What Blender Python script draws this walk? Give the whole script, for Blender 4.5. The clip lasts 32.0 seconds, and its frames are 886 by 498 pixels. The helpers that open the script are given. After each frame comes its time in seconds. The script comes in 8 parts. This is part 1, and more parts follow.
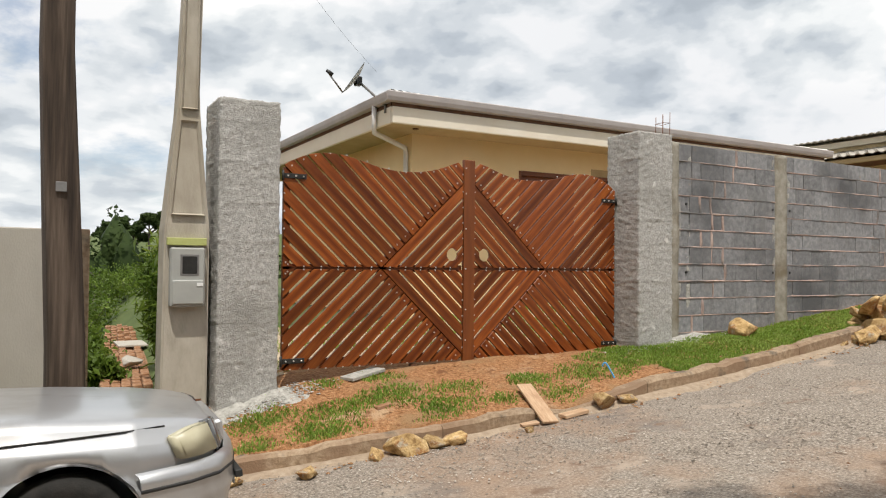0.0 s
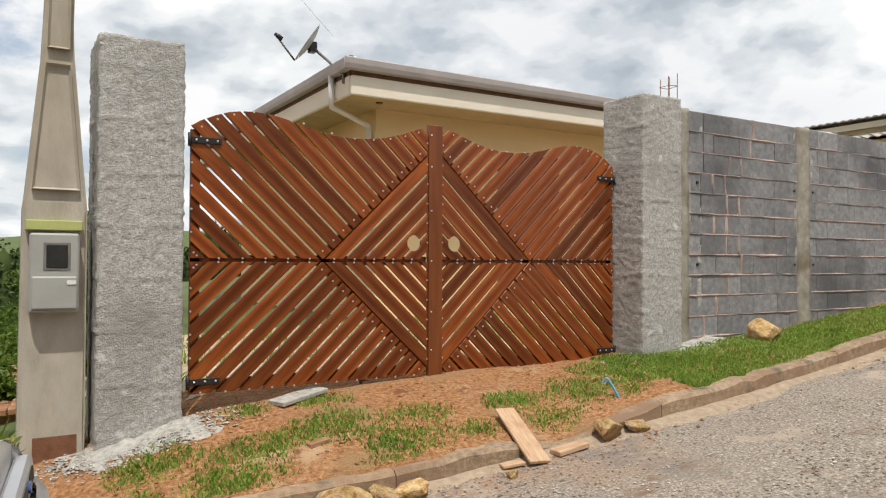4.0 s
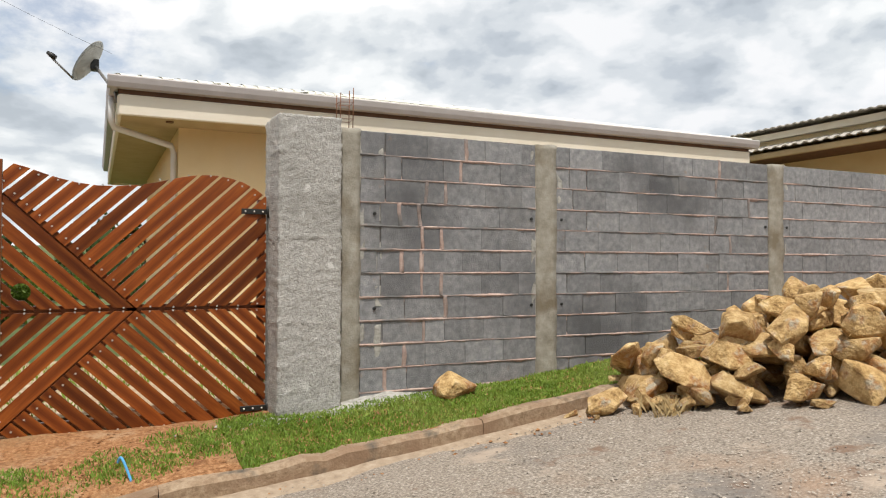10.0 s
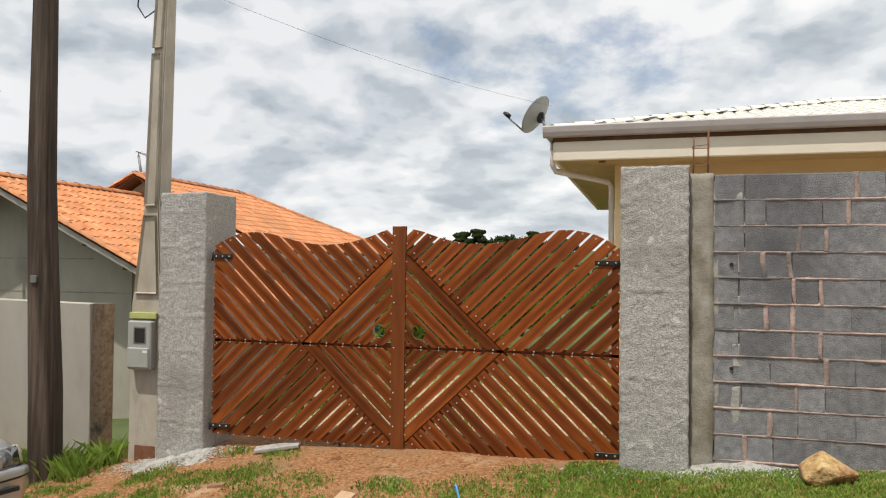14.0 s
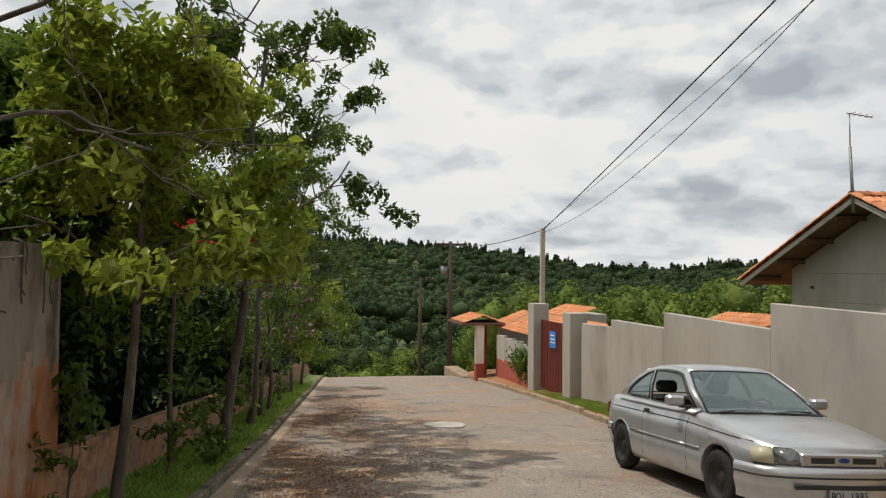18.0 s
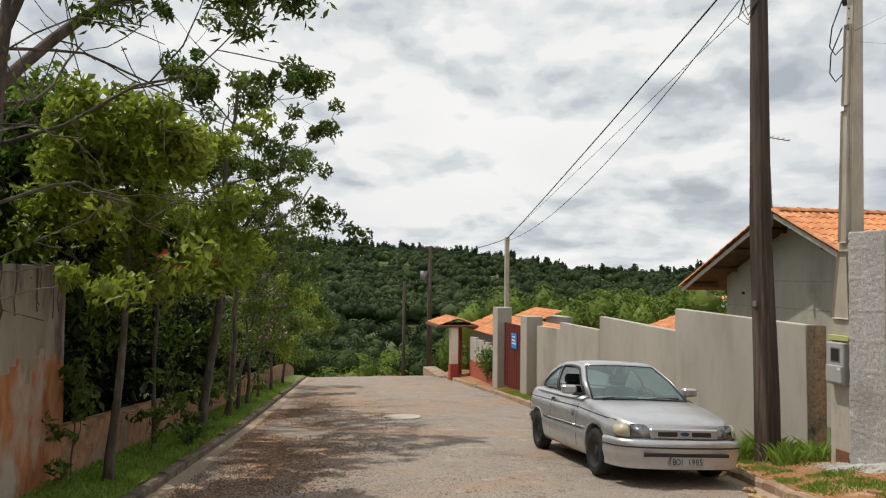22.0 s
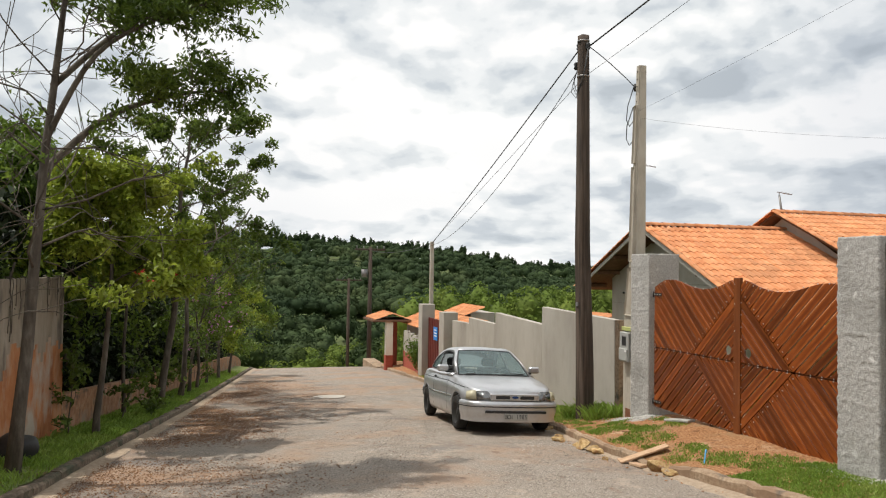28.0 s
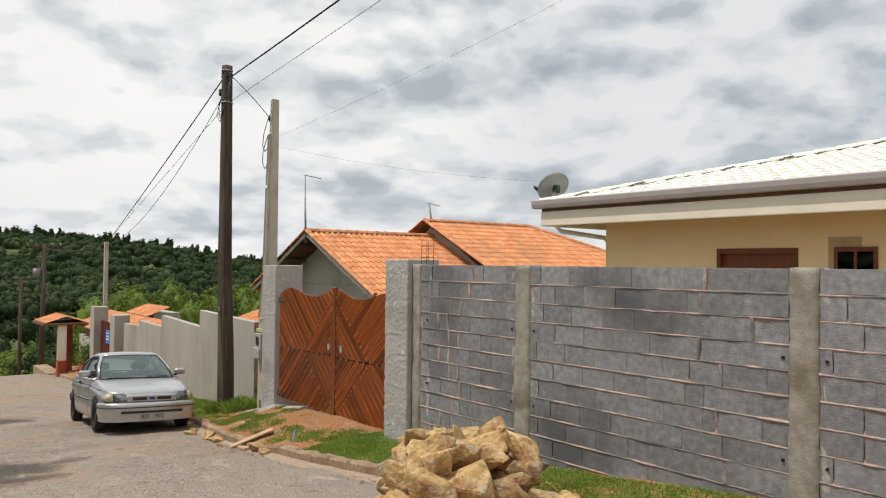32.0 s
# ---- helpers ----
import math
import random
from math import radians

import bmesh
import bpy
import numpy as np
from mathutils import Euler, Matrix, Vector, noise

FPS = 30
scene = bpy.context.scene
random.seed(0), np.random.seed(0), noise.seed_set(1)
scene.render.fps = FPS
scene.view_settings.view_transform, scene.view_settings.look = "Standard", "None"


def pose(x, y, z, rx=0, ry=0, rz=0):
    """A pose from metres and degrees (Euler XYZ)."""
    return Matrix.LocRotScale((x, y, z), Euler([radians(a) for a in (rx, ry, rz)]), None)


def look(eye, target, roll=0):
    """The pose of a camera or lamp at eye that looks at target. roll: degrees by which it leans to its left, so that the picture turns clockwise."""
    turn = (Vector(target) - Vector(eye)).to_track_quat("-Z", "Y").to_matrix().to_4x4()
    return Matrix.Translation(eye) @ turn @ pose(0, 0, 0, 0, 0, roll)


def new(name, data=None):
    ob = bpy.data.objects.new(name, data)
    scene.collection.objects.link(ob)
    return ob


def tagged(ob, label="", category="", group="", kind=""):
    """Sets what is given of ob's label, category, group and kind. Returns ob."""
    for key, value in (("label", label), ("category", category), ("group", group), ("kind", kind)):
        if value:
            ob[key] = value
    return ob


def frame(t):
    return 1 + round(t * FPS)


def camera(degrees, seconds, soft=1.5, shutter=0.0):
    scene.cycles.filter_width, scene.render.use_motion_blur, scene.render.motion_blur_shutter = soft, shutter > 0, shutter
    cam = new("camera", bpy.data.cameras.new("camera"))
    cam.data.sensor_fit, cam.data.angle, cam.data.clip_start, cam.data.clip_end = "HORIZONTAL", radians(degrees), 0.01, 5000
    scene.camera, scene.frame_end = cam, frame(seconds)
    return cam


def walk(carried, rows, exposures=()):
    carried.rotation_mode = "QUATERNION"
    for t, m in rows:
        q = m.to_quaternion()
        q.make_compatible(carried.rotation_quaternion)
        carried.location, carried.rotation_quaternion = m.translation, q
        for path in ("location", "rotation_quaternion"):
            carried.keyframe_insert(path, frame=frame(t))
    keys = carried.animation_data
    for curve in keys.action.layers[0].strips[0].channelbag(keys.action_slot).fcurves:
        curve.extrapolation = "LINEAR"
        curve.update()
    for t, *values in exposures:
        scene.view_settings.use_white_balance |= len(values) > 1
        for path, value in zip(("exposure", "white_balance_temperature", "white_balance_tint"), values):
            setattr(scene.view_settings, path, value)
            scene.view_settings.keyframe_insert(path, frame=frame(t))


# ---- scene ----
# ---------------------------------------------------------------- camera
cam = camera(62.1, 32.0, soft=1.15)
PATH = [
    (0, (-0.333, 0.587, 1.48), (0.65, 2.328, 1.526), 0.5),
    (0.5, (-0.357, 0.796, 1.485), (0.637, 2.531, 1.525), 0.6),
    (1, (-0.374, 1.106, 1.47), (0.644, 2.828, 1.486), 0.8),
    (1.5, (-0.36, 1.361, 1.454), (0.657, 3.083, 1.491), 0.6),
    (2, (-0.277, 1.603, 1.425), (0.744, 3.322, 1.453), 0.4),
    (2.5, (-0.166, 1.766, 1.427), (0.862, 3.482, 1.453), 0.4),
    (4.5, (0.803, 1.775, 1.457), (1.836, 3.487, 1.496), 0.1),
    (5, (1.09, 1.731, 1.521), (2.127, 3.441, 1.56), 0.0),
    (5.5, (1.404, 1.617, 1.5), (2.442, 3.325, 1.547), -0.1),
    (6, (1.695, 1.505, 1.522), (2.736, 3.212, 1.572), 0.0),
    (6.5, (1.978, 1.427, 1.527), (2.99, 3.152, 1.567), 0.1),
    (7, (2.26, 1.369, 1.601), (3.281, 3.088, 1.654), 0.0),
    (7.5, (2.562, 1.246, 1.623), (3.561, 2.978, 1.662), -0.1),
    (8, (2.862, 1.122, 1.662), (3.843, 2.864, 1.723), -0.2),
    (8.5, (3.219, 1.027, 1.714), (4.17, 2.786, 1.75), -0.2),
    (9, (3.519, 0.932, 1.775), (4.45, 2.702, 1.813), -0.0),
    (9.5, (3.868, 0.84, 1.779), (4.777, 2.621, 1.838), -0.0),
    (10, (4.157, 0.805, 1.781), (5.009, 2.614, 1.828), 0.1),
    (10.5, (4.445, 0.816, 1.861), (5.22, 2.659, 1.911), 0.1),
    (11, (4.785, 0.789, 1.884), (5.495, 2.659, 1.919), 0.0),
    (11.5, (5.06, 0.759, 1.943), (5.655, 2.668, 1.998), -0.1),
    (12, (5.301, 0.774, 1.994), (5.804, 2.71, 2.013), 0.1),
    (12.5, (5.453, 0.819, 2.073), (5.819, 2.785, 2.11), 0.1),
    (13, (5.578, 0.827, 2.112), (5.693, 2.823, 2.137), 0.2),
    (13.5, (5.623, 0.74, 2.143), (5.397, 2.726, 2.183), 0.4),
    (14, (5.652, 0.6, 2.177), (5.108, 2.524, 2.225), 0.6),
    (14.5, (5.685, 0.477, 2.209), (4.812, 2.275, 2.261), 0.6),
    (15, (5.735, 0.257, 2.211), (4.552, 1.868, 2.263), 0.6),
    (15.5, (5.692, 0.214, 2.224), (4.159, 1.497, 2.277), 0.8),
    (17.5, (6.131, 0.101, 2.197), (4.188, 0.571, 2.269), 0.4),
    (18, (6.222, 0.097, 2.216), (4.271, 0.53, 2.277), 0.6),
    (18.5, (6.402, 0.137, 2.246), (4.448, 0.558, 2.309), 0.9),
    (19, (6.593, 0.122, 2.271), (4.64, 0.55, 2.337), 0.7),
    (19.5, (6.796, 0.176, 2.285), (4.845, 0.614, 2.345), 0.7),
    (20, (7.05, 0.24, 2.296), (5.101, 0.687, 2.362), 0.8),
    (20.5, (7.302, 0.257, 2.314), (5.354, 0.707, 2.378), 0.9),
    (21, (7.5, 0.267, 2.33), (5.553, 0.718, 2.384), 0.8),
    (21.5, (7.802, 0.374, 2.335), (5.854, 0.82, 2.405), 0.5),
    (22, (8.069, 0.445, 2.354), (6.122, 0.898, 2.421), 0.6),
    (22.5, (8.354, 0.51, 2.386), (6.41, 0.975, 2.442), 0.7),
    (23, (8.614, 0.569, 2.419), (6.672, 1.039, 2.487), 0.7),
    (23.5, (8.925, 0.62, 2.408), (6.986, 1.104, 2.467), 0.7),
    (24, (9.235, 0.608, 2.428), (7.3, 1.11, 2.496), 0.7),
    (24.5, (9.498, 0.6, 2.464), (7.569, 1.12, 2.532), 0.8),
    (25, (9.765, 0.577, 2.483), (7.837, 1.106, 2.541), 0.7),
    (25.5, (10.058, 0.546, 2.508), (8.13, 1.074, 2.562), 0.8),
    (27.5, (11.182, 0.584, 2.585), (9.258, 1.127, 2.641), 0.8),
    (28, (11.413, 0.498, 2.595), (9.499, 1.075, 2.649), 0.8),
    (28.5, (11.702, 0.606, 2.633), (9.809, 1.25, 2.678), 0.6),
    (29, (11.975, 0.727, 2.674), (10.164, 1.576, 2.72), 0.5),
    (29.5, (12.254, 0.731, 2.713), (10.537, 1.755, 2.771), 0.7),
    (30, (12.489, 0.728, 2.726), (10.854, 1.879, 2.773), 0.6),
    (30.5, (12.734, 0.826, 2.751), (11.143, 2.036, 2.792), 0.5),
    (31, (12.995, 0.943, 2.801), (11.417, 2.171, 2.842), 0.5),
    (31.5, (13.29, 0.961, 2.865), (11.729, 2.211, 2.895), 0.6),
    (32, (13.551, 0.965, 2.896), (11.988, 2.212, 2.941), 0.6),
]

EXPOSURES = [(0.0, -0.02), (6.0, 0.0), (8.0, 0.06), (12.5, 0.04), (14.0, -0.10), (15.0, -0.38), (18.0, -0.36), (21.0, -0.28), (28.0, -0.06), (29.0, -0.06), (30.0, -0.14), (32.0, -0.22)]
walk(cam, [(t, look(eye, target, roll)) for t, eye, target, roll in PATH], EXPOSURES)

# ---------------------------------------------------------------- sky and sun
SUN_ELEV, SUN_AZ = radians(66), radians(-112)      # height, and bearing in the plan (0 = +x, 90 = +y)
sun_way = Vector((math.cos(SUN_ELEV) * math.cos(SUN_AZ), math.cos(SUN_ELEV) * math.sin(SUN_AZ), math.sin(SUN_ELEV)))
sun = new("sun", bpy.data.lights.new("sun", "SUN"))
sun.data.energy, sun.data.angle, sun.data.color = 3.6, radians(0.8), (1.0, 0.95, 0.87)
sun.matrix_world = look(sun_way * 50, (0, 0, 0))


def build_world():
    w = bpy.data.worlds.new("world")
    scene.world = w
    w.use_nodes = True
    nt = w.node_tree
    nt.nodes.clear()
    N, L = nt.nodes.new, nt.links.new
    sky = N("ShaderNodeTexSky")
    sky.sky_type, sky.sun_disc = 'NISHITA', False
    sky.sun_elevation, sky.sun_rotation = SUN_ELEV, radians(90) - SUN_AZ
    sky.air_density, sky.dust_density = 1.0, 1.2
    skyk = N("ShaderNodeMix"); skyk.data_type, skyk.blend_type = 'RGBA', 'MULTIPLY'
    skyk.inputs[0].default_value = 1.0
    skyk.inputs[7].default_value = (0.12, 0.12, 0.12, 1)
    L(sky.outputs[0], skyk.inputs[6])
    # flat-bottomed clouds: noise over the way of the ray, squeezed in height
    tc = N("ShaderNodeTexCoord")
    sep = N("ShaderNodeSeparateXYZ"); L(tc.outputs["Generated"], sep.inputs[0])
    zc = N("ShaderNodeMath"); zc.operation = 'MAXIMUM'; zc.inputs[1].default_value = 0.0; L(sep.outputs[2], zc.inputs[0])
    za = N("ShaderNodeMath"); za.operation = 'MULTIPLY'; za.inputs[1].default_value = 1.75
    
    
    zp = N("ShaderNodeMath"); zp.operation = 'POWER'; zp.inputs[1].default_value = 0.72; L(zc.outputs[0], zp.inputs[0])
    L(zp.outputs[0], za.inputs[0])
    com = N("ShaderNodeCombineXYZ"); L(sep.outputs[0], com.inputs[0]); L(sep.outputs[1], com.inputs[1]); L(za.outputs[0], com.inputs[2])

    def noise_tex(scale, detail, rough, offset, warp=0.0, vec=None):
        mp = N("ShaderNodeMapping"); mp.inputs["Location"].default_value = offset
        L(vec or com.outputs[0], mp.inputs[0])
        n = N("ShaderNodeTexNoise")
        n.inputs["Scale"].default_value, n.inputs["Detail"].default_value = scale, detail
        n.inputs["Roughness"].default_value, n.inputs["Distortion"].default_value = rough, warp
        L(mp.outputs[0], n.inputs["Vector"])
        return n

    def ramp(src, stops):
        r = N("ShaderNodeValToRGB")
        r.color_ramp.interpolation = 'EASE'
        while len(r.color_ramp.elements) < len(stops):
            r.color_ramp.elements.new(0.5)
        for e, (p, c) in zip(r.color_ramp.elements, stops):
            e.position, e.color = p, (*c, 1)
        L(src, r.inputs[0])
        return r

    def scaled(k):
        """The same clouds a little lower down, to tell a cloud's top from its base."""
        v = N("ShaderNodeVectorMath"); v.operation = 'ADD'; v.inputs[1].default_value = (0, 0, -k)
        L(com.outputs[0], v.inputs[0])
        return v.outputs[0]

    def math2(op, a, b):
        m = N("ShaderNodeMath"); m.operation = op
        for k, v in enumerate((a, b)):
            if isinstance(v, float):
                m.inputs[k].default_value = v
            else:
                L(v, m.inputs[k])
        return m.outputs[0]

    cover = noise_tex(2.0, 8, 0.60, (3.1, 1.7, 0), 0.1)
    holes = ramp(cover.outputs[0], [(0.29, (0.35, 0.35, 0.35)), (0.37, (1, 1, 1))])
    def cloud(vec, detail):
        """How dense the cloud is along a ray: broad noise, heaped up in rounded puffs."""
        n = noise_tex(2.6, detail, 0.55, (7.3, 2.2, 0), 0.1, vec)
        w = noise_tex(7.0, 3, 0.5, (1.3, 4.2, 0), 0.0, vec)
        bend = N("ShaderNodeVectorMath"); bend.operation = 'SCALE'; bend.inputs["Scale"].default_value = 0.16
        L(w.outputs[1], bend.inputs[0])
        off = N("ShaderNodeVectorMath"); off.operation = 'ADD'
        L(vec or com.outputs[0], off.inputs[0]); L(bend.outputs[0], off.inputs[1])
        v = N("ShaderNodeTexVoronoi"); v.feature = 'SMOOTH_F1'
        v.inputs["Scale"].default_value, v.inputs["Smoothness"].default_value, v.inputs["Detail"].default_value = 7.5, 0.6, 2.0
        L(off.outputs[0], v.inputs["Vector"])
        return math2('ADD', n.outputs[0], math2('MULTIPLY', math2('SUBTRACT', 0.45, v.outputs["Distance"]), 0.22))

    here, below, low = cloud(None, 8), cloud(scaled(.05), 8), cloud(scaled(.13), 3)
    rise = math2('ADD', math2('MULTIPLY', math2('SUBTRACT', below, here), 2.0), math2('MULTIPLY', math2('SUBTRACT', low, here), 1.1))
    thick = math2('SUBTRACT', 0.52, here)
    light = math2('ADD', math2('ADD', 0.50, rise), math2('MULTIPLY', thick, 1.7))
    shade = ramp(light, [(0.10, (0.50, 0.55, 0.60)), (0.34, (0.60, 0.65, 0.70)), (0.55, (0.74, 0.78, 0.81)), (0.76, (0.88, 0.905, 0.92)), (1.0, (1.0, 1.0, 1.0))])
    big = noise_tex(1.1, 3, 0.5, (1.9, 5.5, 0))
    bigr = ramp(big.outputs[0], [(0.35, (1.06, 1.05, 1.03)), (0.62, (0.86, 0.87, 0.89))])
    mul = N("ShaderNodeMix"); mul.data_type, mul.blend_type = 'RGBA', 'MULTIPLY'; mul.inputs[0].default_value = 1.0
    L(shade.outputs[0], mul.inputs[6]); L(bigr.outputs[0], mul.inputs[7])
    mix = N("ShaderNodeMix"); mix.data_type = 'RGBA'
    L(holes.outputs[0], mix.inputs[0]); L(skyk.outputs[2], mix.inputs[6]); L(mul.outputs[2], mix.inputs[7])
    bg = N("ShaderNodeBackground"); bg.inputs[1].default_value = 1.05
    L(mix.outputs[2], bg.inputs[0])
    out = N("ShaderNodeOutputWorld"); L(bg.outputs[0], out.inputs[0])


build_world()

# ---------------------------------------------------------------- materials
MATS = {}


def material(name, stops, scale=4.0, rough=0.8, bump=0.2, bump_scale=60.0, metal=0.0, second=None, second_scale=0.7,
             stretch=(1, 1, 1), random=0.0, island=0.0, detail=6.0, spec=0.4, translucent=0.0, coat=0.0, bump_dist=0.01, world=False):
    """A noise-coloured surface: stops are the colours of a ramp over fine noise; second, (colour, low, high), lays stains of a larger noise
    over it; random and island vary the brightness object by object or piece by piece."""
    m = bpy.data.materials.new(name)
    m.use_nodes = True
    nt = m.node_tree
    N, L = nt.nodes.new, nt.links.new
    b = nt.nodes["Principled BSDF"]
    b.inputs["Roughness"].default_value, b.inputs["Metallic"].default_value = rough, metal
    b.inputs["Specular IOR Level"].default_value = spec
    b.inputs["Coat Weight"].default_value = coat
    b.inputs["Coat Roughness"].default_value = 0.06
    tc = N("ShaderNodeTexCoord")
    mp = N("ShaderNodeMapping"); mp.inputs["Scale"].default_value = stretch
    L(N("ShaderNodeNewGeometry").outputs["Position"] if world else tc.outputs["Object"], mp.inputs[0])
    n = N("ShaderNodeTexNoise"); n.inputs["Scale"].default_value, n.inputs["Detail"].default_value, n.inputs["Roughness"].default_value = scale, detail, 0.62
    L(mp.outputs[0], n.inputs["Vector"])
    r = N("ShaderNodeValToRGB")
    while len(r.color_ramp.elements) < len(stops):
        r.color_ramp.elements.new(0.5)
    for i, (e, c) in enumerate(zip(r.color_ramp.elements, stops)):
        e.position, e.color = 0.3 + 0.4 * i / max(1, len(stops) - 1), (*c, 1)
    L(n.outputs[0], r.inputs[0])
    col = r.outputs[0]
    for colour, low, high, sc in ([(*second, second_scale)] if second and not isinstance(second, list) else (second or [])):
        n2 = N("ShaderNodeTexNoise"); n2.inputs["Scale"].default_value, n2.inputs["Detail"].default_value = sc, 5
        n2.inputs["Roughness"].default_value = 0.6
        L(mp.outputs[0], n2.inputs["Vector"])
        mr = N("ShaderNodeMapRange"); mr.inputs[1].default_value, mr.inputs[2].default_value = low, high
        L(n2.outputs[0], mr.inputs[0])
        mx = N("ShaderNodeMix"); mx.data_type = 'RGBA'
        L(mr.outputs[0], mx.inputs[0]); L(col, mx.inputs[6]); mx.inputs[7].default_value = (*colour, 1)
        col = mx.outputs[2]
    for amount, node, socket in ((random, "ShaderNodeObjectInfo", "Random"), (island, "ShaderNodeNewGeometry", "Random Per Island")):
        if amount:
            o = N(node)
            mr = N("ShaderNodeMapRange"); mr.inputs[3].default_value, mr.inputs[4].default_value = 1 - amount, 1 + amount
            L(o.outputs[socket], mr.inputs[0])
            hs = N("ShaderNodeHueSaturation")
            L(mr.outputs[0], hs.inputs["Value"]); L(col, hs.inputs["Color"])
            col = hs.outputs[0]
    L(col, b.inputs["Base Color"])
    if bump:
        nb = N("ShaderNodeTexNoise"); nb.inputs["Scale"].default_value, nb.inputs["Detail"].default_value = bump_scale, 4
        L(mp.outputs[0], nb.inputs["Vector"])
        bp = N("ShaderNodeBump"); bp.inputs["Strength"].default_value, bp.inputs["Distance"].default_value = bump, bump_dist
        L(nb.outputs[0], bp.inputs["Height"]); L(bp.outputs[0], b.inputs["Normal"])
    if translucent:
        tr = N("ShaderNodeBsdfTranslucent"); L(col, tr.inputs[0])
        mxs = N("ShaderNodeMixShader"); mxs.inputs[0].default_value = translucent
        L(b.outputs[0], mxs.inputs[1]); L(tr.outputs[0], mxs.inputs[2])
        L(mxs.outputs[0], nt.nodes["Material Output"].inputs[0])
    MATS[name] = m
    return m


def glass_material(name, colour, rough=0.03, dust=0.0):
    m = bpy.data.materials.new(name)
    m.use_nodes = True
    nt = m.node_tree
    N, L = nt.nodes.new, nt.links.new
    nt.nodes.remove(nt.nodes["Principled BSDF"])
    g = N("ShaderNodeBsdfGlossy"); g.inputs["Roughness"].default_value = rough
    t = N("ShaderNodeBsdfTransparent"); t.inputs[0].default_value = (*colour, 1)
    f = N("ShaderNodeFresnel"); f.inputs[0].default_value = 1.5
    mx = N("ShaderNodeMixShader"); L(f.outputs[0], mx.inputs[0]); L(t.outputs[0], mx.inputs[1]); L(g.outputs[0], mx.inputs[2])
    last = mx
    # dust film, tinted teal and thickened to paint in the sky's reflection
    if dust:
        df = N("ShaderNodeBsdfDiffuse"); df.inputs[0].default_value = (0.38, 0.50, 0.50, 1)
        last = N("ShaderNodeMixShader"); last.inputs[0].default_value = dust
        L(mx.outputs[0], last.inputs[1]); L(df.outputs[0], last.inputs[2])
    L(last.outputs[0], nt.nodes["Material Output"].inputs[0])
    MATS[name] = m
    return m


M_GROUND = material("meadow", [(0.05, 0.075, 0.02), (0.09, 0.12, 0.035), (0.12, 0.13, 0.05)], 0.5, 0.95, 0.5, 8)
M_ROAD = material("gravel road", [(0.095, 0.077, 0.06), (0.215, 0.178, 0.142), (0.33, 0.28, 0.23), (0.56, 0.51, 0.45)], 60, 0.92, 0.9, 45, detail=8, bump_dist=0.012,
                  second=[((0.33, 0.215, 0.14), 0.47, 0.66, 0.55), ((0.165, 0.148, 0.135), 0.55, 0.72, 0.9), ((0.40, 0.32, 0.25), 0.58, 0.70, 2.3), ((0.20, 0.13, 0.09), 0.60, 0.70, 4.1)])
M_SOIL = material("red soil", [(0.17, 0.068, 0.026), (0.345, 0.165, 0.068), (0.52, 0.295, 0.15)], 34, 0.95, 1.0, 60, bump_dist=0.02,
                  second=[((0.31, 0.185, 0.09), 0.54, 0.66, 1.7), ((0.47, 0.31, 0.18), 0.58, 0.7, 2.6), ((0.20, 0.085, 0.035), 0.60, 0.68, 5.0)])
M_TURF = material("turf soil", [(0.09, 0.13, 0.028), (0.15, 0.20, 0.045), (0.22, 0.20, 0.08)], 9, 0.95, 0.8, 50,
                  second=[((0.20, 0.12, 0.06), 0.58, 0.7, 2.1)])
M_YARD = material("pale dry yard soil", [(0.30, 0.215, 0.13), (0.44, 0.34, 0.225), (0.56, 0.47, 0.35)], 6, 0.95, 0.5, 60)
M_PATCH = material("pale cement patch", [(0.40, 0.36, 0.305), (0.52, 0.48, 0.42)], 20, 0.95, 0.4, 60)
M_SAND = material("washed sand", [(0.27, 0.20, 0.14), (0.36, 0.275, 0.195), (0.44, 0.35, 0.26)], 18, 0.95, 0.5, 90)
M_KERB = material("worn kerb concrete", [(0.22, 0.148, 0.09), (0.35, 0.25, 0.162), (0.46, 0.355, 0.25)], 22, 0.9, 0.6, 70, random=0.12,
                  second=[((0.27, 0.175, 0.11), 0.48, 0.64, 2.5), ((0.09, 0.08, 0.065), 0.56, 0.7, 3.7)])
# darker than the other kerb, with greenish-black blotches
M_KERB_DARK = material("mossy kerb concrete", [(0.08, 0.06, 0.042), (0.16, 0.12, 0.085), (0.29, 0.23, 0.165)], 16, 0.9, 0.6, 70, random=0.12,
                       second=[((0.05, 0.06, 0.035), 0.48, 0.64, 2.5)])
M_BLOCK = material("concrete block", [(0.165, 0.166, 0.172), (0.24, 0.24, 0.246), (0.33, 0.325, 0.32)], 16, 0.9, 0.7, 120, random=0.17, world=True,
                   second=[((0.12, 0.12, 0.125), 0.52, 0.68, 0.7), ((0.25, 0.245, 0.24), 0.60, 0.78, 3.1), ((0.30, 0.22, 0.17), 0.66, 0.8, 5.0)])
# shade in the open joints is put into this dark grey
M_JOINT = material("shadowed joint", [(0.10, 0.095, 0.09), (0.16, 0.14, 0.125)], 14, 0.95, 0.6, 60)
M_MORTAR = material("pink mortar", [(0.31, 0.225, 0.195), (0.45, 0.325, 0.28), (0.55, 0.43, 0.375)], 12, 0.95, 0.9, 40,
                    second=[((0.15, 0.145, 0.14), 0.45, 0.6, 2.0)])
M_COLUMN = material("cast concrete", [(0.22, 0.20, 0.16), (0.31, 0.285, 0.235), (0.39, 0.365, 0.315)], 9, 0.9, 0.5, 60,
                    second=[((0.20, 0.165, 0.115), 0.5, 0.66, 2.4)])
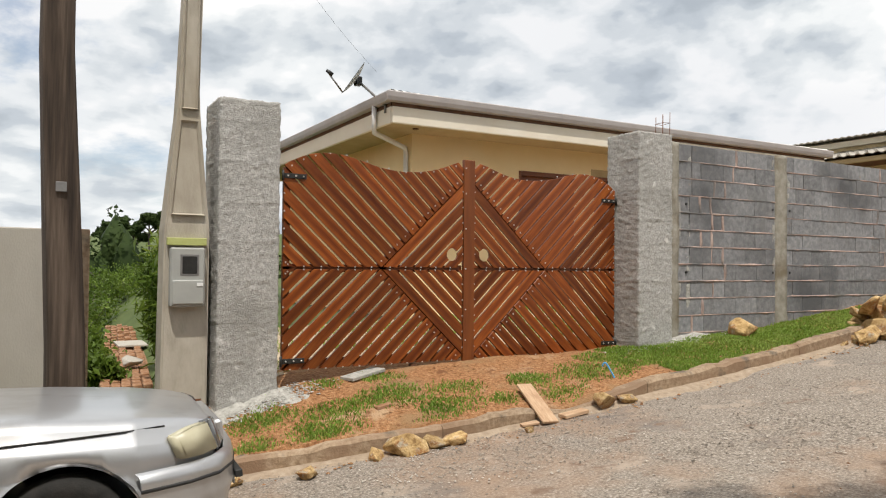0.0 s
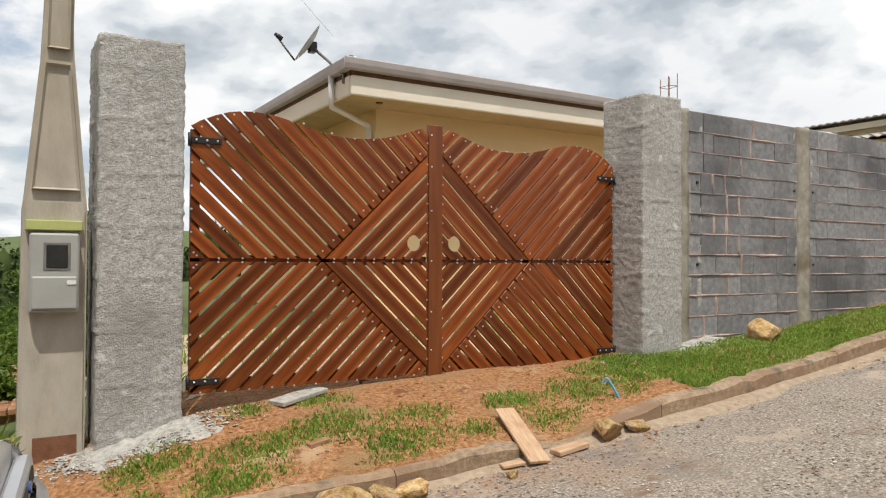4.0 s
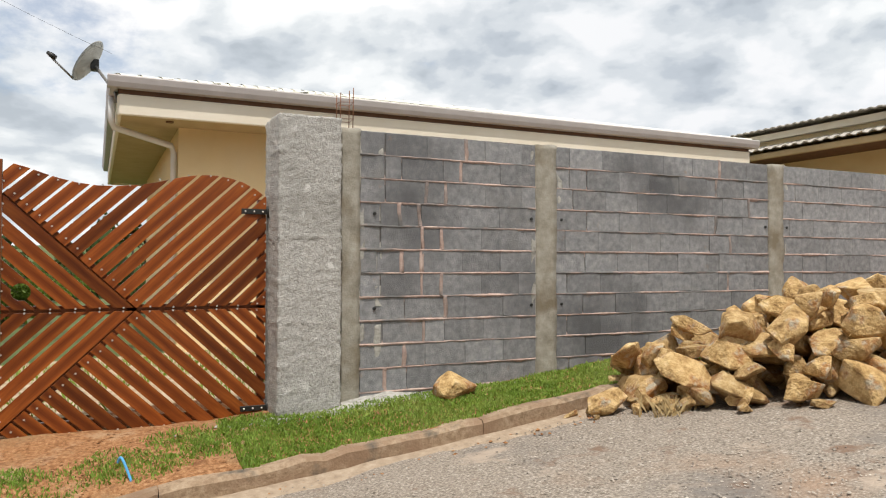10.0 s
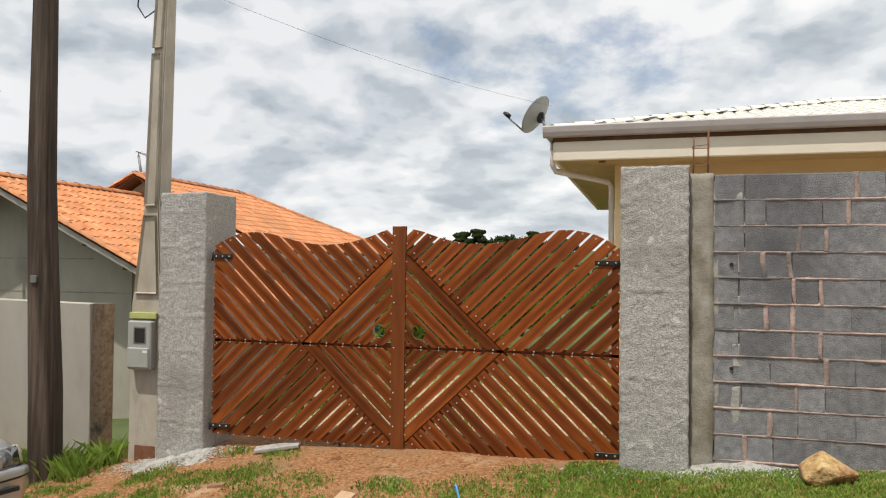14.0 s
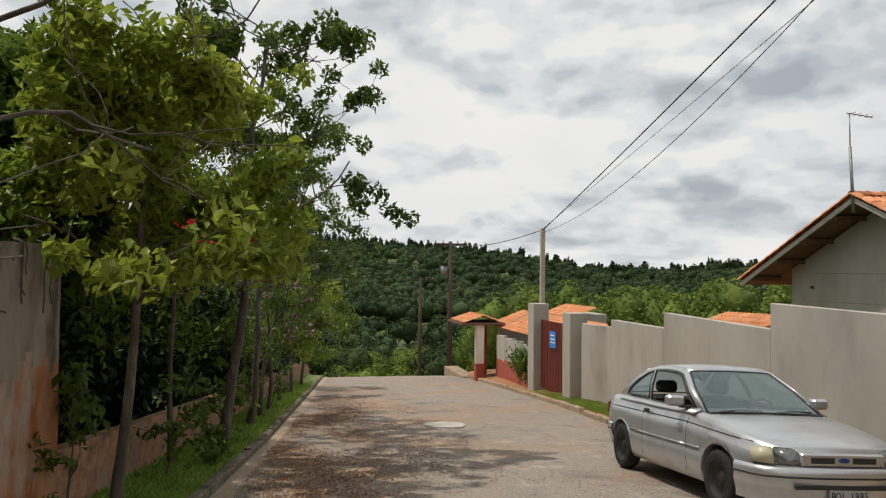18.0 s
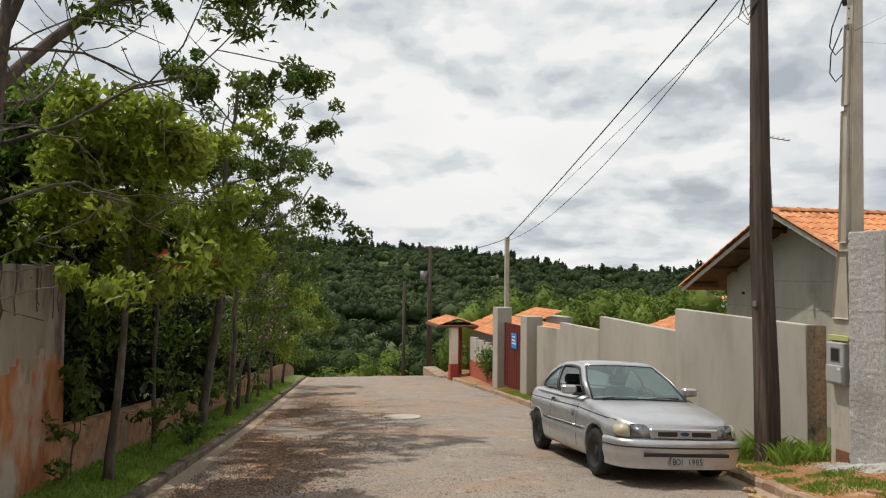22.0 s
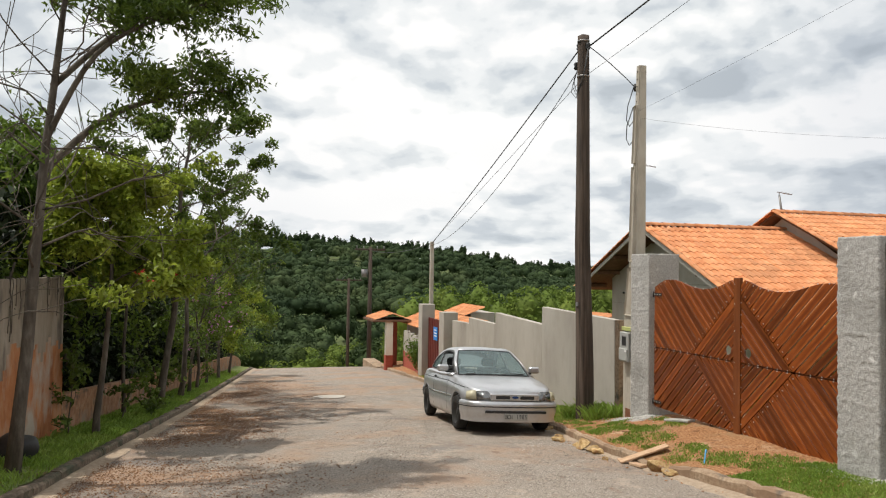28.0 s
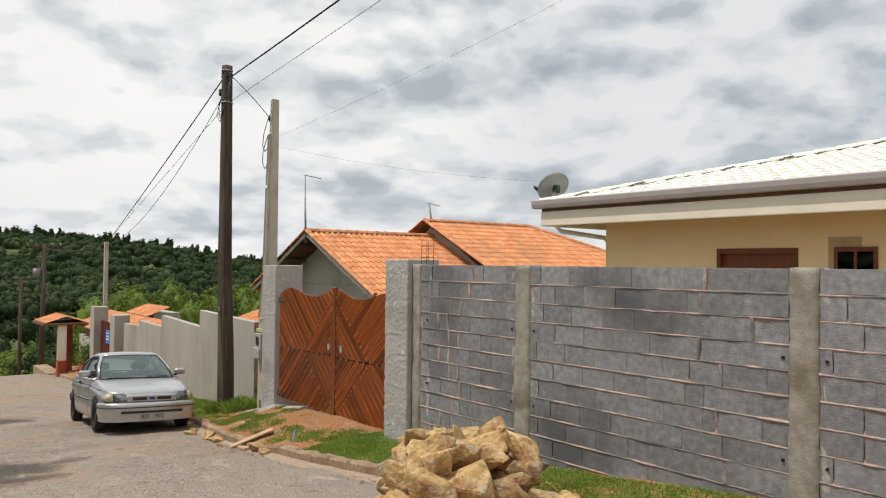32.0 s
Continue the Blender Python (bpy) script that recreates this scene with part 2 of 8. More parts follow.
M_CAST = material("roughcast", [(0.29, 0.275, 0.25), (0.42, 0.405, 0.38), (0.56, 0.54, 0.51)], 46, 0.95, 0.8, 90, bump_dist=0.012,
                  second=[((0.31, 0.30, 0.275), 0.5, 0.7, 1.2), ((0.60, 0.585, 0.555), 0.60, 0.70, 9.0)])
M_CEMENT = material("spilled cement", [(0.24, 0.23, 0.205), (0.38, 0.365, 0.33), (0.48, 0.46, 0.42)], 24, 0.95, 0.3, 90, island=0.2)
M_PLASTER = material("grey plaster", [(0.36, 0.325, 0.275), (0.42, 0.385, 0.33), (0.47, 0.435, 0.38)], 1.6, 0.9, 0.25, 90,
                     second=[((0.27, 0.24, 0.20), 0.52, 0.72, 0.8)], stretch=(1, 1, 0.5))
M_OLDWALL = material("stained old render", [(0.22, 0.175, 0.13), (0.32, 0.27, 0.21), (0.40, 0.345, 0.28)], 4, 0.95, 0.5, 40,
                     second=[((0.09, 0.075, 0.06), 0.52, 0.66, 2.6)], stretch=(1, 1, 0.3))
M_SPLASHED = material("soil-stained render", [(0.28, 0.095, 0.035), (0.42, 0.165, 0.062), (0.47, 0.25, 0.13)], 5, 0.95, 0.5, 40,
                      second=[((0.42, 0.36, 0.29), 0.55, 0.66, 1.4), ((0.16, 0.12, 0.09), 0.62, 0.74, 2.4)], stretch=(1, 1, 0.5))
M_LATERITE = material("red brick render", [(0.20, 0.10, 0.052), (0.32, 0.165, 0.085), (0.42, 0.26, 0.16)], 7, 0.95, 0.6, 40,
                      second=[((0.26, 0.20, 0.15), 0.5, 0.66, 1.6), ((0.09, 0.065, 0.045), 0.55, 0.68, 2.9)])
M_WOOD = material("varnished timber", [(0.10, 0.021, 0.005), (0.185, 0.044, 0.0085), (0.31, 0.090, 0.017)], 3, 0.36, 0.10, 20, random=0.36, stretch=(7, 7, .5), spec=0.35)
M_WOODDARK = material("dark timber rail", [(0.14, 0.038, 0.011), (0.24, 0.072, 0.018)], 3, 0.36, 0.10, 20, stretch=(7, 7, .5), random=0.1)
M_BROWN = material("brown door timber", [(0.13, 0.04, 0.015), (0.20, 0.065, 0.025)], 8, 0.45, 0.1, 40, stretch=(6, 6, .6))
M_PLANK = material("raw plank", [(0.38, 0.23, 0.13), (0.52, 0.34, 0.21), (0.6, 0.43, 0.28)], 6, 0.85, 0.3, 50, stretch=(1, 8, 8))
M_BLACK = material("black iron", [(0.018, 0.017, 0.016), (0.03, 0.03, 0.028)], 20, 0.45, 0.1, 80)
M_SCREW = material("zinc screw", [(0.62, 0.6, 0.57), (0.72, 0.7, 0.66)], 20, 0.35, 0, metal=0.6)
M_CREAM = material("cream paint", [(0.80, 0.63, 0.36), (0.85, 0.69, 0.42)], 2, 0.85, 0.12, 140, second=((0.78, 0.66, 0.45), 0.5, 0.8))
M_FASCIA = material("ivory fascia", [(0.76, 0.68, 0.55), (0.82, 0.75, 0.63)], 2, 0.85, 0.12, 140)
M_SOFFIT = material("soffit board", [(0.42, 0.32, 0.18), (0.50, 0.39, 0.23)], 3, 0.9, 0.15, 80)
M_GUTTER = material("grey gutter", [(0.42, 0.38, 0.37), (0.50, 0.46, 0.45)], 3, 0.45, 0.03, 80)
M_PIPE = material("white pvc", [(0.66, 0.64, 0.62), (0.74, 0.72, 0.70)], 3, 0.4, 0.0)
M_WTILE = material("white roof tile", [(0.72, 0.69, 0.60), (0.80, 0.78, 0.71), (0.84, 0.83, 0.78)], 5, 0.7, 0.15, 60, island=0.05)
M_OTILE = material("orange roof tile", [(0.52, 0.19, 0.07), (0.63, 0.26, 0.11), (0.70, 0.34, 0.17)], 3, 0.85, 0.3, 60, island=0.14,
                   second=((0.48, 0.22, 0.10), 0.5, 0.7))
M_FIBRE = material("fibre cement", [(0.34, 0.31, 0.265), (0.46, 0.43, 0.38)], 6, 0.95, 0.3, 60)
M_ROOFWOOD = material("roof timber", [(0.11, 0.055, 0.03), (0.18, 0.09, 0.05)], 7, 0.8, 0.2, 50)
M_POLEWOOD = material("weathered pole timber", [(0.025, 0.017, 0.012), (0.07, 0.048, 0.034), (0.145, 0.105, 0.078)], 22, 0.9, 0.9, 60, stretch=(1, 1, 0.05),
                      second=((0.075, 0.06, 0.05), 0.48, 0.66))
M_POLECON = material("pole concrete", [(0.36, 0.32, 0.26), (0.46, 0.415, 0.345), (0.53, 0.485, 0.41)], 7, 0.85, 0.3, 70, second=((0.33, 0.275, 0.2), 0.52, 0.74), stretch=(1, 1, 0.4))
M_ROCK = material("yellow field stone", [(0.19, 0.105, 0.04), (0.40, 0.255, 0.105), (0.58, 0.41, 0.20), (0.72, 0.585, 0.39)], 4, 0.92, 0.8, 14, random=0.22, bump_dist=0.022, detail=9,
                  second=[((0.29, 0.14, 0.05), 0.51, 0.62, 2.1), ((0.40, 0.34, 0.25), 0.58, 0.68, 2.7)])
M_CABLE = material("black cable", [(0.02, 0.02, 0.02), (0.035, 0.035, 0.035)], 10, 0.6, 0)
M_DISH = material("dull dish metal", [(0.33, 0.33, 0.31), (0.40, 0.40, 0.38)], 5, 0.5, 0.05, 60)
M_STEEL = material("grey steel", [(0.20, 0.19, 0.185), (0.30, 0.29, 0.28)], 9, 0.5, 0.1, 60, metal=0.5)
M_RUST = material("rusty bar", [(0.16, 0.065, 0.03), (0.25, 0.12, 0.07)], 15, 0.9, 0.3, 80)
M_METER = material("grey plastic box", [(0.34, 0.34, 0.32), (0.40, 0.40, 0.37)], 4, 0.55, 0.05, 90)
M_LIME = material("lime green trim", [(0.40, 0.42, 0.13), (0.48, 0.5, 0.2)], 6, 0.7, 0.1, 90)
M_REDGATE = material("red sheet gate", [(0.12, 0.022, 0.016), (0.17, 0.034, 0.024)], 4, 0.5, 0.1, 60)
M_BLUE = material("blue sign", [(0.04, 0.22, 0.62), (0.05, 0.26, 0.68)], 4, 0.5, 0)
M_WHITE = material("white paint", [(0.74, 0.74, 0.72), (0.80, 0.80, 0.78)], 4, 0.6, 0)
M_REDWALL = material("red painted wall", [(0.33, 0.065, 0.04), (0.42, 0.10, 0.06)], 5, 0.85, 0.2, 60)
M_HOSE = material("blue hose", [(0.10, 0.38, 0.72), (0.13, 0.45, 0.78)], 4, 0.4, 0)
M_BARK = material("grey bark", [(0.05, 0.04, 0.031), (0.10, 0.082, 0.064), (0.18, 0.155, 0.125)], 11, 0.95, 0.8, 40, stretch=(1, 1, 0.3))
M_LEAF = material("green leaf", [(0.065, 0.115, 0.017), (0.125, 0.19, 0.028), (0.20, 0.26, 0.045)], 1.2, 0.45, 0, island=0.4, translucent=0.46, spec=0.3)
M_LEAFBRIGHT = material("young leaf", [(0.16, 0.22, 0.025), (0.26, 0.32, 0.04), (0.36, 0.40, 0.065)], 0.9, 0.45, 0, island=0.35, translucent=0.48, spec=0.3)
M_LEAFMID = material("street tree leaf", [(0.055, 0.095, 0.015), (0.105, 0.155, 0.025), (0.175, 0.225, 0.04)], 1.2, 0.45, 0, island=0.4, translucent=0.4, spec=0.3)
# thicket leaves: the deep shade among them is put into this dark green
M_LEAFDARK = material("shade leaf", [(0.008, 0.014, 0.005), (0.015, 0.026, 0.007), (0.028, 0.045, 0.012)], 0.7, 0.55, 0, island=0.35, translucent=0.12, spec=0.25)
M_PINK = material("pink blossom", [(0.55, 0.20, 0.42), (0.65, 0.32, 0.55)], 3, 0.6, 0, island=0.2, translucent=0.3)
M_REDBLOOM = material("red blossom", [(0.42, 0.02, 0.02), (0.55, 0.05, 0.04)], 3, 0.6, 0, island=0.2, translucent=0.3)
M_GRASS = material("grass blade", [(0.15, 0.25, 0.03), (0.22, 0.335, 0.05), (0.32, 0.39, 0.095)], 1.5, 0.6, 0, island=0.3, translucent=0.3)
M_DRY = material("dry stalk", [(0.42, 0.30, 0.14), (0.55, 0.42, 0.22)], 5, 0.8, 0, island=0.2)
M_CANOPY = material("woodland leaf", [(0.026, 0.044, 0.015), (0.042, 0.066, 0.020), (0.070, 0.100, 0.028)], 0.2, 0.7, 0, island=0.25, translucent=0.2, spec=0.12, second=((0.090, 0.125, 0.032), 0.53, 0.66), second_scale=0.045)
# haze over the far hill is put into this bluer, flatter leaf colour
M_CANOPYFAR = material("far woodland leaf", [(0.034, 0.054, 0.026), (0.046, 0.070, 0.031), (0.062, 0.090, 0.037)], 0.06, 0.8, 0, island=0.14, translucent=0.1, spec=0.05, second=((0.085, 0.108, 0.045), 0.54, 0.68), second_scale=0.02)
M_CANOPYL = material("bright woodland leaf", [(0.085, 0.135, 0.024), (0.14, 0.195, 0.034), (0.225, 0.275, 0.055)], 0.3, 0.7, 0, island=0.28, translucent=0.3, spec=0.15)
# near black, painted as the shade behind the thicket
M_BACKSHADE = material("wooded hillside", [(0.008, 0.014, 0.005), (0.02, 0.03, 0.01)], 0.4, 0.95, 0)



# ---------------------------------------------------------------- mesh helpers
def link(name, me, mat, parent=None, label="", smooth=False):
    if isinstance(mat, (list, tuple)):
        for k in mat:
            me.materials.append(k)
    elif mat:
        me.materials.append(mat)
    if smooth:
        me.polygons.foreach_set("use_smooth", [True] * len(me.polygons))
    ob = new(name, me)
    if parent is not None:
        ob.parent = parent
    if label:
        ob["label"] = label
    return ob


def pydata(name, verts, faces, mat, parent=None, label="", smooth=False):
    me = bpy.data.meshes.new(name)
    me.from_pydata(verts, [], faces)
    me.update()
    return link(name, me, mat, parent, label, smooth)


def part(name, bm, mat, parent=None, label="", smooth=False):
    me = bpy.data.meshes.new(name)
    bmesh.ops.recalc_face_normals(bm, faces=bm.faces)
    bm.to_mesh(me)
    bm.free()
    return link(name, me, mat, parent, label, smooth)


def thing(name, at=(0, 0, 0), rz=0.0, label="", category="", group="", kind=""):
    e = new(name)
    e.matrix_basis = pose(*at, 0, 0, rz)
    return tagged(e, label, category, group, kind)


def add_box(bm, lo, hi, bevel=0.0, m=None, seg=1):
    r = bmesh.ops.create_cube(bm, size=1.0)
    vs = r["verts"]
    for v in vs:
        v.co = Vector([lo[i] + (v.co[i] + 0.5) * (hi[i] - lo[i]) for i in range(3)])
    if bevel:
        es = list({e for v in vs for e in v.link_edges})
        g = bmesh.ops.bevel(bm, geom=es, offset=bevel, segments=seg, affect='EDGES', profile=0.6)
        vs = [v for v in g["verts"]] if not vs[0].is_valid else list({*[v for v in vs if v.is_valid], *g["verts"]})
    if m is not None:
        for v in vs:
            v.co = m @ v.co
    return vs


def box(name, lo, hi, mat, parent=None, label="", bevel=0.004, m=None):
    bm = bmesh.new()
    add_box(bm, lo, hi, bevel, m)
    return part(name, bm, mat, parent, label)


def tube_data(path, radii, seg=8, closed=True):
    """Verts and faces of a round tube along a path of points."""
    pts = [Vector(p) for p in path]
    vs, fs = [], []
    for i, p in enumerate(pts):
        d = (pts[min(i + 1, len(pts) - 1)] - pts[max(i - 1, 0)]).normalized()
        a = d.orthogonal().normalized() if i == 0 else (a - d * a.dot(d)).normalized()
        b = d.cross(a)
        r = radii[i] if isinstance(radii, (list, tuple)) else radii
        for k in range(seg):
            w = 2 * math.pi * k / seg
            vs.append(tuple(p + (a * math.cos(w) + b * math.sin(w)) * r))
    for i in range(len(pts) - 1):
        for k in range(seg):
            j = (k + 1) % seg
            fs.append((i * seg + k, i * seg + j, (i + 1) * seg + j, (i + 1) * seg + k))
    if closed:
        fs.append(tuple(range(seg))[::-1])
        fs.append(tuple((len(pts) - 1) * seg + k for k in range(seg)))
    return vs, fs


def tube(name, path, radii, mat, parent=None, label="", seg=8):
    vs, fs = tube_data(path, radii, seg)
    return pydata(name, vs, fs, mat, parent, label, True)


def merged(name, pieces, mat, parent=None, label="", smooth=False):
    vs, fs = [], []
    for v, f in pieces:
        o = len(vs)
        vs += v
        fs += [tuple(i + o for i in q) for q in f]
    return pydata(name, vs, fs, mat, parent, label, smooth)


def ip(table, x):
    return float(np.interp(x, [a for a, _ in table], [b for _, b in table]))


def sm(a, b, x):
    t = min(1.0, max(0.0, (x - a) / (b - a)))
    return t * t * (3 - 2 * t)


# ---------------------------------------------------------------- the lie of the land
KERB_R = [(-70, 12.9), (-28, 8.9), (-14, 7.45), (-8.5, 6.75), (0, 5.96), (1.5, 5.66), (2.7, 5.48), (5.1, 5.41), (7, 5.45), (8.5, 5.52), (20, 5.5), (60, 5.0)]
DISH = [(-70, 9.2), (-28, 5.2), (-14, 3.75), (-8.5, 3.05), (0, 2.28), (3, 1.92), (8.5, 1.92), (20, 1.8), (60, 1.3)]
KERB_L = [(-70, 6.6), (-29, 2.15), (-17, 1.0), (-6, -0.1), (-0.6, -0.74), (1.6, -1.0), (3.4, -1.18), (20, -2.6), (60, -5.5)]
ROAD_Z = [(-120, -26), (-70, -14.5), (-40, -5.6), (-33, -3.5), (-30, -2.98), (0, 0.0), (14, 1.4), (40, 3.6), (80, 5.5)]
CROSSFALL = [(-12, 0.012), (-4, 0.029), (0, 0.029), (2.5, 0.034), (6, 0.034), (9, 0.02)]
WALL_LINE = [(-70, 14.5), (-28, 10.2), (-14, 8.05), (-10, 7.84), (-3.5, 7.3), (0.14, 7.1), (1.0, 6.85), (5.4, 6.7), (6, 6.6), (60, 6.6)]
WALL_Z = [(-120, -25), (-70, -14), (-40, -5.2), (-30, -2.75), (-13, -1.2), (-8, -0.72), (-0.27, 0.02), (1.05, 0.27), (1.5, 0.40), (2.4, 0.50), (3.5, 0.54), (5.4, 0.60),
          (6.3, 0.69), (7.8, 0.77), (8.7, 0.9), (11, 1.14), (20, 2.0), (60, 4.8)]


def yR(x): return ip(KERB_R, x)
def yL(x): return ip(KERB_L, x)
def yW(x): return ip(WALL_LINE, x)


def road_z(x, y):
    return ip(ROAD_Z, x) - ip(CROSSFALL, x) * max(0.0, y - ip(DISH, x)) ** 2 / 3.7


def verge_r(x, y):
    a, b = yR(x), yW(x)
    e = road_z(x, a) + 0.115
    t = min(1.0, max(0.0, (y - a) / (b - a)))
    washed = 0.10 * math.exp(-((x - 3.72) / .42) ** 2) * sm(.75, .0, y - a)
    return e + (ip(WALL_Z, x) - e) * t ** 0.8 - washed


def soil_z(x, y):
    """The verge as trodden, hollows and all."""
    return verge_r(x, y) + bumpy(x, y, 0.022, 0.5) + bumpy(x, y, 0.006, 0.1) + 0.004


def verge_l(x, y):
    return road_z(x, yL(x)) + 0.11 + 0.05 * min(2.0, yL(x) - y)


HILL_EL = [(-180, 3.0), (60, 3.4), (82, 3.4), (90, 2.6), (103, 2.0), (113, 1.2), (130, 0.9), (145, 0.9), (151, 0.45), (157, 0.75), (162, 1.7), (170, 2.3), (180, 2.7), (200, 3.0)]


def far_z(x, y):
    r = math.hypot(x, y)
    az = math.degrees(math.atan2(y, x))
    if az < -120:
        az += 360
    top = 2 + 420 * math.tan(radians(ip(HILL_EL, az))) - 7.2
    prof = [(0, 0), (30, -3.5), (60, -10), (110, -17), (170, -15), (420, top), (700, top - 6), (3000, top - 12)]
    z = ip(prof, r)
    up = ip([(0, 0), (60, 5.0), (200, 9.0), (3000, 12.0)], r)
    w = sm(60, 20, abs(az)) if -90 < az < 90 else 0.0
    return z * (1 - w) + up * w


def land(x, y):
    """Height of the bare ground."""
    a, b, w = yL(x), yR(x), yW(x)
    if y > w:
        z = ip(WALL_Z, x) - (0.09 * (y - w) * sm(2.5, 0.0, x) if y < 40 else 0.09 * 30 * sm(2.5, 0, x))
    elif y > b:
        z = verge_r(x, y)
    elif y > a:
        z = road_z(x, y)
    else:
        z = verge_l(x, y) + 0.02 * min(20, a - y)
    t = sm(26, 60, math.hypot(x * (1.0 if x < 0 else 0.7), y - 4))
    if a - 3 < y < b + 3 and x < 0:
        t = sm(60, 110, -x)
    return z * (1 - t) + far_z(x, y) * t


def graded(lo, hi, step, reach, growth=1.28):
    v = list(np.arange(lo, hi + 1e-6, step))
    s, x = step, hi
    while x < reach:
        s *= growth; x += s; v.append(x)
    s, x = step, lo
    while x > -reach:
        s *= growth; x -= s; v.insert(0, x)
    return v


def build_ground():
    xs, ys = graded(-30, 18, 0.6, 2500, 1.14), graded(-6, 24, 0.6, 2500, 1.14)
    vs = []
    for x in xs:
        for y in ys:
            z = land(x, y)
            near = yL(x) - 2.2 < y < yW(x) + 0.8 and -72 < x < 62
            vs.append((x, y, z - (0.16 if near else 0.0)))
    n = len(ys)
    fs = [(i * n + j, (i + 1) * n + j, (i + 1) * n + j + 1, i * n + j + 1) for i in range(len(xs) - 1) for j in range(n - 1)]
    g = pydata("ground", vs, fs, M_GROUND, smooth=True)
    tagged(g, "green valley ground sinking away behind the street", "ground", kind="structure")


def strip(name, xs, rows, zf, mat, label, category):
    """A sheet along the street: rows are functions of x that give the y of each line."""
    vs, fs, n = [], [], len(rows)
    for x in xs:
        for r in rows:
            y = r(x)
            vs.append((x, y, zf(x, y)))
    for i in range(len(xs) - 1):
        for j in range(n - 1):
            fs.append((i * n + j, (i + 1) * n + j, (i + 1) * n + j + 1, i * n + j + 1))
    ob = pydata(name, vs, fs, mat, smooth=True)
    return tagged(ob, label, category, kind="structure")


def lerp_rows(a, b, n):
    return [(lambda x, k=k: a(x) + (b(x) - a(x)) * k / n) for k in range(n + 1)]


def bumpy(x, y, amp, size):
    return amp * noise.fractal(Vector((x / size, y / size, 0.3)), 0.8, 2.1, 4)


def build_street():
    xs = [*np.arange(-70, -20, 1.0), *np.arange(-20, 18, 0.16), *np.arange(18, 60, 1.5)]
    strip("road", xs, lerp_rows(yL, yR, 44), lambda x, y: road_z(x, y) + bumpy(x, y, 0.012, 0.7) + bumpy(x, y, 0.006, 0.12),
          M_ROAD, "unpaved street of pale rolled gravel", "road")
    strip("verge", xs, [lambda x: yR(x) + .05, *lerp_rows(lambda x: yR(x) + 0.065, lambda x: yW(x) + 0.9, 22)],
          lambda x, y: soil_z(x, y) if y > yR(x) + .055 else road_z(x, y) - .04, M_SOIL, "trodden red soil verge with patches of grass", "verge")
    strip("grass_strip", xs, lerp_rows(lambda x: yL(x) - 2.2, lambda x: yL(x) - 0.10, 12),
          lambda x, y: verge_l(x, y) + bumpy(x, y, 0.03, 0.5), M_TURF, "narrow grass strip along the old wall", "verge")


def kerb_side(name, line, side, mat, x0, x1, label, jag):
    rng = random.Random(len(name) * 7 + 3)
    root = thing(name, label=label, category="kerb", kind="structure")
    x = x0
    while x < x1:
        ln = rng.uniform(1.3, 2.6) if side > 0 else rng.uniform(.75, 1.05)
        xa, xb = x + 0.003, min(x + ln, x1) - 0.003
        bm = bmesh.new()
        n = max(5, int(ln / .14))
        ring = []
        drop = rng.uniform(-0.02, 0.012)
        for i in range(n + 1):
            xx = xa + (xb - xa) * i / n
            yy, zr = line(xx), road_z(xx, line(xx))
            h = (0.13 if side > 0 else 0.115) + drop + rng.uniform(-jag, jag) - (.10 * math.exp(-((xx - 3.75) / .42) ** 2) if side > 0 else 0)
            o = rng.uniform(-0.006, 0.006)
            prof = [(-0.015, -0.12), (-0.012 + o, h - 0.025), (0.012 + o, h), (0.105, h + rng.uniform(-0.006, 0.006)), (0.115, -0.12)]
            ring.append([bm.verts.new((xx, yy + side * a, zr + b)) for a, b in prof])
        m = len(ring[0])
        for i in range(n):
            for k in range(m):
                bm.faces.new((ring[i][k], ring[i][(k + 1) % m], ring[i + 1][(k + 1) % m], ring[i + 1][k]))
        bm.faces.new(ring[0]); bm.faces.new(ring[-1])
        part("kerbstone", bm, mat, root)
        x += ln


build_ground()
build_street()
kerb_side("kerb_right", yR, 1, M_KERB, -34, 24, "broken low kerb of soil-stained concrete", 0.012)
kerb_side("kerb_left", yL, -1, M_KERB_DARK, -34, 18, "dark blotched concrete kerb beside the grass", 0.006)
# sand washed down along the gutter
strip("washed_sand", list(np.arange(-6, 12, 0.12)), lerp_rows(lambda x: yR(x) - 0.19 - 0.14 * noise.noise(Vector((x * 0.9, 3, 0))), lambda x: yR(x) + 0.02, 4),
      lambda x, y: road_z(x, y) + 0.028 - 0.22 * max(0.0, yR(x) - y - .02) + bumpy(x, y, 0.008, 0.2), M_SAND, "pale orange sand washed along the kerb", "sand")
# shallow concrete channel before the other kerb
strip("gutter_left", list(np.arange(-32, 16, .5)), lerp_rows(lambda x: yL(x) - .01, lambda x: yL(x) + .24, 3), lambda x, y: road_z(x, y) + .018 - .10 * max(0.0, y - yL(x) - .10), M_SAND, "pale concrete drainage channel along the kerb", "gutter")
# pale cement patch in the roadway
PATCH = [(math.cos(a * .35), math.sin(a * .35), 1 + .3 * noise.noise(Vector((math.cos(a * .35) * 2, math.sin(a * .35) * 2, 9)))) for a in range(18)]
tagged(pydata("road_patch", [(-7.9 + .55 * c * k, 3.3 + .42 * d * k, road_z(-7.9 + .55 * c * k, 3.3 + .42 * d * k) + .014) for c, d, k in PATCH], [tuple(range(18))], M_PATCH), "pale cement patch in the road", "patch", kind="structure")



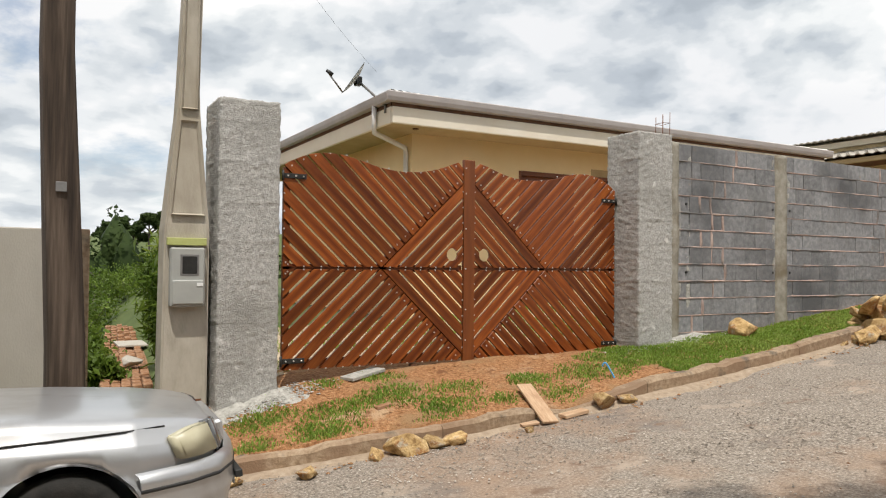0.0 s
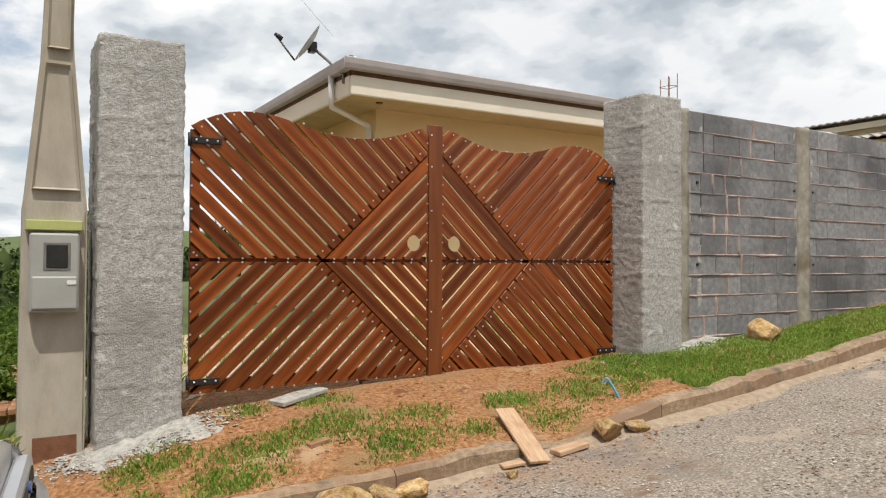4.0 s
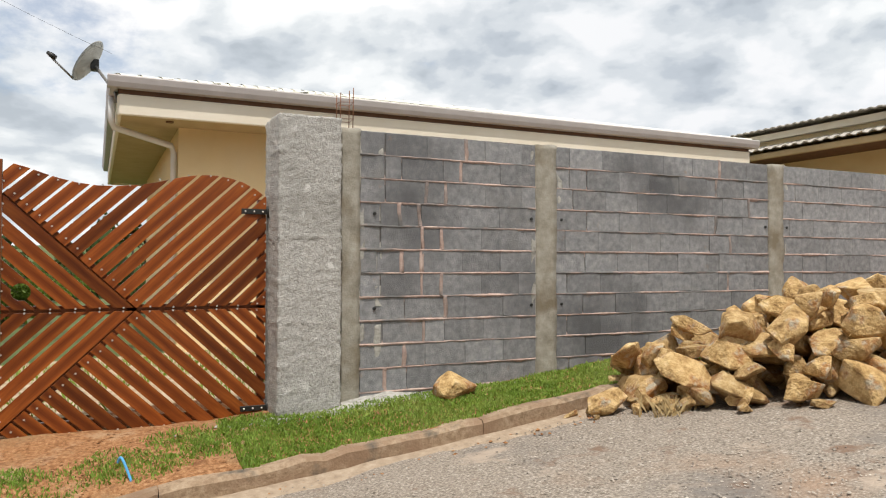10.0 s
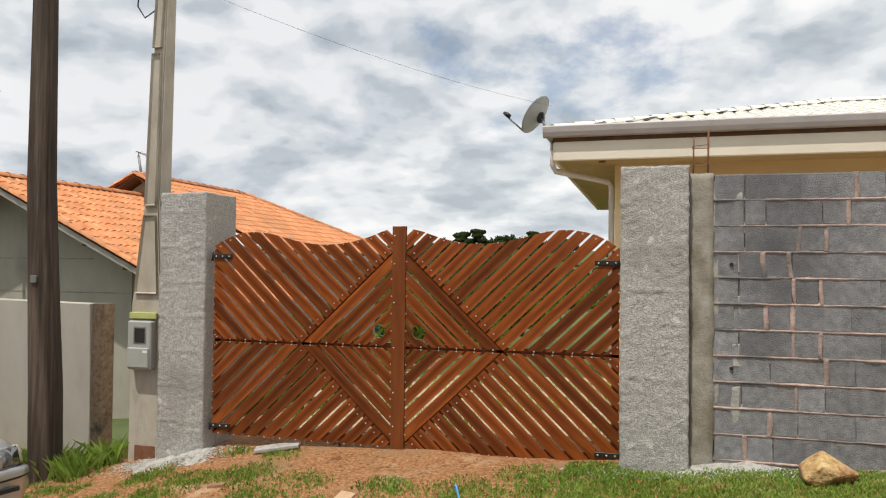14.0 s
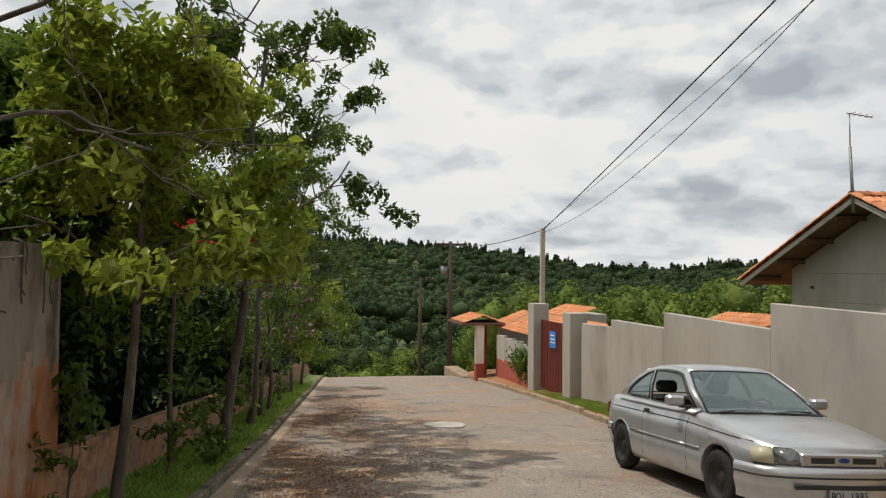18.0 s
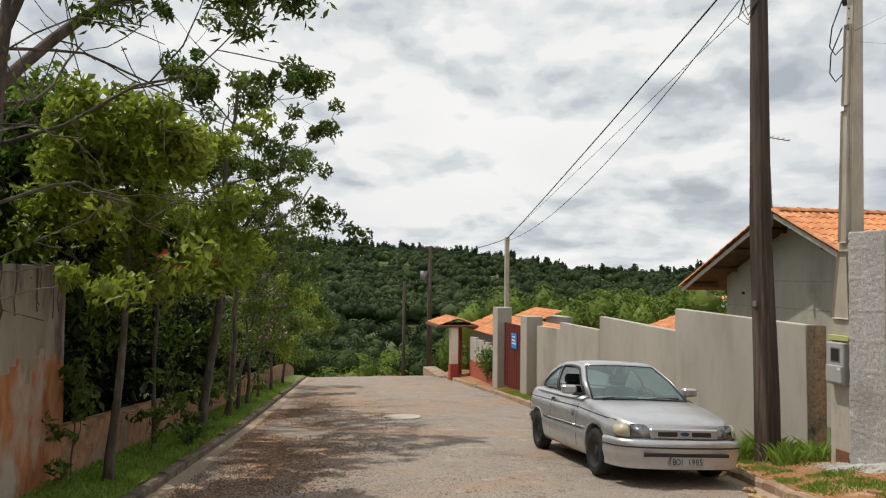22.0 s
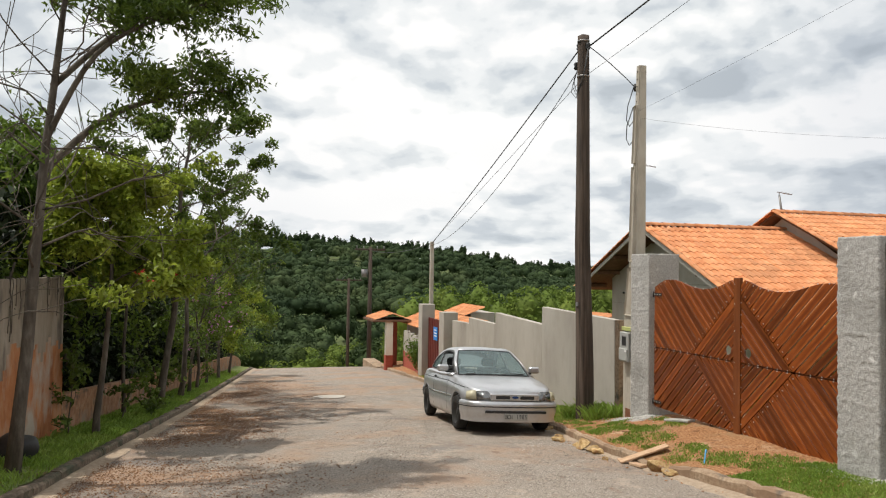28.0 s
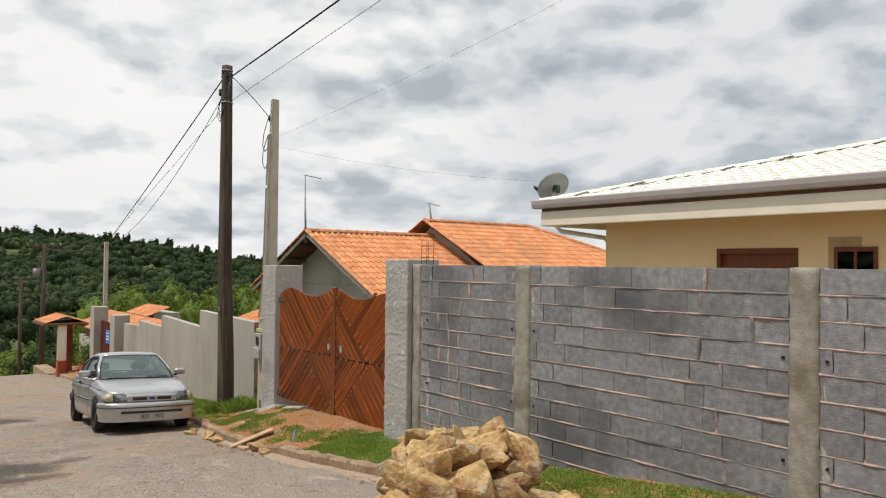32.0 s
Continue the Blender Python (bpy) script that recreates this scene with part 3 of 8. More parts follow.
# ---------------------------------------------------------------- roughcast pillars
def rough_pillar(name, lo, hi, label, amp=0.0115, mat=None, seed=1):
    vs, fs = [], []
    rng = Vector((seed * 3.7, seed * 1.3, 0))

    def face(o, u, v, nu, nv, nrm):
        b = len(vs)
        for i in range(nu + 1):
            for j in range(nv + 1):
                p = Vector(o) + Vector(u) * (i / nu) + Vector(v) * (j / nv)
                lift = (p.z + .012 * noise.noise((p + rng) * 4)) % .335
                ridge = math.exp(-(min(lift, .335 - lift) / .011) ** 2) * (.4 + noise.noise((p + rng) * 3))
                plain = .45 if abs(p.x - hi[0]) < 1e-4 and abs(p.y - lo[1]) > .04 else 1.0
                c = (noise.noise((p + rng) * 27) * 0.6 + max(0, noise.noise((p + rng) * 60)) * 0.8 + noise.noise((p + rng) * 5) * 0.2 + ridge * .75) * amp * plain
                e = Vector([0.0, 0.0, 0.0])
                mid = (Vector(lo) + Vector(hi)) / 2
                for k in range(2):
                    e[k] = (p[k] - mid[k]) / (hi[k] - lo[k]) * 2
                e.z = 1.0 if p.z > hi[2] - 0.004 else 0.0
                vs.append(tuple(p + e * c - Vector((e.x, e.y, 0)) * 0.004 * (abs(e.x) > 0.98 and abs(e.y) > 0.98)))
        for i in range(nu):
            for j in range(nv):
                fs.append((b + i * (nv + 1) + j, b + (i + 1) * (nv + 1) + j, b + (i + 1) * (nv + 1) + j + 1, b + i * (nv + 1) + j + 1))

    w, d, h = hi[0] - lo[0], hi[1] - lo[1], hi[2] - lo[2]
    nw, nd, nh = int(w / 0.018), int(d / 0.022), int(h / 0.018)
    face(lo, (w, 0, 0), (0, 0, h), nw, nh, None)
    face((hi[0], lo[1], lo[2]), (0, d, 0), (0, 0, h), nd, nh, None)
    face((lo[0], lo[1], lo[2]), (0, 0, h), (0, d, 0), nh, nd, None)
    face((lo[0], hi[1], lo[2]), (0, 0, h), (w, 0, 0), nh, 6, None)
    face((lo[0], lo[1], hi[2]), (w, 0, 0), (0, d, 0), nw, nd, None)
    ob = pydata(name, vs, fs, mat or M_CAST, smooth=True)
    bm = bmesh.new(); bm.from_mesh(ob.data)
    bmesh.ops.remove_doubles(bm, verts=bm.verts, dist=0.002)
    bmesh.ops.recalc_face_normals(bm, faces=bm.faces)
    bm.to_mesh(ob.data); bm.free()
    ob.data.polygons.foreach_set("use_smooth", [True] * len(ob.data.polygons))
    return tagged(ob, label, "pillar")


rough_pillar("gate_pillar", (1.03, 6.77, 0.05), (1.545, 7.30, 2.868), "tall grey roughcast gate pillar on a splashed footing", seed=2)
rough_pillar("gate_pillar", (5.425, 6.475, 0.30), (5.93, 6.98, 2.968), "grey roughcast gate pillar beside the block wall", seed=5)

# ---------------------------------------------------------------- block wall
WALL_Y, WALL_TOP, COURSE = 6.56, 2.905, 0.1965
# joints course by course, from the top: digits are centimetres, F a whole block, h a half one, m an upright joint filled with pink mortar
COURSES = [("22FFmhF", "22,15FhmF", "22FmhmF", "18,18mhmFF", "18FmhmFF", "15,22mhmFF", "18FmhmFF", "40FmhF", "20FmhFF", "40mhFF", "23mhFF", "38FFF"),
           ("15FFFFFm", "15,20FFFF14m", "19FFFFFFm", "35FFFF12m", "10FFFF28,30mF", "33FFFFh", "12FFFFF14m", "30FFFFFF", "12FFFFF22m", "33FFFFF", "14FFFFF", "30FFFFF")]
BLOCK, HALF = 0.381, 0.185
BAYS = [(6.11, 7.81), (8.03, 10.80), (11.02, 13.80), (14.02, 16.8)]
COLUMNS = [(5.93, 6.11), (7.81, 8.03), (10.80, 11.02), (13.80, 14.02), (16.80, 17.02)]
HOLE_ROWS = (3, 7)


def rough_box(name, lo, hi, mat, parent, amp, step=0.05, label=""):
    """A cast or trowelled member with an uneven street face."""
    vs, fs = [], []
    nx, nz = max(2, int((hi[0] - lo[0]) / step)), max(2, int((hi[2] - lo[2]) / step))
    for k, y in ((0, lo[1]), (1, hi[1])):
        for i in range(nx + 1):
            for j in range(nz + 1):
                x, z = lo[0] + (hi[0] - lo[0]) * i / nx, lo[2] + (hi[2] - lo[2]) * j / nz
                e = 1.0 if i in (0, nx) else 0.0
                q = noise.noise(Vector((x * 9, z * 7, 1.7))) * amp
                vs.append((x + e * noise.noise(Vector((z * 6, x, 4.1))) * amp * 1.6 * (1 - k), y + (q if k == 0 else 0), z + (noise.noise(Vector((x * 12, 3.3, 0))) * amp if j == nz else 0)))
    n1 = (nx + 1) * (nz + 1)
    at = lambda k, i, j: k * n1 + i * (nz + 1) + j
    for i in range(nx):
        for j in range(nz):
            fs.append((at(0, i, j), at(0, i + 1, j), at(0, i + 1, j + 1), at(0, i, j + 1)))
            fs.append((at(1, i, j), at(1, i, j + 1), at(1, i + 1, j + 1), at(1, i + 1, j)))
        fs.append((at(0, i, nz), at(0, i + 1, nz), at(1, i + 1, nz), at(1, i, nz)))
    for j in range(nz):
        fs.append((at(0, 0, j), at(0, 0, j + 1), at(1, 0, j + 1), at(1, 0, j)))
        fs.append((at(0, nx, j), at(1, nx, j), at(1, nx, j + 1), at(0, nx, j + 1)))
    return pydata(name, vs, fs, mat, parent, label, True)


def block_mesh(w, seed, hole):
    """One hollow block's street face with chipped arrises, 0.19 high."""
    rng = random.Random(seed)
    bm = bmesh.new()
    h = 0.184
    add_box(bm, (0, 0, 0), (w, 0.13, h), 0.003)
    for v in bm.verts:
        if v.co.y < 0.02:
            v.co += Vector((rng.uniform(-0.003, 0.003), rng.uniform(-0.003, 0.0015), rng.uniform(-0.003, 0.003)))
    if hole:
        r = 0.014
        bmesh.ops.create_cone(bm, cap_ends=True, segments=10, radius1=r, radius2=r, depth=0.006, matrix=Matrix.Translation((w / 2, -0.0005, h / 2)) @ pose(0, 0, 0, 90))
    me = bpy.data.meshes.new("block")
    bmesh.ops.recalc_face_normals(bm, faces=bm.faces)
    bm.to_mesh(me); bm.free()
    me.materials.append(M_BLOCK)
    return me


def course_of(code, span):
    """Widths of the blocks of one course, and whether the joint after each is filled with mortar."""
    out, num = [], ""
    for c in code + "F" * 9:
        if c.isdigit():
            num += c
            continue
        if num:
            out.append([int(num) / 100, False]); num = ""
        if c == "m":
            out[-1][1] = True
        elif c in "Fh":
            out.append([BLOCK if c == "F" else HALF, False])
    left, fit = span, []
    for w, m in out:
        w = min(w, left)
        if w > .03:
            fit.append((w, m))
        left -= w
    return fit


def mortar_joint(x0, x1, z, parent):
    """A bed joint squeezed out unevenly over the edges of the blocks above and below it."""
    vs, fs = [], []
    nx, rows = int((x1 - x0) / .018), (-.05, -.034, -.022, -.013, -.006, 0.0, .006, .013, .022, .034)
    for i in range(nx + 1):
        x = x0 + (x1 - x0) * i / nx
        a = noise.noise(Vector((x * 7, z * 5, 3.1)))
        for r in rows:
            splat = max(0.0, noise.noise(Vector((x * 5, (z + r) * 9, 7.7))) + .05)
            y = WALL_Y + .0075 - .0138 * math.exp(-((r + .004 * a) / .0088) ** 2) * (1 + .25 * a) - .010 * splat * math.exp(-(r / .028) ** 2) + .004 * noise.noise(Vector((x * 40, r * 90, z)))
            vs.append((x, y, z - .004 + r))
    m = len(rows)
    for i in range(nx):
        for k in range(m - 1):
            fs.append((i * m + k, (i + 1) * m + k, (i + 1) * m + k + 1, i * m + k + 1))
    pydata("mortar_joint", vs, fs, M_MORTAR, parent, "squeezed pink mortar joint", True)


def build_block_wall():
    root = thing("wall_front", label="unrendered wall of dark grey concrete blocks with pink mortar", category="wall", kind="structure")
    for x0, x1 in COLUMNS:
        wide = rough_box("column", (x0, WALL_Y - 0.012, ip(WALL_Z, x0) - 0.3), (x1, WALL_Y + 0.17, WALL_TOP + 0.005), M_COLUMN, root, 0.012, 0.045, "cast concrete column, rough at its edges")
    rng = random.Random(11)
    cache = {}

    def get(w):
        k = (round(w, 2), rng.randrange(4))
        if k not in cache:
            cache[k] = block_mesh(k[0], int(k[0] * 100) * 4 + k[1], False)
        return cache[k]

    for b, (x0, x1) in enumerate(BAYS):
        zlow = ip(WALL_Z, x0) - 0.25
        rough_box("mortar", (x0 - 0.01, WALL_Y + 0.012, zlow), (x1 + 0.01, WALL_Y + 0.13, WALL_TOP - 0.004), M_JOINT, root, 0.003, 0.045, "bed behind the blocks, darkened for the shade in the joints")
        row, z = 0, WALL_TOP
        while z > zlow + 0.1:
            z -= COURSE
            if row:
                mortar_joint(x0, x1, z + COURSE, root)
            x = x0 + 0.004
            code = COURSES[b][min(row, 11)] if b < 2 else ("F", "20F", "31F", "10F")[row % 4 if rng.random() < .8 else rng.randrange(4)]
            for w, filled in course_of(code, x1 - x0 - .008):
                if z + 0.19 > ip(WALL_Z, x) - 0.05:
                    ob = new("block", get(w - (0.022 if filled else 0.006)))
                    ob.parent = root
                    ob.matrix_basis = pose(x + 0.003, WALL_Y + rng.uniform(-0.003, 0.003), z + 0.004 + rng.uniform(-0.002, 0.002), rng.uniform(-0.4, 0.4), rng.uniform(-0.5, 0.5), 0)
                    if filled:
                        rough_box("mortar_fill", (x + w - .020 - rng.uniform(0, .008), WALL_Y - 0.004, z + .004), (x + w + rng.uniform(.002, .012), WALL_Y + 0.02, z + COURSE - .004), M_MORTAR, root, 0.014, 0.014, "pink mortar filling an upright joint")
                x += w
            row += 1
    # drain-like holes beside the columns and smears of grey render
    for x in (6.24, 7.76, 8.09, 10.75, 11.08, 13.75):
        for r in HOLE_ROWS:
            z = WALL_TOP - COURSE * (r + 0.5)
            if z > ip(WALL_Z, x) + 0.1:
                bm = bmesh.new()
                bmesh.ops.create_cone(bm, cap_ends=True, segments=12, radius1=0.016, radius2=0.013, depth=0.03, matrix=Matrix.Translation((x, WALL_Y + 0.004, z)) @ pose(0, 0, 0, 90))
                part("tie_hole", bm, M_BLACK, root, "dark hole left by a formwork tie")
    for x0, x1, z0, z1 in ((6.27, 6.31, 2.62, 2.90), (6.25, 6.30, 2.30, 2.55), (6.27, 6.34, 2.16, 2.32), (6.24, 6.29, 1.70, 1.98), (6.26, 6.33, 1.45, 1.62), (6.25, 6.29, 1.0, 1.3), (6.10, 6.14, .9, 2.85), (7.77, 7.82, .9, 2.85), (8.06, 8.09, 2.3, 2.90), (8.05, 8.09, 1.2, 1.8), (11.06, 11.09, 1.9, 2.9), (11.05, 11.10, 1.2, 1.6)):
        rough_box("mortar_smear", (x0 - .01, WALL_Y + 0.004, z0), (x1 + .01, WALL_Y + 0.03, z1), M_CEMENT, root, 0.014, 0.015, "smear of pale grey render")


build_block_wall()


# reinforcing bars standing out of the wall's first column
def rebar_cage():
    root = thing("rebar_cage", label="bare rusty reinforcing bars rising behind the pillar", category="rebar")
    for dx, dy in ((0, 0), (0.11, 0), (0, 0.11), (0.11, 0.11)):
        h = 0.32 + 0.05 * (dx > 0)
        tube("bar", [(5.97 + dx, 6.66 + dy, 2.86), (5.97 + dx + 0.005, 6.66 + dy, 2.9 + h)], 0.004, M_RUST, root, seg=5)
    for z in (3.0, 3.14):
        tube("stirrup", [(5.965, 6.655, z), (6.085, 6.655, z + .01), (6.085, 6.775, z), (5.965, 6.775, z), (5.965, 6.655, z)], 0.003, M_RUST, root, seg=5)


rebar_cage()


# ---------------------------------------------------------------- timber gate
GATE_Y, GX0, GXC, GX1, GB, GM = 6.83, 1.60, 3.485, 5.405, 0.56, 1.452
WAVE_L = [(1.58, 2.338), (1.66, 2.39), (1.758, 2.435), (1.85, 2.467), (1.939, 2.482), (2.03, 2.487), (2.128, 2.482), (2.22, 2.466), (2.324, 2.442), (2.46, 2.405), (2.613, 2.378), (2.76, 2.368), (2.919, 2.378),
          (3.06, 2.402), (3.195, 2.44), (3.31, 2.485), (3.40, 2.515), (3.485, 2.525)]
WAVE_R = [(3.485, 2.525), (3.588, 2.515), (3.70, 2.487), (3.80, 2.452), (3.902, 2.42), (4.03, 2.392), (4.16, 2.378), (4.29, 2.38), (4.44, 2.395), (4.584, 2.425), (4.70, 2.458), (4.82, 2.485), (4.93, 2.497), (5.03, 2.495),
          (5.13, 2.478), (5.218, 2.452), (5.32, 2.40), (5.42, 2.33)]


def clip(poly, px, pz, nx, nz):
    """The part of a polygon on the side of a line towards which (nx, nz) points."""
    out = []
    for i, a in enumerate(poly):
        b = poly[(i + 1) % len(poly)]
        da, db = (a[0] - px) * nx + (a[1] - pz) * nz, (b[0] - px) * nx + (b[1] - pz) * nz
        if da >= 0:
            out.append(a)
        if (da > 0) != (db > 0) and abs(da - db) > 1e-9:
            t = da / (da - db)
            out.append((a[0] + (b[0] - a[0]) * t, a[1] + (b[1] - a[1]) * t))
    return out


def area(p):
    return abs(sum(p[i][0] * p[(i + 1) % len(p)][1] - p[(i + 1) % len(p)][0] * p[i][1] for i in range(len(p)))) / 2


def clean(p):
    q = []
    for a in p:
        if not q or math.hypot(a[0] - q[-1][0], a[1] - q[-1][1]) > 0.002:
            q.append(a)
    if len(q) > 2 and math.hypot(q[0][0] - q[-1][0], q[0][1] - q[-1][1]) < 0.002:
        q.pop()
    return q


def prism(bm, poly, y0, y1, bevel=0.003):
    """A board cut to a polygon in the gate's plane, its street edge eased."""
    cx, cz = sum(p[0] for p in poly) / len(poly), sum(p[1] for p in poly) / len(poly)
    def inset(p, d):
        dx, dz = cx - p[0], cz - p[1]
        k = math.hypot(dx, dz) or 1
        return (p[0] + dx / k * d, p[1] + dz / k * d)
    front = [bm.verts.new((*(lambda q: (q[0], y0, q[1]))(inset(p, bevel)),)) for p in poly]
    mid = [bm.verts.new((p[0], y0 + bevel, p[1])) for p in poly]
    back = [bm.verts.new((p[0], y1, p[1])) for p in poly]
    n = len(poly)
    for i in range(n):
        j = (i + 1) % n
        bm.faces.new((front[i], front[j], mid[j], mid[i]))
        bm.faces.new((mid[i], mid[j], back[j], back[i]))
    bm.faces.new(front)
    bm.faces.new(back[::-1])


def screw_mesh():
    n = 6
    vs = [(0.0075 * math.cos(6.283 * i / n), -0.0015, 0.0075 * math.sin(6.283 * i / n)) for i in range(n)] + \
         [(0.0085 * math.cos(6.283 * i / n), 0.006, 0.0085 * math.sin(6.283 * i / n)) for i in range(n)]
    me = bpy.data.meshes.new("screw")
    me.from_pydata(vs, [], [tuple(range(n))] + [(i, (i + 1) % n, n + (i + 1) % n, n + i) for i in range(n)])
    me.materials.append(M_SCREW)
    return me


SCREW = screw_mesh()


def gate_leaf(side, root):
    """side -1: the leaf hung on the first pillar; +1: the other. Boards run in a diamond."""
    edge = GX0 if side < 0 else GX1
    wave = WAVE_L if side < 0 else WAVE_R
    dv, inner = 0.955, 0.065
    top_z, bot_z = 2.30, 0.60
    ctr, vert = GXC + side * inner, GXC + side * dv
    topline = [(x, z) for x, z in wave if (x <= ctr - 0.002 if side < 0 else x >= ctr + 0.002) and GX0 <= x <= GX1]
    et, ct = (edge, ip(wave, edge)), (ctr, ip(wave, ctr))
    topline = [p for p in topline if abs(p[0] - edge) > 0.01 and abs(p[0] - ctr) > 0.01]
    if side > 0:
        topline = topline[::-1]
    leaf = root
    g = 0.012
    upper = [(edge, GM + g), et, *topline, ct, (ctr, GM + g)]
    lower = [(edge, GB), (edge, GM - g), (ctr, GM - g), (ctr, GB)]
    # diagonal lines of the diamond
    ua = Vector((ctr - vert, 0, top_z - GM)).normalized()
    la = Vector((ctr - vert, 0, bot_z - GM)).normalized()
    regions = []
    for poly, d, zz in ((upper, ua, top_z), (lower, la, bot_z)):
        nx, nz = d.z, -d.x
        if (ctr - vert) * nx + (GM - GM) * nz < 0:
            nx, nz = -nx, -nz
        regions.append((clip(poly, vert, GM, nx, nz), d))
        out = clip(poly, vert - nx * 0.0, GM, -nx, -nz)
        regions.append((out, Vector((-d.x, 0, d.z))))
    rng = random.Random(5 + side)
    hole = (GXC + side * 0.187, 1.592, 0.062)
    screws = []
    for poly, d in regions:
        nrm = Vector((d.z, 0, -d.x))
        vals = [p[0] * nrm.x + p[1] * nrm.z for p in poly]
        inside = poly is regions[0][0] or poly is regions[2][0]
        lo, hi = min(vals), max(vals)
        # boards are laid from the diamond's edge
        start = vert * nrm.x + GM * nrm.z
        pitch, wide = 0.112, 0.092
        k0, k1 = int((lo - start) / pitch) - 2, int((hi - start) / pitch) + 2
        for k in range(k0, k1):
            a = start + k * pitch + 0.011
            p = clip(poly, nrm.x * a, nrm.z * a, nrm.x, nrm.z)
            if len(p) > 2:
                p = clip(p, nrm.x * (a + wide), nrm.z * (a + wide), -nrm.x, -nrm.z)
            p = clean(p)
            if len(p) < 3 or area(p) < 0.0012:
                continue
            bm = bmesh.new()
            near = min(math.hypot(q[0] - hole[0], q[1] - hole[1]) for q in p) < 0.6
            mid_v = hole[0] * nrm.x + hole[1] * nrm.z
            if near and inside and a - hole[2] < mid_v < a + wide + hole[2]:
                rest = p
                for i in range(12):
                    w = 2 * math.pi * i / 12
                    c, s = math.cos(w), math.sin(w)
                    px, pz = hole[0] + c * hole[2], hole[1] + s * hole[2]
                    o = clean(clip(rest, px, pz, c, s))
                    if len(o) > 2 and area(o) > 1e-5:
                        prism(bm, o, GATE_Y, GATE_Y + 0.026, 0.0005)
                    rest = clip(rest, px, pz, -c, -s)
                    if len(rest) < 3:
                        break
            else:
                prism(bm, p, GATE_Y + rng.uniform(0, 0.003), GATE_Y + 0.026)
            # grain runs along the board: the mesh is stored with its length on z
            cen = Vector((sum(q[0] for q in p) / len(p), 0, sum(q[1] for q in p) / len(p)))
            rot = Matrix((( nrm.x, 0, d.x), (0, 1, 0), (nrm.z, 0, d.z))).to_4x4()
            m = Matrix.Translation(cen) @ rot
            bmesh.ops.transform(bm, matrix=m.inverted(), verts=bm.verts)
            if len(bm.verts):
                ob = part("slat", bm, M_WOOD, leaf)
                ob.matrix_basis = m
                along = [(q[0] * d.x + q[1] * d.z) for q in p]
                c0 = cen.x * d.x + cen.z * d.z
                for s in (min(along), max(along)):
                    t = s - c0
                    t -= math.copysign(0.05, t)
                    if area(p) > 0.004:
                        screws.append((cen.x + d.x * t, cen.z + d.z * t))
    for x, z in screws:
        ob = new("screw", SCREW)
        ob.parent = leaf
        ob.matrix_basis = pose(x, GATE_Y, z)
    # frame behind the boards
    y0, y1 = GATE_Y + 0.028, GATE_Y + 0.066
    def bar(name, a, b, w):
        a, b = Vector((a[0], 0, a[1])), Vector((b[0], 0, b[1]))
        d = (b - a).normalized(); n = Vector((d.z, 0, -d.x)) * w / 2
        bm = bmesh.new()
        prism(bm, [((a + n).x, (a + n).z), ((b + n).x, (b + n).z), ((b - n).x, (b - n).z), ((a - n).x, (a - n).z)], y0, y1)
        part(name, bm, M_WOODDARK, leaf, "dark timber rail behind the boards")
    bar("rail", (edge, GM), (ctr, GM), 0.07)
    bar("rail", (edge, GB + 0.05), (ctr, GB + 0.05), 0.07)
    bar("hinge_stile", (edge - side * 0.035, GB), (edge - side * 0.035, ip(wave, edge) - 0.02), 0.06)
    bar("brace", (ctr, top_z), (vert, GM), 0.09)
    bar("brace", (ctr, bot_z), (vert, GM), 0.09)
    # iron strap hinges
    for z in (2.255 if side < 0 else 2.22, 0.64):
        h = box("hinge", (min(edge, edge - side * 0.20), GATE_Y - 0.012, z - 0.022), (max(edge, edge - side * 0.20), GATE_Y - 0.002, z + 0.022), M_BLACK, leaf, "black iron strap hinge", 0.003)
        tube("hinge_pin", [(edge + side * 0.012, GATE_Y - 0.006, z - 0.045), (edge + side * 0.012, GATE_Y - 0.006, z + 0.045)], 0.012, M_BLACK, leaf, seg=8)
        for q in (0.03, 0.1, 0.17):
            tube("hinge_bolt", [(edge - side * q, GATE_Y - 0.018, z), (edge - side * q, GATE_Y - 0.01, z)], 0.008, M_SCREW, leaf, seg=6)


def build_gate():
    rootL = thing("gate_leaf", label="varnished timber gate leaf of diagonal boards with wavy top, closed", category="gate", group="gate leaves")
    gate_leaf(-1, rootL)
    bm = bmesh.new()
    prism(bm, [(GXC - 0.062, GB - 0.02), (GXC + 0.062, GB - 0.02), (GXC + 0.062, 2.535), (GXC - 0.062, 2.535)], GATE_Y - 0.012, GATE_Y + 0.03, 0.006)
    part("meeting_stile", bm, M_WOODDARK, rootL, "upright cover board where the leaves meet")
    zs = (0.75, 1.05, 1.45, 1.85, 2.2, 2.45)
    for z in zs:
        tube("stile_screw", [(GXC - 0.04, GATE_Y - 0.016, z), (GXC - 0.04, GATE_Y - 0.01, z)], 0.008, M_SCREW, rootL, seg=6)
    rootR = thing("gate_leaf", label="varnished timber gate leaf of diagonal boards with wavy top, closed", category="gate", group="gate leaves")
    gate_leaf(1, rootR)


build_gate()
for x0, x1 in ((2.86, 2.92), (3.95, 4.02)):
    prop = box("gate_prop", (x0, 6.84, ip(WALL_Z, x0) - 0.03), (x1, 6.90, 0.55), M_ROOFWOOD)
    tagged(prop, "dark timber stub propping the gate", "prop", "gate props")
pl = box("sill_board", (3.45, 6.86, 0.525), (4.15, 6.95, 0.552), M_PLANK, None, "", 0.004)
tagged(pl, "rough board lying under the gate", "board")


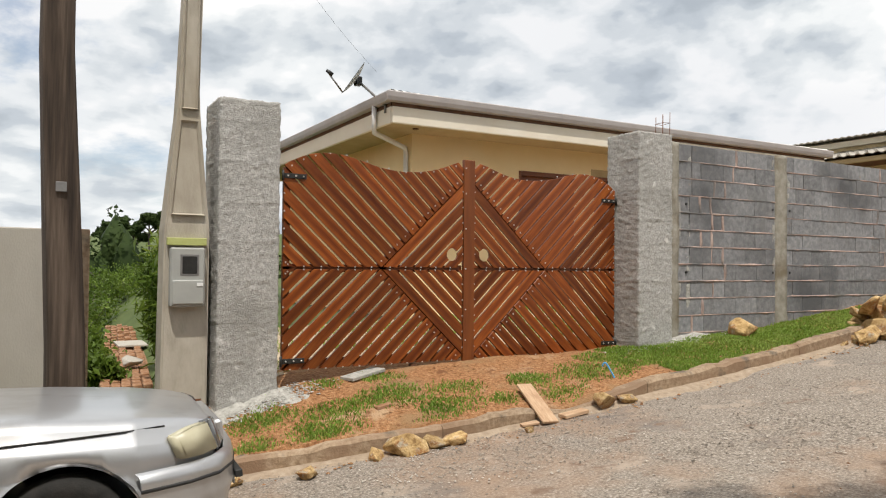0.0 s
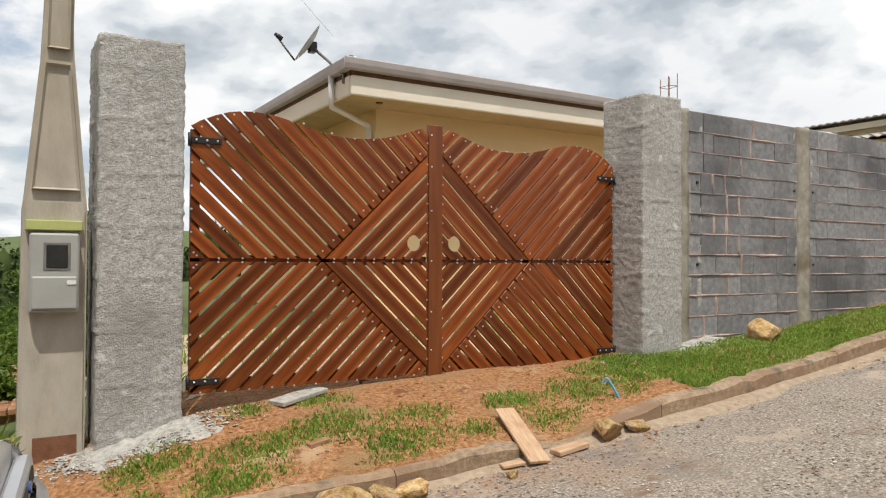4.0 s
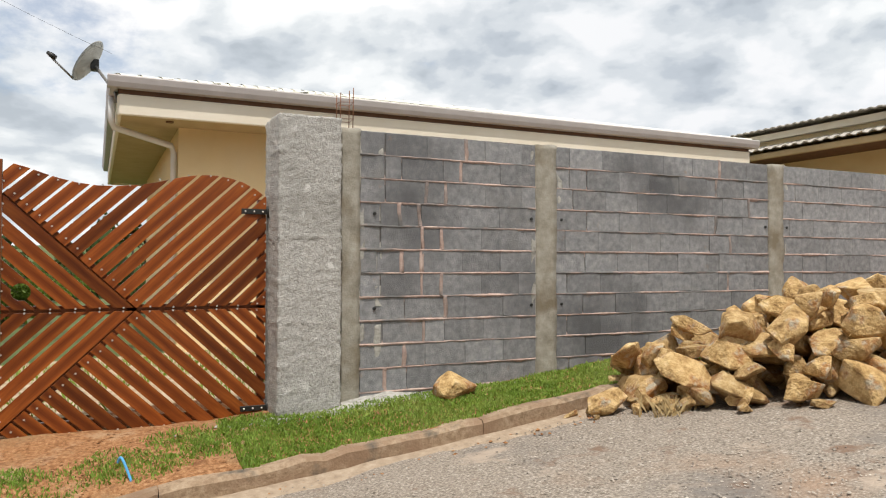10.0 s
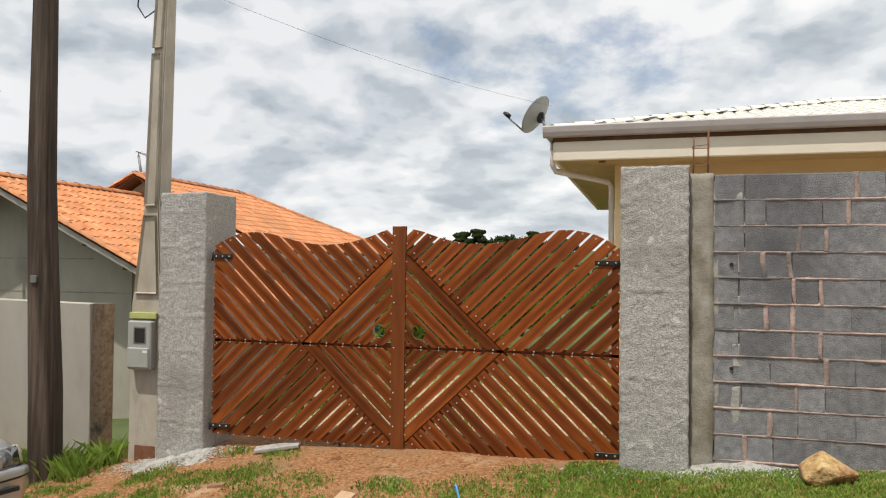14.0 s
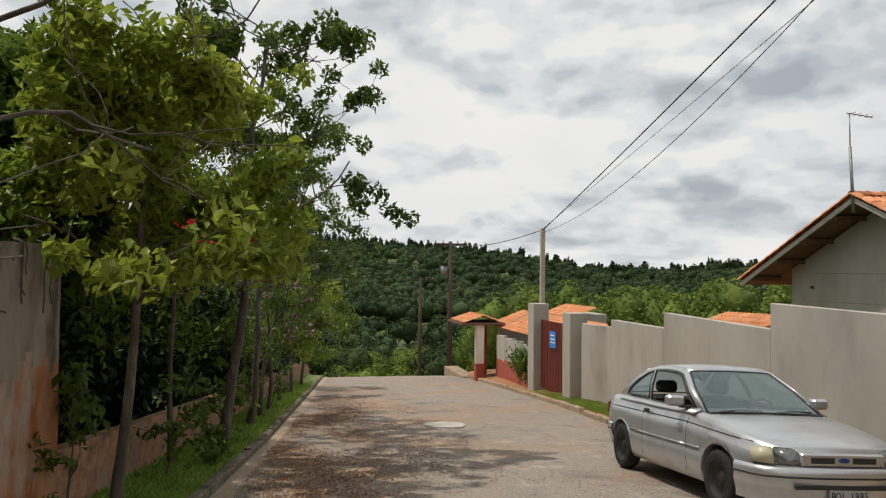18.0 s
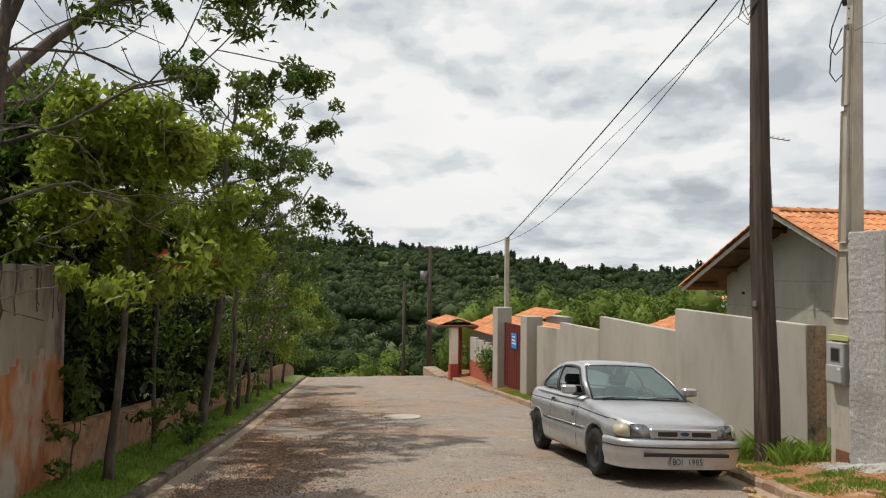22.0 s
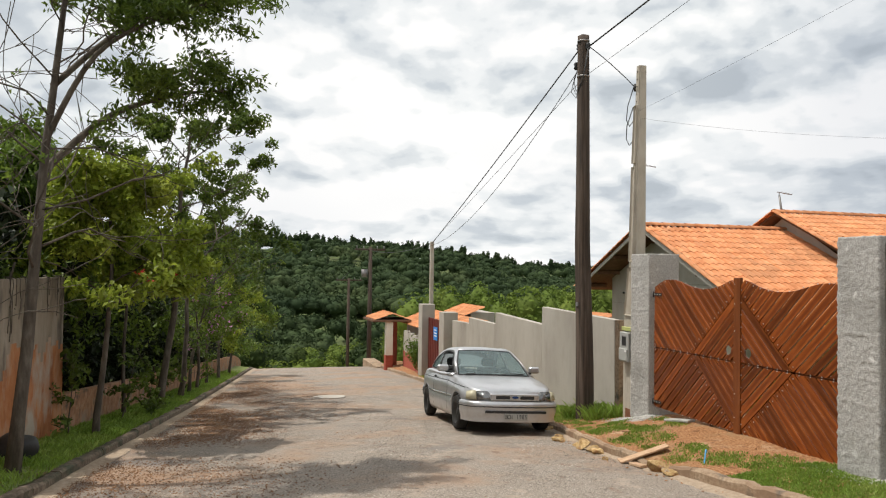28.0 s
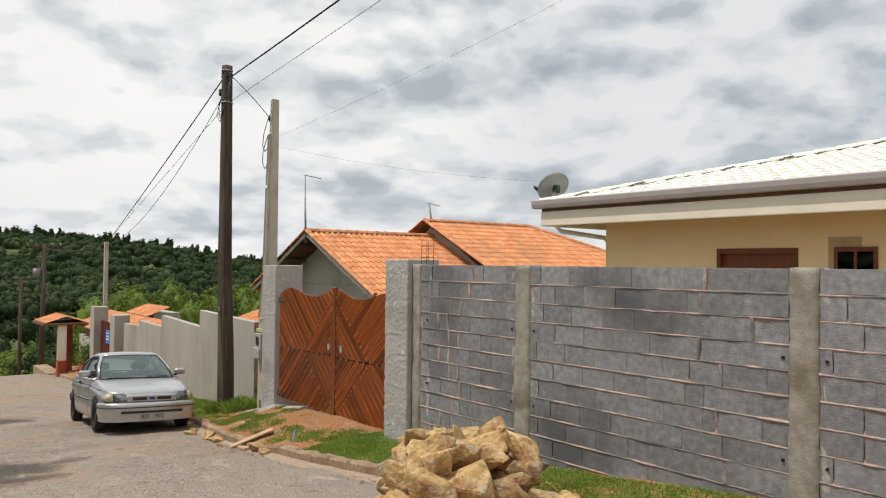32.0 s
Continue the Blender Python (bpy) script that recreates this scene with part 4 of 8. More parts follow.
# ---------------------------------------------------------------- neighbour's stepped wall
def slab(name, p0, p1, thick, zbot, ztop0, ztop1, mat, parent=None, label=""):
    """A straight upright wall piece from p0 to p1 in the plan; its top may slope."""
    a, b = Vector((*p0, 0)), Vector((*p1, 0))
    n = Vector((-(b - a).y, (b - a).x, 0)).normalized() * thick
    vs = []
    for p, zt in ((a, ztop0), (b, ztop1)):
        for q in (p, p + n):
            vs += [(q.x, q.y, zbot), (q.x, q.y, zt)]
    bm = bmesh.new()
    v = [bm.verts.new(c) for c in vs]
    for f in ((0, 1, 3, 2), (4, 6, 7, 5), (0, 4, 5, 1), (2, 3, 7, 6), (1, 5, 7, 3), (0, 2, 6, 4)):
        bm.faces.new([v[i] for i in f])
    bmesh.ops.bevel(bm, geom=bm.edges[:], offset=0.008, segments=1, affect='EDGES')
    return part(name, bm, mat, parent, label)


def build_fence():
    root = thing("wall_neighbour", label="stepped grey plastered boundary wall", category="wall", kind="structure")
    steps = [(-0.05, 1.745, -3.52, 1.79, 1.79), (-3.52, 1.40, -7.2, 1.44, 1.44), (-7.2, 1.13, -10.1, 1.11, 1.11), (-10.1, 0.93, -12.1, 0.88, 0.88)]
    for x0, z0, x1, z1, _ in steps:
        slab("wall_panel", (x0, yW(x0)), (x1, yW(x1)), -0.14, min(ip(WALL_Z, x1), ip(WALL_Z, x0)) - 0.3, z0, z1, M_PLASTER, root)
    slab("end_column", (0.10, 7.10), (-0.047, 7.11), -0.17, -0.2, 1.75, 1.75, M_KERB, root, "rough unplastered end of the wall")
    for x, y, s, zt in ((-12.55, 7.95, 0.27, 1.13), (-15.85, 8.1, 0.27, 1.24)):
        box("gate_post", (x - s, y - 0.25, -1.7), (x + s, y + 0.25, zt), M_PLASTER, root, "grey plastered gate post", 0.012)
    g = thing("sheet_gate", label="dark red sheet-metal gate, closed", category="gate")
    bm = bmesh.new()
    add_box(bm, (-15.58, 8.10, -1.35), (-12.82, 8.13, 0.75), 0.003)
    part("leaf", bm, M_REDGATE, g)
    x = -15.5
    while x < -12.85:
        box("rib", (x, 8.085, -1.33), (x + 0.05, 8.10, 0.73), M_REDGATE, g, "", 0.003)
        x += 0.23
    sgn = thing("gate_sign", label="small blue and white notice on the red gate", category="sign")
    box("plate", (-14.75, 8.06, -0.02), (-14.25, 8.08, 0.46), M_BLUE, sgn, "", 0.004)
    for i, z in enumerate((0.33, 0.22, 0.12)):
        box("lettering_bar", (-14.66, 8.055, z), (-14.36 + 0.04 * i, 8.06, z + 0.04), M_WHITE, sgn, "", 0)


build_fence()



# ---------------------------------------------------------------- tiled roofs
def tiled_plane(name, origin, along, up, cols, rows, tile_w, tile_l, inside, mat, parent, label="", wave=0.03, thick=0.012):
    """Courses of curved roof tiles over a sloping plane: along and up are unit vectors, inside(u, v) tells where the roof reaches."""
    o, a, b = Vector(origin), Vector(along), Vector(up)
    n = a.cross(b).normalized()
    if n.z < 0:
        n = -n
    vs, fs = [], []
    prof = [(0.0, 0.0), (0.16, 0.55), (0.32, 0.95), (0.5, 1.0), (0.66, 0.55), (0.8, 0.12), (1.0, 0.0)]
    for r in range(rows):
        for c in range(cols):
            u0, v0 = c * tile_w, r * tile_l
            if not inside(u0 + tile_w / 2, v0 + tile_l / 2):
                continue
            k = len(vs)
            for v, lift in ((v0 - 0.03, 0.02), (v0 + tile_l, 0.0)):
                for p, h in prof:
                    vs.append(tuple(o + a * (u0 + p * tile_w) + b * v + n * (h * wave + lift)))
            for v in (v0 - 0.03,):
                for p, h in prof:
                    vs.append(tuple(o + a * (u0 + p * tile_w) + b * v + n * (h * wave + 0.02 - thick * 1.6)))
            m = len(prof)
            for i in range(m - 1):
                fs.append((k + i, k + i + 1, k + m + i + 1, k + m + i))
                fs.append((k + 2 * m + i, k + 2 * m + i + 1, k + i + 1, k + i))
    return pydata(name, vs, fs, mat, parent, label, False)


def ridge_caps(name, p, q, mat, parent, r=0.09, step=0.36):
    p, q = Vector(p), Vector(q)
    d = (q - p); n = max(1, int(d.length / step)); d = d / n
    s = d.cross(Vector((0, 0, 1))).normalized()
    vs, fs = [], []
    for i in range(n):
        k = len(vs)
        for t, rr in ((-0.06, r * 1.12), (1.0, r * 0.92)):
            for j in range(7):
                w = math.pi * j / 6
                vs.append(tuple(p + d * (i + t) + s * math.cos(w) * rr + Vector((0, 0, math.sin(w) * rr * 0.8))))
        for j in range(6):
            fs.append((k + j, k + j + 1, k + 7 + j + 1, k + 7 + j))
    return pydata(name, vs, fs, mat, parent, "", True)


# ---------------------------------------------------------------- the cream house behind the wall
HX0, HX1, HY0, HY1 = 4.28, 15.0, 10.42, 19.2      # gutter line
HZ, OV, PITCH = 4.07, 0.95, 0.25


def build_house():
    root = thing("house", label="cream painted single-storey house with white tiled hip roof", category="house")
    wx0, wx1, wy0, wy1 = HX0 + OV - 0.08, HX1 - OV, HY0 + OV, HY1 - OV
    zb, zt = 0.2, 3.66
    # street wall with openings cut through: a door and a small window
    holes = [(7.30, 8.56, 0.75, 3.20), (9.05, 9.60, 2.2, 3.20)]
    bm = bmesh.new()
    xs = sorted({wx0, wx1, *[h[0] for h in holes], *[h[1] for h in holes]})
    for xa, xb in zip(xs, xs[1:]):
        cut = [h for h in holes if h[0] <= xa + 1e-4 and h[1] >= xb - 1e-4]
        if cut:
            add_box(bm, (xa, wy0, zb), (xb, wy0 + 0.15, cut[0][2]))
            add_box(bm, (xa, wy0, cut[0][3]), (xb, wy0 + 0.15, zt))
        else:
            add_box(bm, (xa, wy0, zb), (xb, wy0 + 0.15, zt))
    bmesh.ops.remove_doubles(bm, verts=bm.verts, dist=0.0005)
    part("wall_street", bm, M_CREAM, root)
    box("wall_side", (wx0, wy0 + 0.152, zb), (wx0 + 0.15, wy1, zt), M_CREAM, root, "", 0)
    box("wall_side", (wx1 - 0.15, wy0 + 0.152, zb), (wx1, wy1, zt), M_CREAM, root, "", 0)
    box("wall_back", (wx0 + 0.152, wy1 - 0.15, zb), (wx1 - 0.152, wy1, zt), M_CREAM, root, "", 0)
    # door with its frame
    d = box("door", (7.36, wy0 + 0.07, 0.75), (8.50, wy0 + 0.11, 3.12), M_BROWN, root, "closed dark brown timber door")
    for a, b in (((7.30, 0.75), (7.36, 3.2)), ((8.50, 0.75), (8.56, 3.2))):
        box("door_frame", (a[0], wy0 - 0.012, a[1]), (b[0], wy0 + 0.13, b[1]), M_BROWN, root)
    box("door_frame", (7.36, wy0 - 0.012, 3.12), (8.50, wy0 + 0.13, 3.2), M_BROWN, root)
    for z in (1.5, 2.3):
        box("panel_groove", (7.5, wy0 + 0.062, z), (8.36, wy0 + 0.07, z + 0.03), M_ROOFWOOD, d)
    # small window with brown frame and a taped opening for an appliance above it
    w = box("window", (9.09, wy0 - 0.016, 2.24), (9.56, wy0 - 0.013, 3.16), MATS["window glass"], root, "dark small window in a brown timber frame", 0)
    for lo, hi in (((9.05, 2.2), (9.10, 3.2)), ((9.55, 2.2), (9.60, 3.2)), ((9.10, 3.14), (9.55, 3.2)), ((9.10, 2.2), (9.55, 2.25)), ((9.31, 2.25), (9.345, 3.14))):
        box("window_frame", (lo[0], wy0 - 0.03, lo[1]), (hi[0], wy0 + 0.09, hi[1]), M_BROWN, w)
    cover = box("window_cover", (8.97, wy0 - 0.010, 2.9), (9.40, wy0 - 0.002, 3.34), M_SOFFIT, root, "brown rounded cover board behind the window frame", 0.003)
    # floor slab and ceiling close the rooms
    box("floor_slab", (wx0 + .15, wy0 + .15, 0.2), (wx1 - .15, wy1 - .15, 0.6), M_COLUMN, root, "", 0)
    # eaves: soffit, fascia, gutter
    e = 0.02
    bm = bmesh.new()
    for lo, hi in (((HX0 + .12, HY0 + .12, zt), (HX1 - .12, wy0 - .001, zt + .04)), ((HX0 + .12, wy0, zt), (wx0 + .16, HY1 - .12, zt + .04)),
                   ((wx1 - .16, wy0, zt), (HX1 - .12, HY1 - .12, zt + .04)), ((wx0 + .16, wy1 - .16, zt), (wx1 - .16, HY1 - .12, zt + .04)),
                   ((wx0 + .16, wy0 + .001, zt + .004), (wx1 - .16, wy1 - .16, zt + .04))):
        add_box(bm, lo, hi)
    part("soffit", bm, M_SOFFIT, root, "unpainted boarded soffit")
    for x, y in ((5.0, 10.95), (9.4, 10.95), (13.2, 10.95)):
        bm = bmesh.new()
        bmesh.ops.create_cone(bm, cap_ends=True, segments=14, radius1=0.05, radius2=0.05, depth=0.02, matrix=Matrix.Translation((x, y, zt - 0.008)))
        part("soffit_lamp", bm, M_ROOFWOOD, root, "dark round hole for a soffit lamp")
    f0, f1 = 3.615, 3.93
    for lo, hi in (((HX0 + .10, HY0 + .085), (HX1 - .10, HY0 + .135)), ((HX0 + .085, HY0 + .137), (HX0 + .135, HY1 - .1)), ((HX1 - .135, HY0 + .137), (HX1 - .085, HY1 - .1)), ((HX0 + .137, HY1 - .135), (HX1 - .137, HY1 - .085))):
        box("fascia", (*lo, f0), (*hi, f1 - 0.06), M_FASCIA, root, "ivory painted fascia board", 0.012)
        box("drip_board", (lo[0] + .012, lo[1] + .012, f1 - 0.058), (hi[0] - .012, hi[1] - .012, f1 + 0.08), M_ROOFWOOD, root, "dark timber edge under the gutter", 0.004)
    prof = [(0.085, 3.925), (0.0, 3.935), (-0.02, 3.99), (-0.03, 4.06), (-0.02, 4.075), (-0.005, 4.065), (0.0, 4.0), (0.02, 3.955), (0.085, 3.95)]

    def gutter(p, q, out):
        p, q, out = Vector(p), Vector(q), Vector(out)
        vs, fs = [], []
        n = len(prof)
        for c in (p, q):
            for a, z in prof:
                k = c - out * a
                vs.append((k.x, k.y, z))
        for i in range(n):
            j = (i + 1) % n
            fs.append((i, j, n + j, n + i))
        fs += [tuple(range(n)), tuple(range(n, 2 * n))]
        pydata("gutter", vs, fs, M_GUTTER, root, "mauve-grey box gutter", False)

    gutter((HX0 - .03, HY0, 0), (HX1 + .03, HY0, 0), (0, -1, 0))
    gutter((HX0, HY0 + .032, 0), (HX0, HY1, 0), (-1, 0, 0))
    gutter((HX1, HY0 + .032, 0), (HX1, HY1, 0), (1, 0, 0))
    gutter((HX0, HY1, 0), (HX1, HY1, 0), (0, 1, 0))
    tube("downpipe", [(HX0 + .03, HY0 + .6, 3.95), (HX0 + .03, HY0 + .6, 3.62), (HX0 + .06, HY0 + .66, 3.55), (wx0 - .09, HY0 + 1.02, 3.42), (wx0 - .05, HY0 + 1.07, 3.33), (wx0 - .05, HY0 + 1.07, 0.5)], 0.042, M_PIPE, root, "white plastic downpipe", 8)
    # hip roof
    half = (HY1 - HY0) / 2
    cy, cxa, cxb = HY0 + half, HX0 + half, HX1 - half
    zr = HZ - 0.06 + half * PITCH
    sl = math.hypot(1, PITCH)
    z0 = HZ - 0.075
    rows = int(half * sl / 0.36) + 1
    tiled_plane("roof_tiles", (HX0, HY0 + .075, z0 + .03), (1, 0, 0), (0, 1 / sl, PITCH / sl), int((HX1 - HX0) / 0.22) + 1, rows, 0.22, 0.36,
                lambda u, v: v / sl < u + .05 and v / sl < (HX1 - HX0) - u + .05 and v / sl < half, M_WTILE, root, "white painted clay tiles")
    tiled_plane("roof_tiles", (HX0 + .075, HY1, z0 + .03), (0, -1, 0), (1 / sl, 0, PITCH / sl), int((HY1 - HY0) / 0.22) + 1, rows, 0.22, 0.36,
                lambda u, v: v / sl < u + .05 and v / sl < (HY1 - HY0) - u + .05, M_WTILE, root, "white painted clay tiles")
    bm = bmesh.new()
    c = [bm.verts.new(p) for p in ((HX0 + .02, HY0 + .02, z0 - .02), (HX1 - .02, HY0 + .02, z0 - .02), (HX1 - .02, HY1 - .02, z0 - .02), (HX0 + .02, HY1 - .02, z0 - .02), (cxa, cy, zr - .05), (cxb, cy, zr - .05))]
    for f in ((0, 1, 5, 4), (1, 2, 5), (2, 3, 4, 5), (3, 0, 4), (3, 2, 1, 0)):
        bm.faces.new([c[i] for i in f])
    part("roof", bm, M_WTILE, root, "low white hip roof")
    for p, q in (((HX0, HY0, z0), (cxa, cy, zr)), ((HX0, HY1, z0), (cxa, cy, zr)), ((HX1, HY0, z0), (cxb, cy, zr)), ((cxa, cy, zr), (cxb, cy, zr))):
        ridge_caps("ridge_tiles", Vector(p).lerp(Vector(q), .02) + Vector((0, 0, .03)), Vector(q) + Vector((0, 0, .03)), M_WTILE, root, 0.08)


glass_material("window glass", (0.25, 0.27, 0.27))
build_house()


# ---------------------------------------------------------------- neighbour's house with orange roof
def build_neighbour():
    root = thing("house", label="grey rendered house with steep orange tiled gable roof", category="house")
    XW, XE, XR = -11.05, -3.16, -7.11
    y0, y1 = 11.95, 17.2
    ze, zr = 2.03, 3.92
    half = XE - XR
    k = (zr - ze) / half
    sl = math.hypot(1, k)
    # gable front wall
    wx0, wx1, wy = XW + 0.95, XE - 0.95, y0 + 0.85
    zb = -1.6
    bm = bmesh.new()
    pts = [(wx0, zb), (wx1, zb), (wx1, zr - (wx1 - XR) * k - .12), (XR, zr - .12), (wx0, zr - (XR - wx0) * k - .12)]
    f = [bm.verts.new((x, wy, z)) for x, z in pts]
    b = [bm.verts.new((x, wy + .15, z)) for x, z in pts]
    bm.faces.new(f); bm.faces.new(b[::-1])
    for i in range(5):
        j = (i + 1) % 5
        bm.faces.new((f[i], b[i], b[j], f[j]))
    part("wall_gable", bm, M_PLASTER, root)
    box("wall_side", (wx1 - .15, wy + .152, zb), (wx1, 26, zr - (wx1 - XR) * k - .13), M_PLASTER, root, "", 0)
    box("wall_side", (wx0, wy + .152, zb), (wx0 + .15, 26, zr - (XR - wx0) * k - .13), M_PLASTER, root, "", 0)
    box("wall_back", (wx0 + .15, 26, zb), (wx1 - .15, 26.15, 2.6), M_PLASTER, root, "", 0)
    for z in (2.25, 1.58):
        box("render_joint", (wx0 + (0.9 if z > 2 else 0.02), wy - .006, z), (wx1 - (0.9 if z > 2 else 0.02), wy + .004, z + .022), M_COLUMN, root, "darker joint line in the render", 0)
    tube("wall_vent", [(-9.35, wy - .05, 1.92), (-9.35, wy + .02, 1.92)], 0.035, M_BLACK, root, "small dark vent pipe", 8)
    rows = int(half * sl / 0.36) + 1
    cols = int((y1 - y0) / 0.2) + 1
    tiled_plane("roof_tiles", (XE, y0, ze), (0, 1, 0), (-1 / sl, 0, k / sl), cols, rows, 0.2, 0.36, lambda u, v: v / sl < half, M_OTILE, root, "bright orange clay tiles", 0.045)
    tiled_plane("roof_tiles", (XW, y0, ze), (0, 1, 0), (1 / sl, 0, k / sl), cols, rows, 0.2, 0.36, lambda u, v: v / sl < XR - XW, M_OTILE, root, "bright orange clay tiles", 0.045)
    ridge_caps("ridge_tiles", (XR, y0, zr + .015), (XR, y1, zr + .015), M_OTILE, root, 0.11)
    # small lower roof beside the gable
    tiled_plane("porch_tiles", (XE + 1.35, y0 + 1.0, ze - .62), (0, 1, 0), (-1 / sl, 0, k / sl), 14, 4, 0.2, 0.36, lambda u, v: True, M_OTILE, root, "bright orange tiles of a lower roof", 0.045)
    # taller part behind, hipped at its far end
    y2, y3, y4 = 16.6, 21.8, 26.2
    ze2, zr2 = 2.05 + 0.5, 4.45
    k2 = (zr2 - ze2) / half
    sl2 = math.hypot(1, k2)
    rows2 = int(half * sl2 / 0.36) + 1
    tiled_plane("roof_tiles", (XE, y2, ze2), (0, 1, 0), (-1 / sl2, 0, k2 / sl2), int((y4 - y2) / 0.2), rows2, 0.2, 0.36, lambda u, v: v / sl2 < half and v / sl2 < (y4 - y2) - u, M_OTILE, root, "bright orange clay tiles", 0.045)
    tiled_plane("roof_tiles", (XW, y2, ze2), (0, 1, 0), (1 / sl2, 0, k2 / sl2), int((y4 - y2) / 0.2), rows2, 0.2, 0.36, lambda u, v: v / sl2 < half and v / sl2 < (y4 - y2) - u, M_OTILE, root, "bright orange clay tiles", 0.045)
    ridge_caps("ridge_tiles", (XR, y2, zr2 + .015), (XR, y3, zr2 + .015), M_OTILE, root, 0.11)
    ridge_caps("ridge_tiles", (XE, y4, ze2 + .02), (XR, y3, zr2 + .02), M_OTILE, root, 0.11)
    # boards under the tiles
    for a, b_, za, zb_, ya, yb in ((XE, XR, ze, zr, y0, y1), (XW, XR, ze, zr, y0, y1), (XE, XR, ze2, zr2, y2, y4), (XW, XR, ze2, zr2, y2, y4)):
        yb2 = yb if yb < 20 else y3
        bm = bmesh.new()
        c = [bm.verts.new(p) for p in ((a, ya + .02, za - .02), (b_, ya + .02, zb_ - .02), (b_, yb2, zb_ - .02), (a, yb, za - .02))]
        d = [bm.verts.new((v.co.x, v.co.y, v.co.z - .05)) for v in c]
        bm.faces.new(c); bm.faces.new(d[::-1])
        for i in range(4):
            bm.faces.new((c[i], d[i], d[(i + 1) % 4], c[(i + 1) % 4]))
        part("roof_board", bm, M_ROOFWOOD, root, "brown roof boarding")
    bm = bmesh.new()
    f = [bm.verts.new(p) for p in ((wx0, y2 + .4, ze2), (wx1, y2 + .4, ze2), (XR, y2 + .4, zr2 - .1))]
    bm.faces.new(f)
    part("upper_gable", bm, M_PLASTER, root)
    # barge boards and rafters of the street gable
    for sx, xe in ((1, XE), (-1, XW)):
        p, q = Vector((xe, y0, ze - .03)), Vector((XR, y0, zr - .03))
        d = (q - p).normalized()
        n = Vector((0, 0, -1)) + d * d.z
        n = n.normalized() * .10
        bm = bmesh.new()
        c = [bm.verts.new(v) for v in (p, q, q + n, p + n)]
        e = [bm.verts.new(v.co + Vector((0, .035, 0))) for v in c]
        bm.faces.new(c); bm.faces.new(e[::-1])
        for i in range(4):
            bm.faces.new((c[i], e[i], e[(i + 1) % 4], c[(i + 1) % 4]))
        part("barge_board", bm, M_FIBRE, root, "weathered grey barge board")
        ridge_caps("verge_tiles", p + Vector((0, .02, .07)), q + Vector((0, .02, .07)), M_OTILE, root, 0.085, 0.30)
        ridge_caps("verge_tiles", Vector((xe, y2, ze2 + .04)), Vector((XR, y2, zr2 + .04)), M_OTILE, root, 0.085, 0.30)
        for t in (0.12, 0.35, 0.6, 0.85):
            c = p.lerp(q, t)
            box("purlin", (c.x - .04, y0 + .05, c.z - .17), (c.x + .04, wy + .05, c.z - .06), M_ROOFWOOD, root, "brown purlin end")
    # lower lean-to roof on the far side
    tiled_plane("lean_to_tiles", (-14.0, 12.2, 0.60), (1, 0, 0.02), (0, .95, .31), 20, 4, 0.2, 0.36, lambda u, v: True, M_OTILE, root, "orange tiles of a low lean-to", 0.045)
    box("lean_to_wall", (-14.3, 12.7, -2.0), (wx0 - .002, 13.4, 0.62), M_PLASTER, root, "", 0)
    return root


build_neighbour()


def aerial(x, y, z0, h1, h2, lean, arm, label):
    root = thing("aerial", label=label, category="antenna")
    tube("mast", [(x, y, z0), (x + lean * h1, y, z0 + h1)], [0.035, 0.03], M_STEEL, root, "dark iron mast", 6)
    tube("rod", [(x + lean * h1, y, z0 + h1), (x + lean * h1 - .01, y, z0 + h1 + h2)], 0.013, M_STEEL, root, "thin steel rod", 5)
    t = Vector((x + lean * h1 - .01, y, z0 + h1 + h2))
    tube("boom", [t - Vector((0, .08, 0)), t + Vector((.03, arm, -.07))], 0.012, M_STEEL, root, "", 5)
    for i in range(4):
        c = t + Vector((.01 * i, arm * i / 4 + .05, -.02 * i))
        tube("element", [c + Vector((-.12, 0, 0)), c + Vector((.12, 0, 0))], 0.006, M_STEEL, root, "", 4)


aerial(-7.06, 11.93, 3.55, 1.42, 0.72, -0.06, 0.55, "thin television aerial on the gable of the orange-roofed house")
aerial(-7.2, 17.0, 4.3, 0.72, 0.1, -0.2, 0.45, "small television aerial on the upper orange roof")


